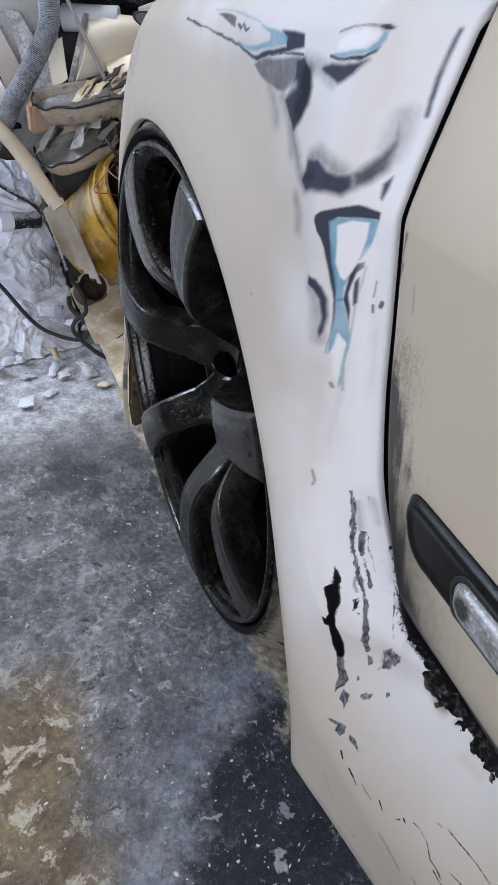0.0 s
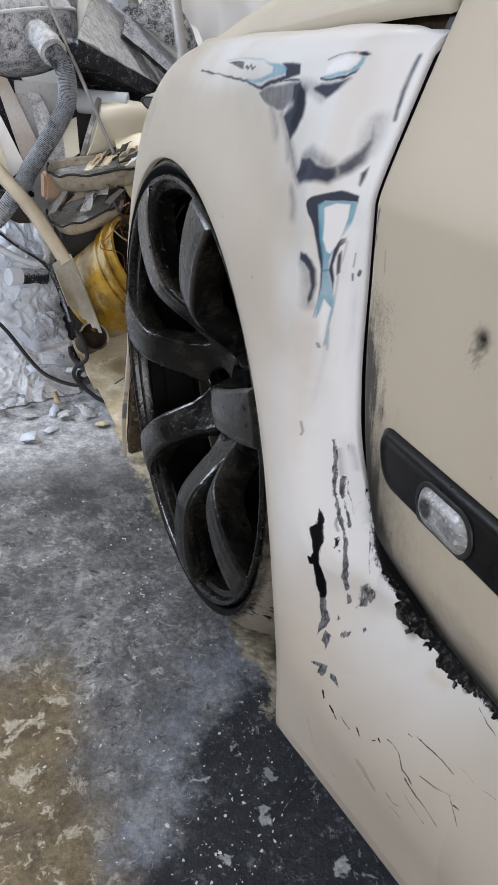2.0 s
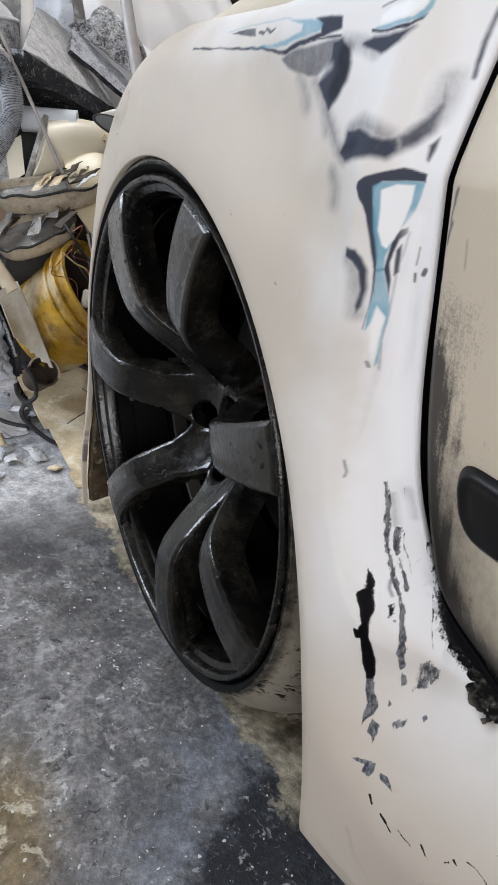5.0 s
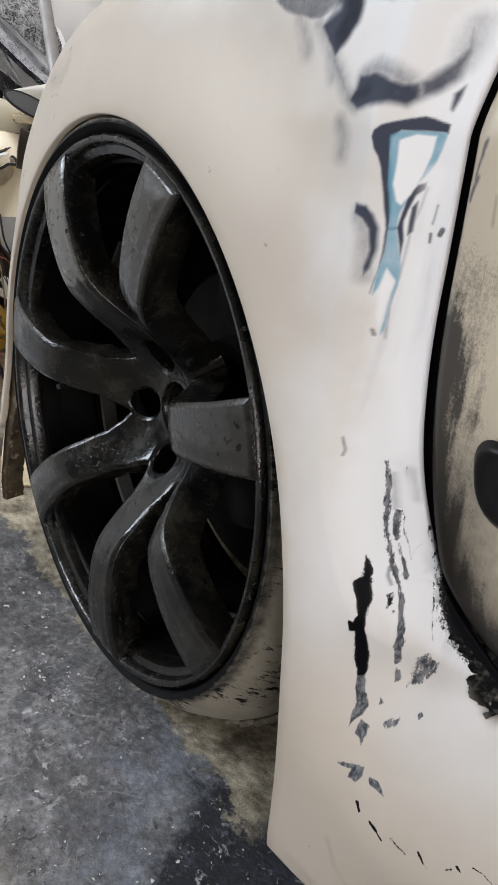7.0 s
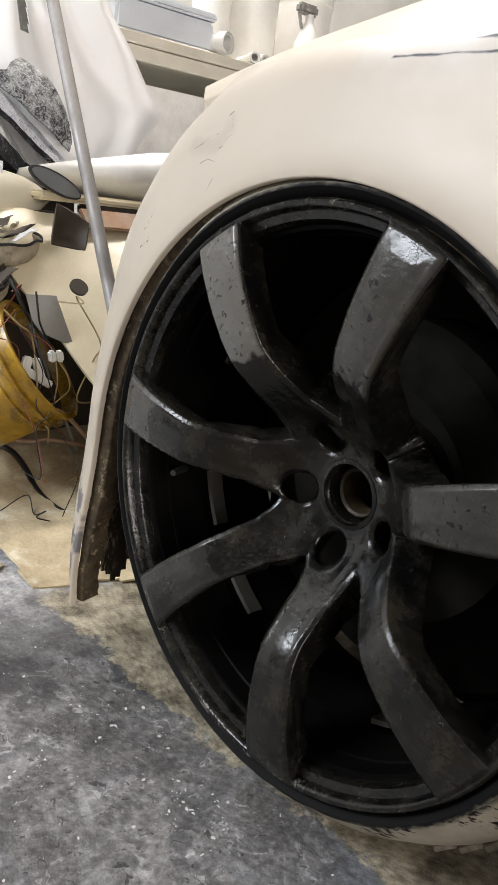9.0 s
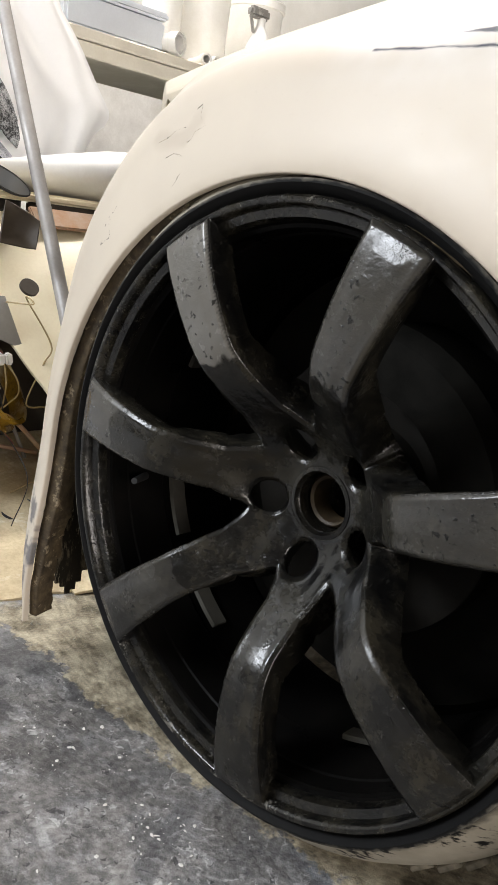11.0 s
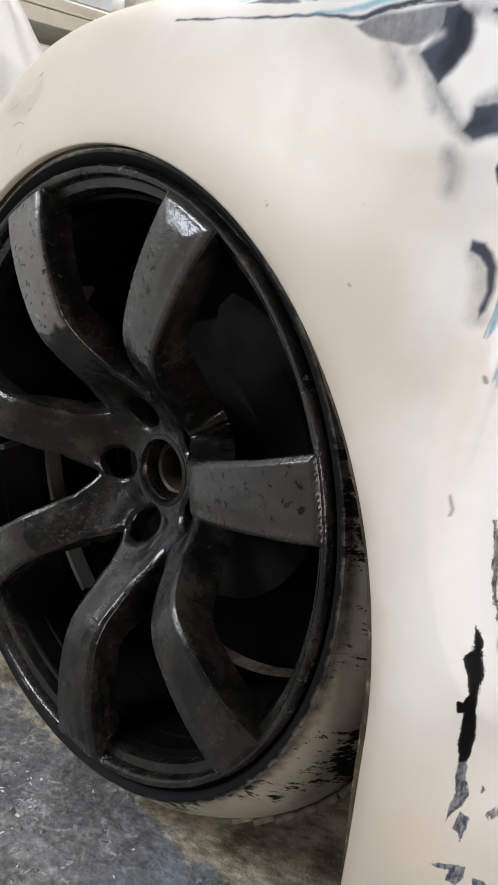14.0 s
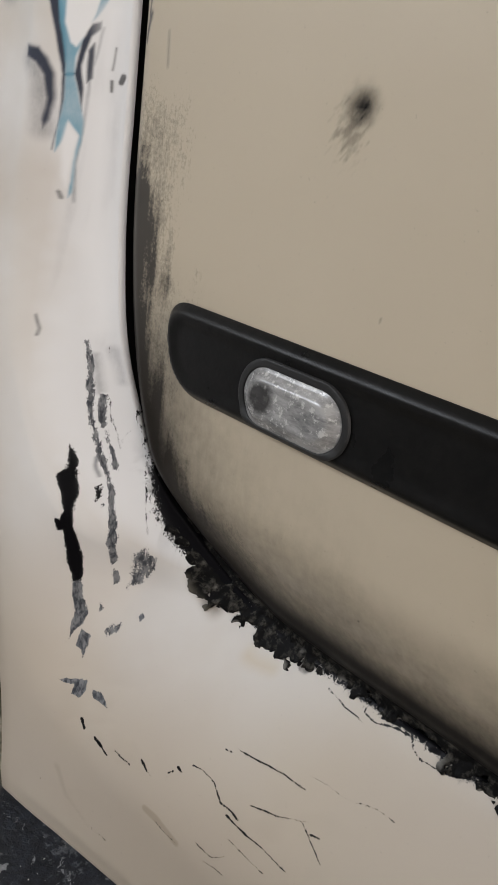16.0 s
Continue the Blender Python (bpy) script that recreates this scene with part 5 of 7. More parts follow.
lathe("brake_disc", [(0.05, 0.16), (0.07, 0.15), (0.075, 0.165), (0.143, 0.165), (0.145, 0.168), (0.145, 0.187), (0.05, 0.187)], M_DISC, wheel, 72, "rusty steel brake disc")


def caliper():
    bm = bmesh.new()
    rings = []
    for k in range(9):
        a = radians(20 + 62 * k / 8)
        rings.append([bm.verts.new((r * math.cos(a), y, r * math.sin(a))) for r, y in ((0.11, 0.135), (0.115, 0.122), (0.165, 0.122), (0.178, 0.135), (0.178, 0.2), (0.11, 0.2))])
    for p, q in zip(rings, rings[1:]):
        for k in range(6):
            bm.faces.new((p[k], p[(k + 1) % 6], q[(k + 1) % 6], q[k]))
    bm.faces.new(rings[0])
    bm.faces.new(list(reversed(rings[-1])))
    bmesh.ops.recalc_face_normals(bm, faces=bm.faces[:])
    return part("brake_caliper", bm, M_CAST, wheel, "rough black cast brake caliper")


caliper()


def barrel_strip(angle, span, y):
    """A thin strip modelled for the brownish reflections and ridges inside the barrel."""
    bm = bmesh.new()
    rings = []
    for k in range(7):
        a = radians(angle + span * k / 6)
        rings.append([bm.verts.new((r * math.cos(a), y + dy, r * math.sin(a))) for r, dy in ((0.2345, 0), (0.2295, 0.001), (0.2295, 0.019), (0.2345, 0.020))])
    for p, q in zip(rings, rings[1:]):
        for k in range(3):
            bm.faces.new((p[k], p[k + 1], q[k + 1], q[k]))
    bm.faces.new(rings[0])
    bm.faces.new(list(reversed(rings[-1])))
    bmesh.ops.recalc_face_normals(bm, faces=bm.faces[:])
    return part("reflection_strip", bm, M_BARREL_STRIP, wheel, "dull brownish strip for the reflections and ridges inside the barrel")


M_BARREL_STRIP = dirty("dull_strip_brown", (0.07, 0.064, 0.052), (0.025, 0.023, 0.02), 0.6, scale=40)
for a, b in ((141, 17), (178, 30), (214, 22), (285, 13)):
    barrel_strip(a, b, 0.108)
bm = bmesh.new()
bmesh.ops.create_cone(bm, cap_ends=True, segments=12, radius1=0.0045, radius2=0.0035, depth=0.034)
valve = part("valve", bm, M_SEAL, wheel, "black rubber tyre valve")
valve.matrix_local = Matrix.Translation((-0.226, 0.062, -0.040)) @ Euler((radians(60), radians(80), 0)).to_matrix().to_4x4()
# ---- the pile of parts and rubbish in front of the car ----
M_WHITE = dirty("white_plastic", (0.85, 0.845, 0.82), (0.62, 0.59, 0.52), 0.4, scale=14, amount=0.35)
M_CREAM = dirty("old_cream_paint", (0.87, 0.78, 0.57), (0.62, 0.50, 0.31), 0.4, scale=9, amount=0.4)
M_SHEET = dirty("plastic_film", (0.90, 0.90, 0.90), (0.80, 0.80, 0.80), 0.35, scale=6, amount=0.4)
M_GREYPL = dirty("grey_plastic", (0.30, 0.29, 0.27), (0.14, 0.13, 0.12), 0.5, scale=18, amount=0.6, dust=(0.6, 0.58, 0.54), dust_amount=0.25)


def dusted(name, base, dust, amount, scale=55.0, rough=0.8, lying=0.75):
    """A dark surface under dust that lies thickest on what faces up."""
    m = mat(name, base, rough)
    n = Nodes(m)
    geo = n.t.nodes.new("ShaderNodeNewGeometry")
    sep = n.t.nodes.new("ShaderNodeSeparateXYZ")
    n.link(geo.outputs["Normal"], sep.inputs[0])
    f = n.math("ADD", n.math("MULTIPLY", n.math("SUBTRACT", n.noise(scale, 6, 0.7), 0.5), 1.5), n.math("MULTIPLY", n.math("SUBTRACT", n.noise(scale * 6, 3, 0.7), 0.5), 1.3))
    f = n.math("ADD", f, n.math("MULTIPLY", n.ramp(sep.outputs[2], (0.15, 0.0), (0.6, 1.0)), lying))
    f = n.ramp(n.math("ADD", f, amount - 0.5), (0.15, 0.0), (0.62, 1.0))
    shade = n.mix(n.noise(9, 4), dust, tuple(0.72 * v for v in dust))
    n.colour(n.mix(n.math("MULTIPLY", f, 0.92), base, shade))
    n.bump(n.noise(scale * 5, 4), 0.3, 0.002)
    return m


def stained_yellow():
    """Yellow plastic under brown runs and pale scuffed dust."""
    m = mat("stained_yellow_plastic", (0.46, 0.28, 0.035), 0.3)
    n = Nodes(m)
    c = n.mix(n.ramp(n.noise(9, 6, 0.7), (0.38, 0.0), (0.62, 1.0)), (0.20, 0.105, 0.008), (0.50, 0.30, 0.025))
    c = n.mix(n.math("MULTIPLY", n.ramp(n.noise(22, 8, 0.75), (0.50, 0.0), (0.60, 1.0)), 0.8), c, (0.10, 0.055, 0.012))
    c = n.mix(n.math("MULTIPLY", n.ramp(n.noise(7, 7, 0.72, n.scaled(1.0, 1.6, 1.0, 40)), (0.52, 0.0), (0.62, 1.0)), 0.75), c, (0.52, 0.46, 0.32))
    n.colour(c)
    n.rough(n.ramp(n.noise(14, 5), (0.35, 0.16), (0.65, 0.5)))
    n.bump(n.noise(40, 5, 0.7), 0.25, 0.003)
    return m


M_DUSTY = dusted("dusty_black_foam", (0.008, 0.009, 0.012), (0.52, 0.54, 0.58), 0.55, 42.0, 0.9, 0.5)
M_SPECKLE = dusted("speckled_white_board", (0.22, 0.22, 0.22), (0.72, 0.72, 0.71), 0.92, 60.0, 0.6, 0.0)
M_DRUM = dusted("dusty_drum_plastic", (0.05, 0.052, 0.058), (0.66, 0.67, 0.69), 0.92, 48.0, 0.6, 0.3)
M_HOSE = dusted("dusty_hose_rubber", (0.035, 0.04, 0.048), (0.50, 0.52, 0.55), 0.80, 26.0, 0.7, 0.45)
M_COWL = dusted("speckled_white_plastic", (0.012, 0.013, 0.015), (0.62, 0.63, 0.64), 0.86, 46.0, 0.5, 0.0)
M_LAMP = dirty("beige_grey_plastic", (0.55, 0.49, 0.39), (0.22, 0.175, 0.115), 0.5, scale=30, amount=0.9, dust=(0.10, 0.08, 0.055), dust_amount=0.10)
M_MILKY = dirty("milky_stained_plastic", (0.44, 0.42, 0.37), (0.20, 0.15, 0.07), 0.35, scale=16, amount=0.7)
M_DUSTTOP = dirty("thick_dust", (0.74, 0.745, 0.76), (0.26, 0.265, 0.275), 0.9, scale=24, amount=0.55)
M_POLE = dirty("dull_metal_tube", (0.36, 0.345, 0.33), (0.2, 0.18, 0.16), 0.5, 0.25, scale=20)
M_YELLOW = stained_yellow()
M_IVORY = dirty("ivory_plastic", (0.80, 0.745, 0.60), (0.62, 0.55, 0.40), 0.38, scale=10, amount=0.35)
M_CHALK = dusted("chalky_grey_board", (0.22, 0.22, 0.22), (0.66, 0.66, 0.66), 1.15, 24.0, 0.7, 0.0)
M_WOOD = dirty("pale_wood", (0.52, 0.44, 0.32), (0.3, 0.24, 0.16), 0.7, scale=16)
M_CARD = dirty("stained_cardboard", (0.66, 0.55, 0.36), (0.22, 0.155, 0.08), 0.8, scale=9, amount=0.75, dust=(0.72, 0.66, 0.52), dust_amount=0.2)
M_BLUE = dirty("pale_blue_film", (0.70, 0.74, 0.80), (0.34, 0.375, 0.44), 0.35, scale=26, amount=0.5, dust=(0.10, 0.11, 0.13), dust_amount=0.05)
M_FOIL = dirty("grimy_silver_foil", (0.46, 0.475, 0.51), (0.16, 0.165, 0.19), 0.5, 0.1, scale=40, amount=0.7)
M_ORANGE = dirty("rusty_orange_block", (0.42, 0.22, 0.11), (0.5, 0.44, 0.38), 0.8, scale=16, amount=0.7)
M_RUSTY = dirty("rust_stained_board", (0.60, 0.585, 0.56), (0.40, 0.25, 0.15), 0.8, scale=10, amount=0.6)
M_BROWN = dirty("brown_plastic_inside", (0.055, 0.04, 0.026), (0.02, 0.016, 0.011), 0.6, scale=16)
M_GLASS = mat("mirror_glass", (0.40, 0.42, 0.43), 0.18, 0.6)
M_CABLE = mat("black_cable", (0.012, 0.012, 0.013), 0.45)
M_RED = mat("red_wire", (0.22, 0.06, 0.035), 0.5)
M_WIRE = mat("yellowed_wire", (0.38, 0.28, 0.13), 0.5)
M_BLUEBOX = dirty("blue_grey_case", (0.68, 0.72, 0.77), (0.5, 0.53, 0.57), 0.4, scale=8)


# -- shelf against the far end
M_BOARD = dirty("pale_shelf_board", (0.74, 0.70, 0.60), (0.5, 0.45, 0.36), 0.6, scale=12, amount=0.45)
M_PALEBOARD = dirty("stained_white_board", (0.80, 0.79, 0.76), (0.5, 0.48, 0.44), 0.6, scale=20, amount=0.55)
shelf = thing("shelf_unit", "pale wooden workshop shelf with bare board edges", "shelf", at=(-1.65, 1.4, 0))


def shelf_part(name, x0, x1, y0, y1, z0, z1, material=None):
    bm = box_bm(x0 + 1.65, x1 + 1.65, y0 - 1.4, y1 - 1.4, z0, z1)
    bmesh.ops.bevel(bm, geom=bm.edges[:], offset=0.003, segments=1, affect="EDGES")
    return part(name, bm, material or M_BOARD, shelf)


shelf_part("top_board", -1.95, -1.40, 0.50, 2.3, 0.962, 0.99)
shelf_part("front_rail", -1.43, -1.402, 0.50, 2.3, 0.925, 0.960)
shelf_part("lower_board", -1.95, -1.42, 0.52, 2.3, 0.60, 0.625)
shelf_part("back_panel", -1.97, -1.952, 0.50, 2.3, 0.0, 0.955, M_BROWN)
for y in (0.52, 0.945, 1.5, 2.26):
    shelf_part("post", -1.44, -1.405, y, y + 0.035, 0.0, 0.924)

case = thing("flat_case", "pale blue-grey plastic case lying on the shelf", "case", at=(-1.62, 0.75, 0.99))
part("body", moved(rounded_bm(0.40, 0.30, 0.075, 0.008), pose(0, 0, 0.038)), M_BLUEBOX, case)
part("lid", moved(rounded_bm(0.41, 0.31, 0.02, 0.006), pose(0, 0, 0.087)), M_BLUEBOX, case)
top("blue_box", "blue cardboard box lying on the flat case", "box", moved(rounded_bm(0.2, 0.13, 0.06, 0.004), pose(-1.50, 0.67, 1.118)), mat("blue_card", (0.08, 0.16, 0.42), 0.6))


def pipe_fitting(x, y, z, r, length, yaw):
    t = thing("pipe_fitting", "white plastic pipe fitting on the shelf", "pipe", "pipe fittings", at=(x, y, z))
    t.rotation_euler = (0, 0, radians(yaw))
    part("sleeve", tube_bm([(0, 0, 0), (-length / 2, 0, 0), (-length, 0, 0)], r, 20, 3, hollow=True), M_WHITE, t)
    part("collar", tube_bm([(0.004, 0, 0), (-0.01, 0, 0), (-0.022, 0, 0)], r * 1.22, 20, 2, hollow=True), M_WHITE, t)
    return t


pipe_fitting(-1.39, 0.925, 1.019, 0.024, 0.12, 20)
pipe_fitting(-1.40, 1.03, 1.006, 0.013, 0.1, -15)
pipe_fitting(-1.41, 1.075, 1.007, 0.014, 0.1, 10)
for y, r, h, x in ((1.01, 0.06, 0.33, -1.6), (1.17, 0.085, 0.26, -1.62), (1.42, 0.09, 0.28, -1.66)):
    can = thing("paint_pail", "white plastic paint pail standing on the shelf", "bucket", "pails on the shelf", at=(x, y, 0.99))
    ob = lathe("body", [(0.0, 0.0), (r * 0.88, 0.0), (r * 0.9, 0.004), (r, h * 0.93), (r * 1.05, h * 0.94), (r * 1.05, h), (r * 0.97, h)], M_WHITE, can, 40)
    ob.rotation_euler = (radians(90), 0, 0)
    ob = lathe("lid", [(r * 1.04, h - 0.002), (r * 1.06, h + 0.006), (r * 0.95, h + 0.008), (0.0, h + 0.006)], M_WHITE, can, 40)
    ob.rotation_euler = (radians(90), 0, 0)
spray = thing("spray_bottle", "white plastic spray bottle with a trigger head", "bottle", at=(-1.45, 1.26, 0.99))
ob = lathe("body", [(0.0, 0.0), (0.036, 0.0), (0.038, 0.01), (0.038, 0.1), (0.02, 0.145), (0.013, 0.16), (0.013, 0.18)], M_WHITE, spray, 28)
ob.rotation_euler = (radians(90), 0, 0)
part("trigger_head", moved(rounded_bm(0.03, 0.075, 0.03, 0.008), pose(0, -0.012, 0.192)), M_GREYPL, spray)
part("trigger", moved(rounded_bm(0.012, 0.008, 0.05, 0.003), pose(0, -0.035, 0.16, 20)), M_GREYPL, spray)
top("standing_pipe", "white plastic pipe standing behind the pails", "pipe", tube_bm([(-1.7, 1.1, 0.99), (-1.7, 1.1, 1.4), (-1.7, 1.1, 1.8)], 0.012, 14, 2), M_WHITE)
top("speckled_board", "stained white board leaning below the shelf", "board", patch_bm((-1.30, 0.62, 0.25), (-1.33, 1.35, 0.25), (-1.385, 1.35, 0.870), (-1.385, 0.62, 0.870), 0.012, 6, 6), M_PALEBOARD)

# -- hanging film, pole and rod
film_bm = bmesh.new()
grid = []
for j in range(61):
    row = []
    for i in range(65):
        u, v = i / 64, j / 60
        z = 1.75 - 1.13 * v
        right = np.interp(z, [0.62, 0.70, 0.80, 0.9, 1.0, 1.3, 1.75], [0.60, 0.67, 0.715, 0.63, 0.548, 0.42, 0.33])
        left = 0.12 + 0.16 * v
        y = left + (right - left) * u
        fold = 0.020 * math.sin(8 * u + 2.2 * v) + 0.010 * math.sin(19 * u - 3 * v + 1) + 0.03 * noise.fractal(Vector((u * 2.2, v * 2.6, 3)), 1, 2, 3)
        row.append(film_bm.verts.new((-1.30 + fold * (0.5 + v) - 0.04 * u, y, z)))
    grid.append(row)
for j in range(60):
    for i in range(64):
        co = (grid[j][i].co + grid[j + 1][i + 1].co) / 2
        if abs(co.y - 0.308) > 0.010 + 0.22 * max(co.z - 0.896, 0) or co.z < 0.896 or co.z > 1.12:
            film_bm.faces.new((grid[j][i], grid[j + 1][i], grid[j + 1][i + 1], grid[j][i + 1]))
bmesh.ops.delete(film_bm, geom=[v for v in film_bm.verts if not v.link_faces], context="VERTS")
bmesh.ops.solidify(film_bm, geom=film_bm.faces[:], thickness=0.0015)
top("plastic_sheet", "white plastic masking sheet hanging in soft folds, torn open", "sheet", film_bm, M_SHEET)

film2 = patch_bm((-1.42, -0.02, 0.70), (-1.36, 0.36, 0.70), (-1.38, 0.40, 1.6), (-1.44, -0.10, 1.6), 0.0015, 24, 30, 0.03, 0.035, 5.0, 4)
top("masking_film", "pale grey masking film hanging behind the dusty boards", "sheet", film2, M_GREYPL)

pole = thing("metal_pole", "dull grey metal tube leaning over the rubbish", "pole", at=(-0.532, 0.254, 0.0))
part("tube", tube_bm([(0, 0, 0.0), (-0.274, 0.015, 0.45), (-0.548, 0.029, 0.90), (-0.913, 0.049, 1.5)], 0.0125, 18, 4), M_POLE, pole)
top("thin_rod", "thin grey rod leaning across the pile", "rod", tube_bm([(-0.862, 0.262, 0.08), (-0.933, 0.109, 0.5), (-1.019, -0.075, 1.0), (-1.07, -0.185, 1.3)], 0.0038, 8, 3), M_POLE)

# -- old bumper: a white roll above, cream face below
bumper = thing("old_bumper", "cream car bumper lying on its back among the rubbish", "bumper", at=(-1.0, 0.4, 0))


def bumper_roll():
    bm = bmesh.new()
    rings = []
    for k in range(25):
        u = k / 24
        y = -0.185 + 0.70 * u
        h = 0.004 + 0.046 * min(1, u / 0.42) ** 0.7 + 0.012 * u
        cx, cz = -0.06 - 0.10 * (u - 0.5) ** 2, 0.606 + 0.055 * u
        rings.append([bm.verts.new((cx + 0.10 * min(1, 0.1 + u / 0.4) * math.cos(a), y, cz + h * math.sin(a) + 0.01 * math.cos(a))) for a in (2 * math.pi * i / 20 for i in range(20))])
    for p, q in zip(rings, rings[1:]):
        for i in range(20):
            bm.faces.new((p[i], p[(i + 1) % 20], q[(i + 1) % 20], q[i]))
    bm.faces.new(rings[0])
    bm.faces.new(list(reversed(rings[-1])))
    bmesh.ops.recalc_face_normals(bm, faces=bm.faces[:])
    return bm


part("roll", bumper_roll(), M_WHITE, bumper, "white rounded upper edge")
part("ledge", moved(rounded_bm(0.07, 0.66, 0.018, 0.006, 3), pose(0.0, 0.14, 0.570)), M_CREAM, bumper)
part("slot", moved(rounded_bm(0.05, 0.30, 0.022, 0.004), pose(0.012, 0.06, 0.551)), M_BROWN, bumper, "dark slot")
face_bm = patch_bm((0.36, -0.28, 0.16), (0.36, 0.42, 0.16), (0.03, 0.42, 0.54), (0.0, -0.28, 0.54), 0.008, 20, 20, 0.05, 0.012, 9, 2)
bmesh.ops.bisect_plane(face_bm, geom=face_bm.verts[:] + face_bm.edges[:] + face_bm.faces[:], plane_co=(0, -0.262, 0.400), plane_no=(0, 2.0, 1.0), clear_inner=True)
bmesh.ops.holes_fill(face_bm, edges=[e for e in face_bm.edges if e.is_boundary])
part("face", face_bm, M_CREAM, bumper)
part("vent_hole", moved(tube_bm([(0, 0, -0.002), (0, 0, 0), (0, 0, 0.003)], 0.016, 20, 2), pose(0.268, -0.222, 0.425, 0, 48, 0)), M_BROWN, bumper, "dark round hole")
part("orange_edge", moved(rounded_bm(0.05, 0.26, 0.008, 0.002), pose(0.055, 0.02, 0.535, 0, 40, 0)), M_ORANGE, bumper, "orange-red paint along the edge")
part("stand", box_bm(-0.16, 0.0, -0.26, 0.42, 0.0, 0.54), M_BROWN, bumper, "", False)


# -- door mirror shell and its glass
def mirror_cap():
    """A pointed shell bulging outwards, cut off straight at its broad end."""
    ys = [0.03, 0.07, 0.12, 0.17, 0.21, 0.24, 0.26, 0.27]
    over = [0.603, 0.607, 0.608, 0.602, 0.592, 0.583, 0.575, 0.568]
    under = [0.487, 0.488, 0.492, 0.502, 0.520, 0.540, 0.555, 0.564]
    bm = bmesh.new()
    rings = []
    for k in range(29):
        u = k / 28
        y = 0.03 + 0.24 * (1 - (1 - u) ** 1.3)
        zt, zb = np.interp(y, ys, over), np.interp(y, ys, under)
        ring = []
        for i in range(24):
            a = 2 * math.pi * i / 24
            c, q = math.cos(a), math.sin(a)
            w = math.copysign(abs(q) ** 0.8, q)
            z = (zt + zb) / 2 + (zt - zb) / 2 * w
            slant = 0.39 * (z - 0.487) * (1 - u) + 0.025 * (1 - u)
            ring.append(bm.verts.new((-1.035 - 0.03 * u + (0.055 if c > 0 else 0.02) * c * (1 - 0.7 * u**2), y + slant, z)))
        rings.append(ring)
    for p, q in zip(rings, rings[1:]):
        for i in range(24):
            bm.faces.new((p[i], p[(i + 1) % 24], q[(i + 1) % 24], q[i]))
    bm.faces.new(rings[0])
    bm.faces.new(list(reversed(rings[-1])))
    bmesh.ops.recalc_face_normals(bm, faces=bm.faces[:])
    return bm


cap = thing("door_mirror", "white pointed door mirror shell lying on lamp housings", "mirror", at=(0, 0, 0))
part("shell", mirror_cap(), M_IVORY, cap)
part("slot", moved(rounded_bm(0.008, 0.030, 0.010, 0.0039, 4), pose(-1.014, 0.224, 0.566, 8, 0, 10)), M_BROWN, cap, "small dark slot")
part("inner_rim", tube_bm([(-1.03, 0.048, 0.485), (-1.0, 0.066, 0.545), (-1.03, 0.098, 0.612)], 0.006, 8), M_GREYPL, cap)

glass = thing("mirror_glass", "dark oval mirror glass in a black frame", "mirror", at=(-0.945, 0.228, 0.594))
for nm, rx, rz, th, material in (("frame", 0.056, 0.018, 0.008, M_BLACK), ("glass", 0.052, 0.0145, 0.011, M_GLASS)):
    bm = bmesh.new()
    bmesh.ops.create_circle(bm, cap_ends=True, segments=40, radius=1)
    bmesh.ops.transform(bm, matrix=Matrix.Diagonal((rx, rz, 1, 1)), verts=bm.verts[:])
    ext = bmesh.ops.extrude_face_region(bm, geom=bm.faces[:])
    bmesh.ops.translate(bm, vec=(0, 0, th), verts=[v for v in ext["geom"] if isinstance(v, bmesh.types.BMVert)])
    bmesh.ops.recalc_face_normals(bm, faces=bm.faces[:])
    ob = part(nm, bm, material, glass)
    ob.matrix_local = Matrix(((0, 0, 1, 0), (1, 0, 0, 0), (0, 1, 0, 0), (0, 0, 0, 1))) @ pose(0, 0, 0, 0, 0, -22)


# -- lamp housings: shallow grey shells with a black gasket and scraps inside
def bowl_outline(a, d, w, f):
    """A point on a rounded, slightly pointed outline."""
    c, q = math.cos(a), math.sin(a)
    x, y = math.copysign(abs(c) ** 0.62, c), math.copysign(abs(q) ** 0.72, q)
    return x * d / 2 * f * (1 - 0.22 * max(y, 0) ** 2), y * w / 2 * f


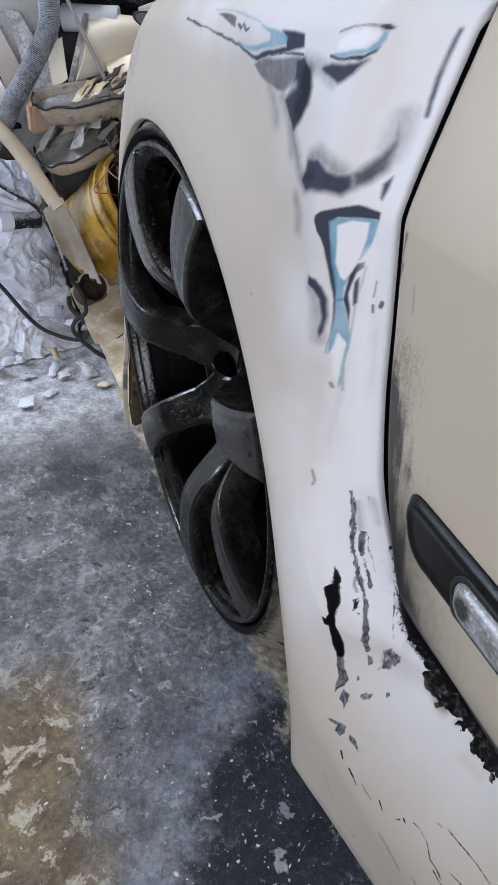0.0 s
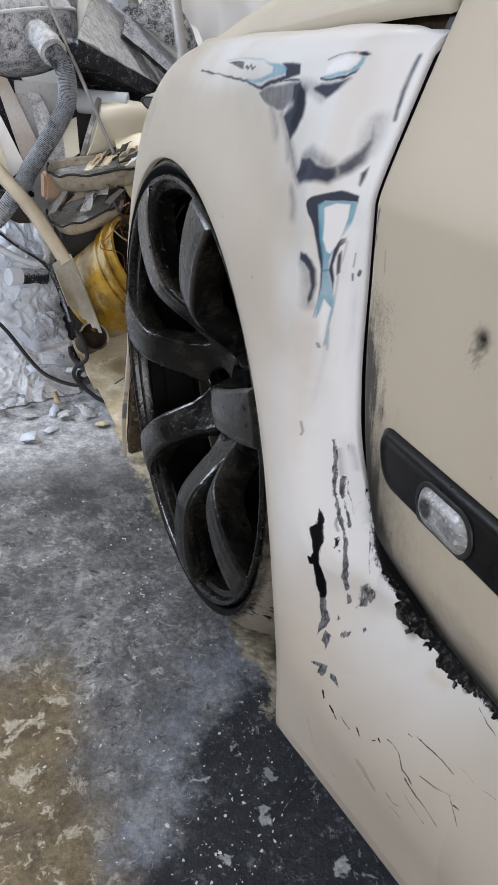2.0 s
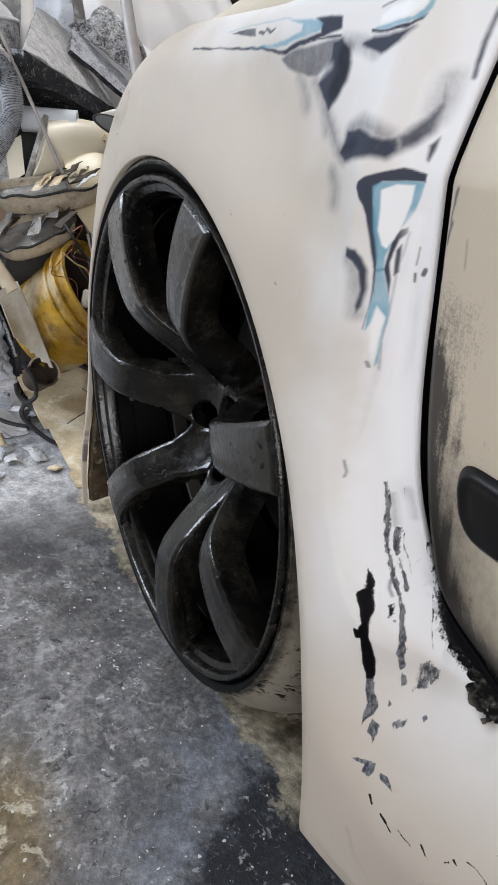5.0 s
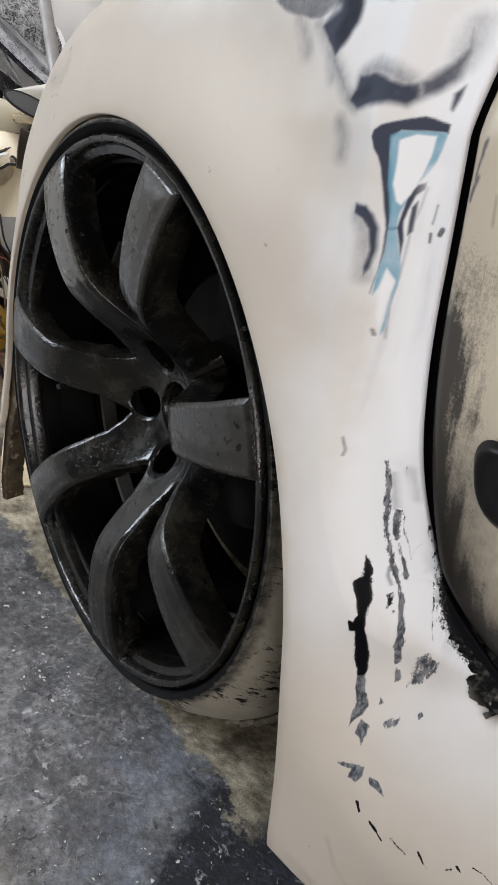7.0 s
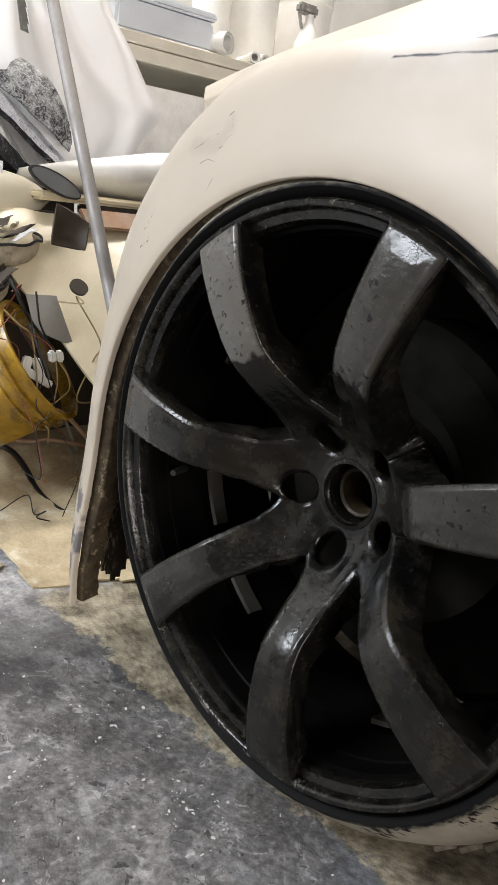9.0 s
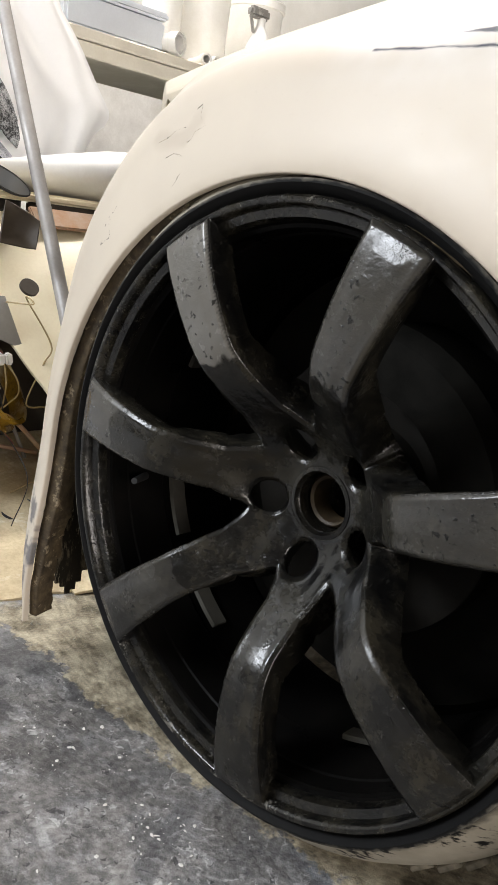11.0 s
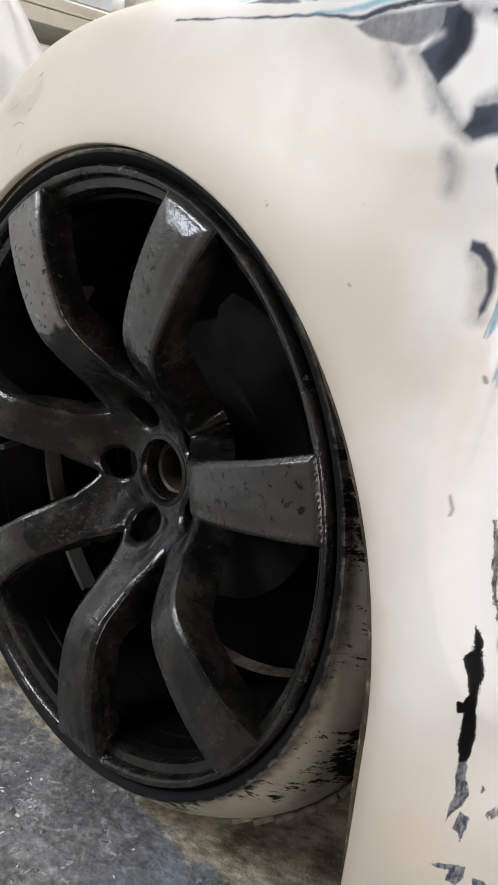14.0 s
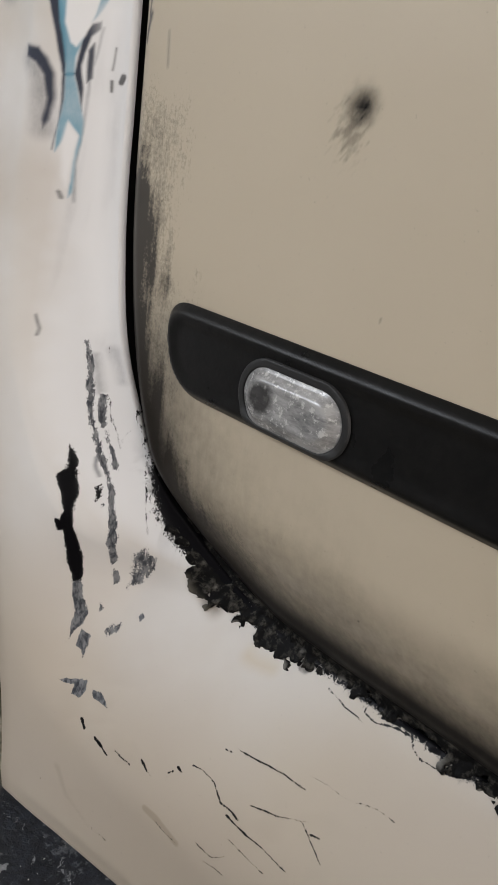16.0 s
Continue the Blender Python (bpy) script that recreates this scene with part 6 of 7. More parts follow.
def lamp_housing(m, w, d, h, seed):
    t = thing("lamp_housing", "beige headlamp housing shell with torn black gasket and paper scraps", "lamp housing", "lamp housings")
    t.matrix_world = m
    bm = bmesh.new()
    rings = []
    for f, z in ((1.03, 0.002), (1.0, 0.0), (0.985, -0.25 * h), (0.94, -0.6 * h), (0.84, -0.88 * h), (0.66, -h)):
        rings.append([bm.verts.new((*bowl_outline(2 * math.pi * i / 48, d, w, f), z)) for i in range(48)])
    for p, q in zip(rings, rings[1:]):
        for i in range(48):
            bm.faces.new((p[i], q[i], q[(i + 1) % 48], p[(i + 1) % 48]))
    bm.faces.new(list(reversed(rings[-1])))
    bmesh.ops.recalc_face_normals(bm, faces=bm.faces[:])
    bmesh.ops.solidify(bm, geom=bm.faces[:], thickness=0.003)
    part("shell", bm, M_LAMP, t)
    bed = bmesh.new()
    mid = bed.verts.new((0, 0, -0.22 * h))
    edge = [bed.verts.new((*bowl_outline(2 * math.pi * i / 40, d, w, 0.975), -0.30 * h + 0.006 * noise.noise(Vector((i * 0.7, seed, 0))))) for i in range(40)]
    for i in range(40):
        bed.faces.new((mid, edge[i], edge[(i + 1) % 40]))
    part("bed", bed, M_GREYPL, t, "dusty grey reflector bed")
    loop = [(*bowl_outline(2 * math.pi * i / 30, d, w, 1.025), 0.004 + 0.003 * math.sin(i * 1.9)) for i in range(-9, 16)]
    part("gasket", tube_bm(loop, 0.0026, 8, 3), M_SEAL, t, "torn black gasket")
    rnd = random.Random(seed)
    for k in range(9):
        x, y, a = rnd.uniform(-0.32, 0.3) * d, rnd.uniform(-0.38, 0.38) * w, rnd.uniform(0.2, 1.1)
        long, wide, rise = rnd.uniform(0.04, 0.085), rnd.uniform(0.012, 0.03), rnd.uniform(0.0, 0.02)
        u, v = Vector((-math.sin(a), math.cos(a), 0)) * long, Vector((math.cos(a), math.sin(a), 0.3)) * wide
        o = Vector((x, y, 0.004 + rnd.uniform(-0.004, 0.010))) - u / 2
        up = Vector((0, 0, rise))
        part("scrap", patch_bm(o, o + u + up, o + u + v + up, o + v, 0.0012, 8, 4, rnd.uniform(-0.004, 0.008), 0.006, 40, seed * 10 + k), rnd.choice((M_LAMP, M_IVORY, M_GREYPL, M_DUSTTOP, M_BROWN, M_CARD)), t)
    return t


lamp_housing(pose(-0.930, 0.075, 0.482, 5, 9, -4), 0.225, 0.14, 0.040, 1)
lamp_housing(pose(-0.880, 0.030, 0.405, 18, 15, 6), 0.165, 0.13, 0.034, 2)
scoop = patch_bm((-0.80, 0.158, 0.49), (-0.78, 0.212, 0.485), (-0.79, 0.222, 0.53), (-0.81, 0.170, 0.558), 0.003, 10, 10, -0.018, 0.004, 20, 3)
top("air_scoop", "small black plastic scoop resting on the bumper", "scoop", scoop, M_BROWN)
top("grey_plate", "grey plastic plate leaning on the bumper", "plate", patch_bm((-0.785, 0.126, 0.345), (-0.770, 0.195, 0.315), (-0.798, 0.170, 0.402), (-0.818, 0.122, 0.401), 0.004, 8, 8, 0.004), dirty("dark_grey_plastic", (0.30, 0.285, 0.26), (0.18, 0.165, 0.14), 0.5, scale=12))
top("orange_block", "rusty orange and grey block standing in the rubbish", "block", moved(rounded_bm(0.03, 0.052, 0.062, 0.006), pose(-1.0, -0.024, 0.434, 0, 12, 14)), M_ORANGE)
for k, (a, b, c, d, mt) in enumerate((
    ((-1.04, -0.023, 0.439), (-1.02, 0.043, 0.443), (-1.05, -0.030, 0.621), (-1.06, -0.057, 0.627), M_SPECKLE),
    ((-1.06, -0.078, 0.462), (-1.05, -0.021, 0.458), (-1.09, -0.094, 0.652), (-1.09, -0.124, 0.661), M_RUSTY),
    ((-1.05, -0.123, 0.437), (-1.04, -0.079, 0.471), (-1.07, -0.128, 0.600), (-1.07, -0.145, 0.598), M_WHITE),
    ((-1.03, -0.175, 0.435), (-1.02, -0.112, 0.440), (-1.05, -0.137, 0.557), (-1.05, -0.185, 0.558), M_CREAM),
    ((-1.015, 0.011, 0.480), (-1.01, 0.042, 0.500), (-1.03, 0.044, 0.575), (-1.03, 0.009, 0.557), M_IVORY),
    ((-1.14, -0.27, 0.26), (-1.12, 0.06, 0.30), (-1.10, 0.04, 0.64), (-1.12, -0.27, 0.66), M_CHALK),
)):
    top("leaning_sheet", "dusty white board leaning in the pile", "board", patch_bm(a, b, c, d, 0.006, 8, 10, 0.002, 0.002, 12, k), mt, "leaning panels")

# -- yellow pail on its side
pail = thing("yellow_pail", "stained yellow plastic pail lying on its side", "bucket")
pail.matrix_world = look((-0.885, 0.045, 0.200), (-0.73, 0.245, 0.37)) @ pose(0, 0, 0, -90) @ Matrix.Diagonal((1.16, 1.0, 1.16, 1))
lathe("body", [(0.0, -0.02), (0.082, -0.02), (0.086, -0.014), (0.094, 0.10), (0.099, 0.102), (0.099, 0.108), (0.095, 0.11), (0.0975, 0.125), (0.104, 0.127), (0.104, 0.134), (0.097, 0.136), (0.098, 0.15), (0.102, 0.152), (0.102, 0.158), (0.095, 0.158), (0.093, 0.1), (0.083, -0.012)], M_YELLOW, pail, 64)
lathe("inside", [(0.0, -0.008), (0.081, -0.008), (0.0925, 0.13)], M_BROWN, pail, 48, "brown-stained inside")
bracket = thing("plastic_bracket", "small white plastic bracket lying in the pail", "bracket", at=(-0.77, 0.125, 0.265))
part("bar", moved(rounded_bm(0.014, 0.07, 0.014, 0.003), pose(0, 0, 0, -30, 0, 10)), M_WHITE, bracket)
part("arm", moved(rounded_bm(0.012, 0.014, 0.045, 0.003), pose(0, 0.004, 0.012, 20)), M_WHITE, bracket)
part("foot", moved(rounded_bm(0.014, 0.016, 0.035, 0.003), pose(0.004, -0.022, 0.02, -15)), M_WHITE, bracket)


sleeve = thing("tube_and_sleeve", "beige tube pushed into a milky plastic sleeve", "tube")
part("tube", tube_bm([(-0.97, -0.165, 0.50), (-0.88, -0.110, 0.435), (-0.86, -0.085, 0.40), (-0.80, -0.030, 0.30)], 0.015, 16, 4), M_WOOD, sleeve)
part("sleeve", patch_bm((-0.765, -0.026, 0.168), (-0.750, 0.026, 0.154), (-0.795, -0.022, 0.322), (-0.795, -0.062, 0.302), 0.003, 14, 20, -0.014, 0.0015, 20, 31, lambda u, v: v < 0.35 * (1 - u) ** 1.5), M_MILKY, sleeve, "milky stained sleeve cut to a point")
bowl = thing("round_cup", "shallow brown-stained cup with a pale rim", "cup", at=(-0.775, 0.010, 0.140))
bowl.rotation_euler = (radians(-18), radians(52), 0)
ob = lathe("body", [(0.0, 0.045), (0.026, 0.045), (0.030, 0.0), (0.0325, -0.002), (0.0325, -0.005), (0.0285, -0.004), (0.025, 0.04), (0.0, 0.041)], M_BROWN, bowl, 40)
ob.rotation_euler = (radians(-90), 0, 0)
ob = lathe("rim", [(0.0300, -0.003), (0.0335, -0.004), (0.0335, -0.0065), (0.0295, -0.006)], M_LAMP, bowl, 40, "", (0, 0, 0), (60, 250))
ob.rotation_euler = (radians(-90), 0, 0)

# -- dusty boards
slab = thing("dusty_slab", "black foam slab under a thick layer of white dust", "slab")
slab_bm = patch_bm((-0.95, 0.050, 0.733), (-1.20, 0.290, 0.630), (-1.42, 0.26, 0.80), (-1.25, 0.135, 0.832), 0.004, 40, 20, 0.004, 0.004, 16, 5)
part("dust", slab_bm, M_SPECKLE, slab, "thick white dust")
part("foam", patch_bm((-0.955, 0.051, 0.688), (-1.19, 0.287, 0.592), (-1.195, 0.290, 0.627), (-0.948, 0.048, 0.731), 0.10, 40, 8, 0.0, 0.004, 30, 15), M_DUSTY, slab)
# dark strip put in for the shade under the cowl
top("shade_wedge", "long dark wedge for the shaded gap between slab and cowl", "strip", patch_bm((-1.16, 0.185, 0.745), (-1.14, 0.355, 0.615), (-1.20, 0.372, 0.655), (-1.22, 0.205, 0.790), 0.012, 20, 6, 0.004, 0.003, 20, 16), M_DUSTY)
FAN = [(200, 797), (222, 806), (246, 806), (262, 828), (282, 842), (312, 828), (342, 800), (364, 762), (377, 722), (379, 690), (370, 668), (340, 693), (296, 716), (258, 748), (222, 776)]
fan_bm = patch_bm((-1.20, 0.19, 0.66), (-1.17, 0.385, 0.66), (-1.24, 0.385, 0.85), (-1.26, 0.19, 0.85), 0.006, 120, 120, 0.030, 0.004, 14, 6, lambda u, v: float(area_d(np.array([0.19 + 0.195 * u]), np.array([0.66 + 0.19 * v]), FAN)[0]) > 0)
top("speckled_cowl", "white fan-shaped plastic cowl speckled with black overspray", "cowl", fan_bm, M_COWL)
top("clear_cover", "clear plastic cover leaning behind the cowl", "cover", patch_bm((-1.22, 0.33, 0.62), (-1.22, 0.44, 0.63), (-1.27, 0.40, 0.76), (-1.29, 0.26, 0.85), 0.003, 10, 10, 0.03, 0.004, 8, 7), M_SHEET)
top("pale_drum", "pale blue-white plastic drum end", "drum", tube_bm([(-1.08, 0.058, 0.605), (-1.06, 0.11, 0.602), (-1.04, 0.165, 0.598)], 0.026, 20, 3), M_BLUEBOX)
top("white_arch", "white plastic strap standing in the pile", "trim piece", tube_bm([(-1.16, 0.085, 0.72), (-1.18, 0.100, 0.80), (-1.21, 0.112, 0.90), (-1.22, 0.128, 0.985), (-1.24, 0.135, 1.08)], 0.014, 10, 6), M_WHITE)
top("blue_film", "crumpled pale blue film behind the dusty slab", "film", patch_bm((-1.33, 0.14, 0.76), (-1.33, 0.235, 0.76), (-1.35, 0.235, 0.93), (-1.35, 0.13, 0.95), 0.001, 16, 16, 0.01, 0.02, 11, 8), M_BLUE)

# -- dust extractor and its hose
extractor = thing("dust_extractor", "dust-coated grey extractor with a ribbed black hose", "vacuum cleaner", at=(-1.12, -0.12, 0.0))
drum_bm = bmesh.new()
bmesh.ops.create_uvsphere(drum_bm, u_segments=40, v_segments=24, radius=1)
for v in drum_bm.verts:
    v.co.z = math.copysign(abs(v.co.z) ** 0.75, v.co.z)
part("drum", moved(drum_bm, pose(-0.03, 0.03, 0.755) @ Matrix.Diagonal((0.14, 0.165, 0.105, 1))), M_DRUM, extractor, "round dust-coated drum")
part("seam", moved(tube_bm([(0.142 * math.cos(a), 0.167 * math.sin(a), 0) for a in (2 * math.pi * k / 20 for k in range(21))], 0.004, 8, 3), pose(-0.03, 0.03, 0.765, 8, -6, 0)), M_DUSTTOP, extractor)
part("head", moved(rounded_bm(0.20, 0.22, 0.10, 0.045, 4), pose(-0.02, 0.05, 0.865, 0, 10, 0)), M_WHITE, extractor, "white rounded head")
part("neck", moved(rounded_bm(0.16, 0.16, 0.30, 0.02, 2), pose(-0.06, -0.02, 0.52)), M_DUSTY, extractor, "dark neck under the drum")
part("trolley", moved(rounded_bm(0.24, 0.24, 0.40, 0.01, 2), pose(-0.08, -0.08, 0.20)), M_BROWN, extractor)
part("socket", tube_bm([(0.04, 0.07, 0.755), (0.12, 0.10, 0.735), (0.19, 0.115, 0.705)], 0.028, 20, 4, ribs=2, depth=0.003), M_SPECKLE, extractor, "dusty hose socket")
part("hose", tube_bm([(0.185, 0.113, 0.71), (0.205, 0.133, 0.672), (0.20, 0.132, 0.61), (0.20, 0.096, 0.55), (0.20, 0.046, 0.485), (0.20, 0.015, 0.44), (0.18, -0.06, 0.36), (0.12, -0.2, 0.3)], 0.0205, 16, 12, ribs=4, depth=0.0022), M_HOSE, extractor, "ribbed dusty black hose")

# -- on the floor
top("cardboard_sheet", "stained beige cardboard sheet lying crumpled on the floor", "cardboard", patch_bm((-0.50, 0.0, 0.003), (-0.36, 0.42, 0.003), (-0.92, 0.50, 0.13), (-0.97, -0.05, 0.10), 0.004, 60, 60, -0.012, 0.010, 9, 9, lambda u, v: min(u, v) < 0.05 + 0.05 * noise.noise(Vector((u * 7, v * 7, 1)))), M_CARD)
bag_bm = patch_bm((-0.88, -0.28, 0.006), (-0.93, -0.04, 0.012), (-1.04, -0.04, 0.34), (-1.06, -0.28, 0.36), 0.001, 120, 120, 0.045, 0.020, 12, 11)
top("crumpled_bag", "crumpled pale blue plastic bag slumped on the floor", "bag", crumpled(bag_bm, 0.010, 12, 1), M_BLUE)
bag2 = patch_bm((-0.74, -0.24, 0.003), (-0.80, -0.03, 0.004), (-0.98, -0.03, 0.10), (-0.95, -0.26, 0.10), 0.001, 110, 110, 0.012, 0.010, 11, 12)
top("dusty_film", "dusty white film crumpled on the floor", "film", crumpled(bag2, 0.0055, 16, 2), M_DUSTTOP)
top("foil_scrap", "crumpled grimy silver foil lying on the film", "foil", crumpled(patch_bm((-0.84, -0.125, 0.120), (-0.86, -0.045, 0.118), (-0.87, -0.050, 0.185), (-0.86, -0.115, 0.180), 0.001, 50, 50, 0.02, 0.004, 20, 21, lambda u, v: (u - 0.5) ** 2 + (v - 0.5) ** 2 > 0.2 + 0.1 * noise.noise(Vector((u * 6, v * 6, 2)))), 0.005, 30, 3), M_FOIL)
rnd = random.Random(23)
for k in range(16):
    x, y, a = rnd.uniform(-0.86, -0.60), rnd.uniform(-0.24, 0.0), rnd.uniform(0, 6.3)
    long, wide = rnd.uniform(0.02, 0.06), rnd.uniform(0.012, 0.03)
    z = 0.006 + max(0.0, -0.74 - x) * 0.42 + 0.010
    u, v = Vector((math.cos(a), math.sin(a), 0.12)) * long, Vector((-math.sin(a), math.cos(a), 0.1)) * wide
    o = Vector((x, y, z if x < -0.70 else 0.004))
    top("paper_scrap", "torn scrap of masking paper lying on the floor", "paper", crumpled(patch_bm(o, o + u, o + u + v, o + v, 0.0006, 10, 8, 0.004, 0.003, 30, 60 + k), 0.002, 60, k), rnd.choice((M_DUSTTOP, M_BLUE, M_CHALK, M_CARD, M_FOIL)), "paper scraps")
lampcyl = thing("dusty_canister", "dusty dark canister with a round white cap lying on the bag", "canister", at=(-0.93, -0.139, 0.247))
part("body", tube_bm([(-0.006, 0.012, -0.001), (-0.02, 0.04, -0.006), (-0.03, 0.075, -0.012)], 0.0185, 22, 4), M_DUSTY, lampcyl)
part("cap", tube_bm([(0.006, -0.012, 0.002), (0.002, -0.004, 0.001), (-0.007, 0.014, -0.001)], 0.0200, 24, 3), M_BLUEBOX, lampcyl, "round white cap")
for name, label, r, mt, pts in (
    ("grey_hose", "pale grey hose bent down into the rubbish", 0.0085, M_CHALK, [(-0.97, -0.135, 0.46), (-0.95, -0.100, 0.402), (-0.94, -0.067, 0.348), (-0.94, -0.057, 0.289), (-0.95, -0.078, 0.265), (-0.97, -0.12, 0.25)]),
    ("striped_cord", "dusty cord running over the bag", 0.0045, M_DUSTY, [(-0.95, -0.22, 0.39), (-0.93, -0.166, 0.355), (-0.92, -0.121, 0.317), (-0.92, -0.069, 0.275), (-0.91, -0.045, 0.221), (-0.86, -0.03, 0.15)]),
    ("pale_tube", "pale blue tube lying across the bag", 0.0075, M_BLUEBOX, [(-1.0, -0.23, 0.345), (-0.96, -0.169, 0.312), (-0.95, -0.117, 0.280), (-0.95, -0.061, 0.261)]),
):
    top(name, label, "hose", tube_bm(pts, r, 12, 8), mt)
top("black_cable", "black cable looping over the floor", "cable", tube_bm([(-0.90, -0.24, 0.20), (-0.83, -0.180, 0.165), (-0.79, -0.120, 0.078), (-0.78, -0.079, 0.045), (-0.76, -0.035, 0.035), (-0.74, -0.030, 0.06)], 0.0042, 8, 8), M_CABLE, "cables on the floor")
top("black_cable", "black cable looping over the floor", "cable", tube_bm([(-0.90, 0.09, 0.115), (-0.875, 0.127, 0.100), (-0.825, 0.135, 0.080), (-0.778, 0.134, 0.058), (-0.735, 0.140, 0.044), (-0.68, 0.16, 0.034), (-0.58, 0.25, 0.016)], 0.0055, 8, 8), M_CABLE, "cables on the floor")
top("black_cable", "black cable looping over the floor", "cable", tube_bm([(-0.86, -0.035, 0.09), (-0.833, -0.034, 0.075), (-0.788, -0.012, 0.062), (-0.735, 0.028, 0.040), (-0.682, 0.057, 0.026), (-0.636, 0.092, 0.016), (-0.600, 0.13, 0.012), (-0.52, 0.2, 0.008)], 0.0055, 8, 8), M_CABLE, "cables on the floor")
top("black_cable", "black cable looping over the floor", "cable", tube_bm([(-0.76, -0.030, 0.165), (-0.742, -0.016, 0.140), (-0.740, -0.014, 0.103), (-0.740, -0.040, 0.084), (-0.735, -0.041, 0.060), (-0.70, 0.000, 0.022), (-0.66, 0.045, 0.014), (-0.60, 0.10, 0.010)], 0.0045, 8, 8), M_CABLE, "cables on the floor")
rnd = random.Random(5)
for k in (0, 1, 2, 4, 5, 14, 16, 18):
    x, y, z = (-0.80 + rnd.uniform(-0.04, 0.07), 0.10 + rnd.uniform(-0.03, 0.09), 0.38 + rnd.uniform(-0.04, 0.03)) if k < 14 else (rnd.uniform(-0.84, -0.64), rnd.uniform(0.02, 0.20), rnd.uniform(0.02, 0.06))
    pts = []
    for q in range(7):
        pts.append((x, y, max(z, 0.008)))
        x, y = x + rnd.uniform(-0.035, 0.045), y + rnd.uniform(-0.035, 0.05)
        z += rnd.uniform(-0.085, 0.01) if k < 14 else rnd.uniform(-0.03, 0.03)
    top("loose_wire", "thin loose wire tangled by the pail", "wire", tube_bm(pts, rnd.choice((0.0009, 0.0011, 0.0015)), 6, 8), (M_WIRE, M_RED, M_CABLE, M_WIRE, M_CABLE, M_RED)[k % 6], "loose wires")


def hung_wire(text, material, radius, x, yz):
    """A wire hanging in front of the bumper, given by its places (y, z) in millimetres."""
    top("loose_wire", text, "wire", tube_bm([(x + 0.006 * math.sin(1.7 * q), y / 1000, z / 1000) for q, (y, z) in enumerate(yz)], radius, 6, 8), material, "loose wires")


hung_wire("thin yellowed wire hanging down past the bumper", M_WIRE, 0.0016, -0.755, [(58, 382), (83, 358), (105, 343), (115, 314), (117, 274), (119, 235), (127, 196), (145, 172), (142, 150)])
hung_wire("thin yellowed wire hanging from a connector", M_WIRE, 0.0014, -0.752, [(151, 296), (153, 265), (154, 235), (147, 186), (142, 172)])
hung_wire("thin yellowed wire looped below a connector", M_WIRE, 0.0015, -0.748, [(156, 294), (171, 270), (178, 245), (166, 230), (142, 221), (117, 235)])
hung_wire("thin red wire leading to a connector", M_RED, 0.0013, -0.750, [(100, 343), (120, 335), (143, 318), (151, 308)])
hung_wire("thin black wire hanging over the bumper", M_CABLE, 0.0018, -0.765, [(117, 412), (119, 382), (127, 358), (145, 324), (151, 306)])
hung_wire("bundle of black taped wire", M_CABLE, 0.0030, -0.765, [(70, 430), (84, 405), (103, 372), (127, 343), (148, 314)])
hung_wire("thin black wire hanging by the pail", M_CABLE, 0.0015, -0.760, [(58, 294), (78, 265), (107, 235), (137, 221), (160, 232)])
top("orange_cable", "dirty orange cable lying on the cardboard", "cable", tube_bm([(-0.96, 0.08, 0.115), (-0.885, 0.165, 0.112), (-0.880, 0.205, 0.114), (-0.84, 0.27, 0.105)], 0.0042, 8, 8), M_ORANGE, "cables on the floor")
top("orange_cable", "dirty orange cable lying on the cardboard", "cable", tube_bm([(-0.93, 0.09, 0.12), (-0.86, 0.12, 0.155), (-0.82, 0.15, 0.185), (-0.80, 0.19, 0.19), (-0.80, 0.26, 0.12)], 0.0042, 8, 8), M_ORANGE, "cables on the floor")
plug = thing("wire_connector", "small white wire connector hanging on the wires", "connector", at=(-0.752, 0.151, 0.304))
for dy in (-0.007, 0.007):
    part("block", moved(rounded_bm(0.014, 0.012, 0.02, 0.003), pose(0, dy, 0, 10)), M_WHITE, plug)

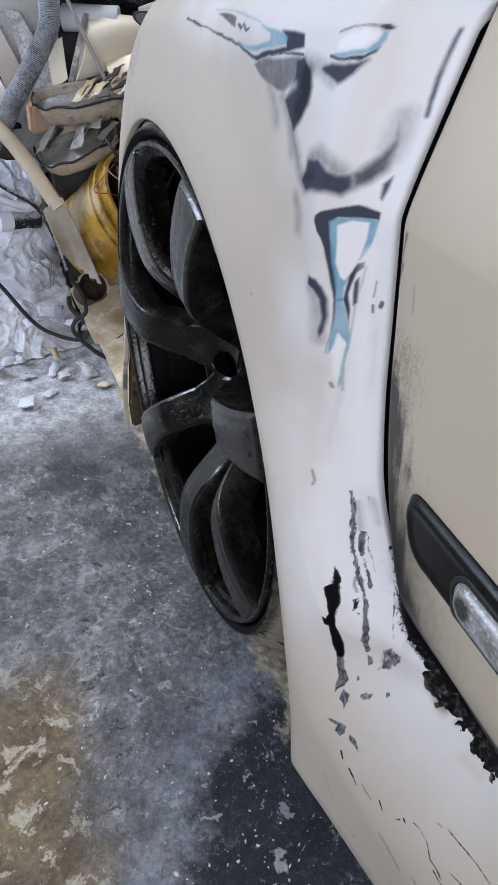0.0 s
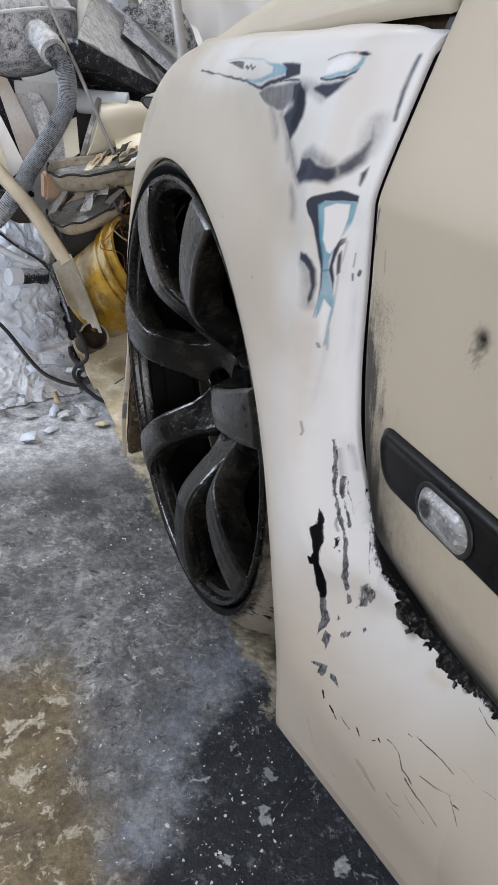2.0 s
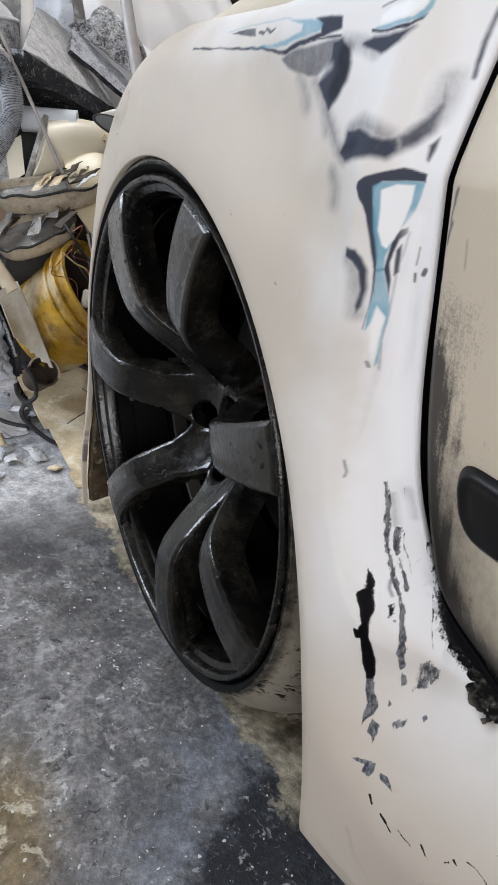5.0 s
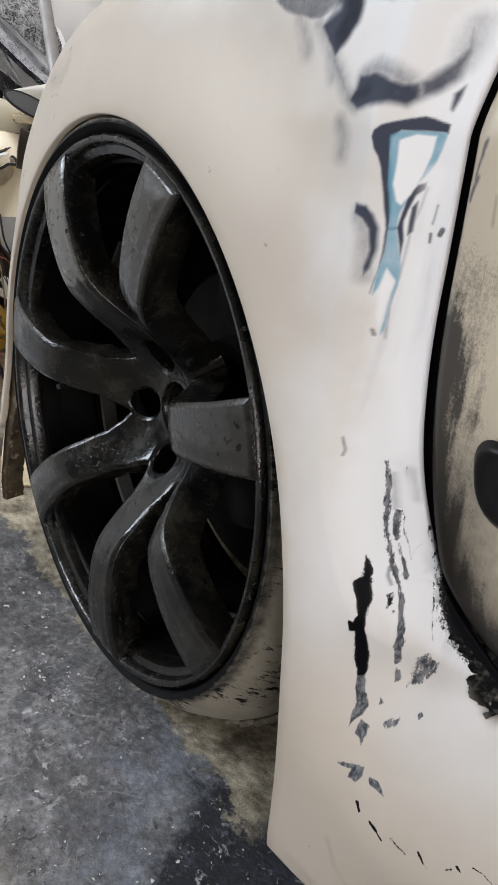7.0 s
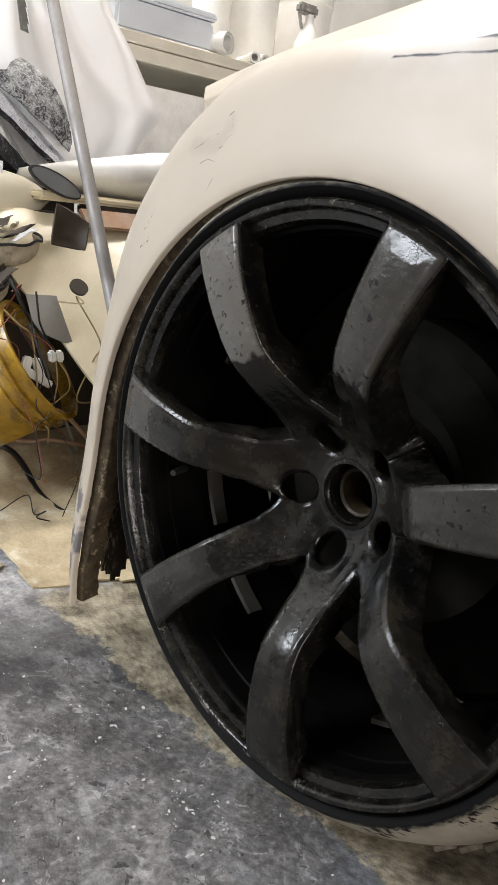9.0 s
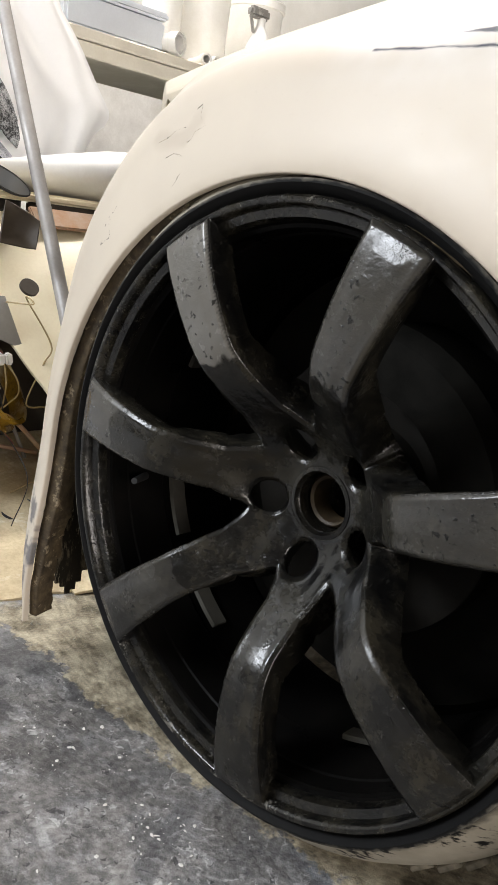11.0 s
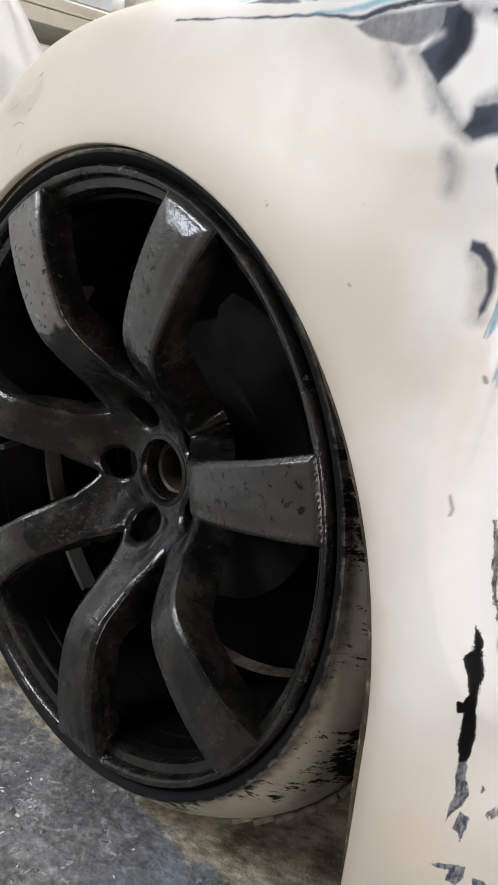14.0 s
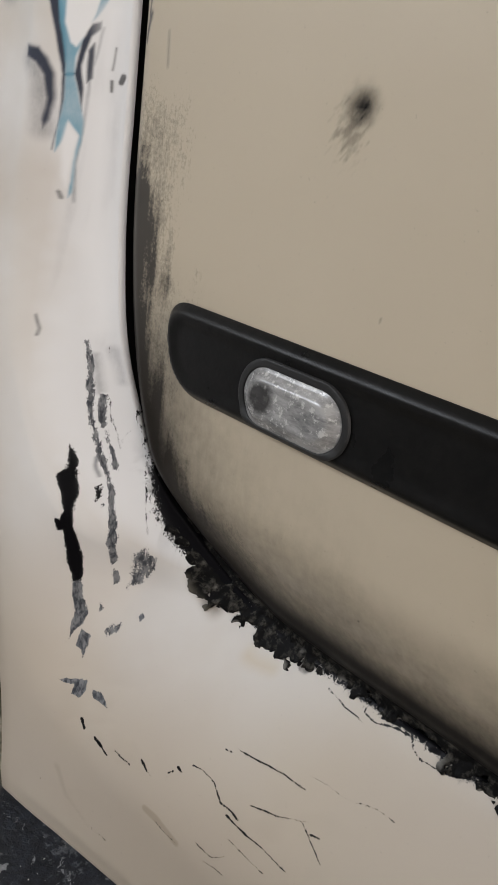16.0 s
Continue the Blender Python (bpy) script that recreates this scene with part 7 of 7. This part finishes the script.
# black crates added to hold the pile up from behind and darken its gaps
for k, (x, y, z, sx, sy, sz) in enumerate(((-1.28, 0.10, 0.29, 0.22, 0.34, 0.58), (-1.26, 0.46, 0.26, 0.2, 0.3, 0.52), (-1.05, 0.06, 0.19, 0.2, 0.16, 0.38), (-1.30, 0.14, 0.62, 0.14, 0.16, 0.16))):
    top("filler_crate", "black filler crate added to prop the pile and darken its gaps", "crate", moved(rounded_bm(sx, sy, sz, 0.01), pose(x, y, z)), M_BLACK, "buried crates")


# white crumbs of filler strewn over the floor
def crumbs_bm():
    rnd = random.Random(17)
    bm = bmesh.new()
    spots = [(0.39, -0.02, 0.03), (0.42, -0.06, 0.03), (0.30, -0.02, 0.05), (-0.02, -0.045, 0.02), (-0.17, -0.03, 0.05), (-0.16, -0.13, 0.06), (0.2, -0.18, 0.08), (0.1, -0.05, 0.12), (-0.3, -0.1, 0.15), (0.35, -0.1, 0.12), (-0.55, -0.12, 0.12)]
    for k in range(420):
        cx, cy, spread = rnd.choice(spots)
        x, y = rnd.gauss(cx, spread), rnd.gauss(cy, spread)
        if y > 0.03 + 0.05 * x or x > 0.6:
            continue
        r = rnd.choice((0.0006, 0.0008, 0.0011, 0.0019)) * rnd.uniform(0.7, 1.4)
        h = r * rnd.uniform(0.4, 0.8)
        n = rnd.randint(5, 7)
        a0, squash = rnd.uniform(0, 6.3), rnd.uniform(0.25, 0.8)
        ring = []
        for i in range(n):
            a = 2 * math.pi * i / n
            q = r * rnd.uniform(0.5, 1.4)
            u, v = q * math.cos(a), q * squash * math.sin(a)
            ring.append((x + u * math.cos(a0) - v * math.sin(a0), y + u * math.sin(a0) + v * math.cos(a0)))
        low = [bm.verts.new((px, py, 0.0)) for px, py in ring]
        high = [bm.verts.new((x + 0.75 * (px - x), y + 0.75 * (py - y), h)) for px, py in ring]
        for i in range(n):
            m = (i + 1) % n
            bm.faces.new((low[i], low[m], high[m], high[i]))
        bm.faces.new(high)
    return bm


tagged(part("filler_crumbs", crumbs_bm(), dirty("filler_crumb", (0.70, 0.69, 0.66), (0.4, 0.39, 0.36), 0.9), None, "", False), "white crumbs of filler strewn over the concrete floor", "crumbs", "", "stuff")
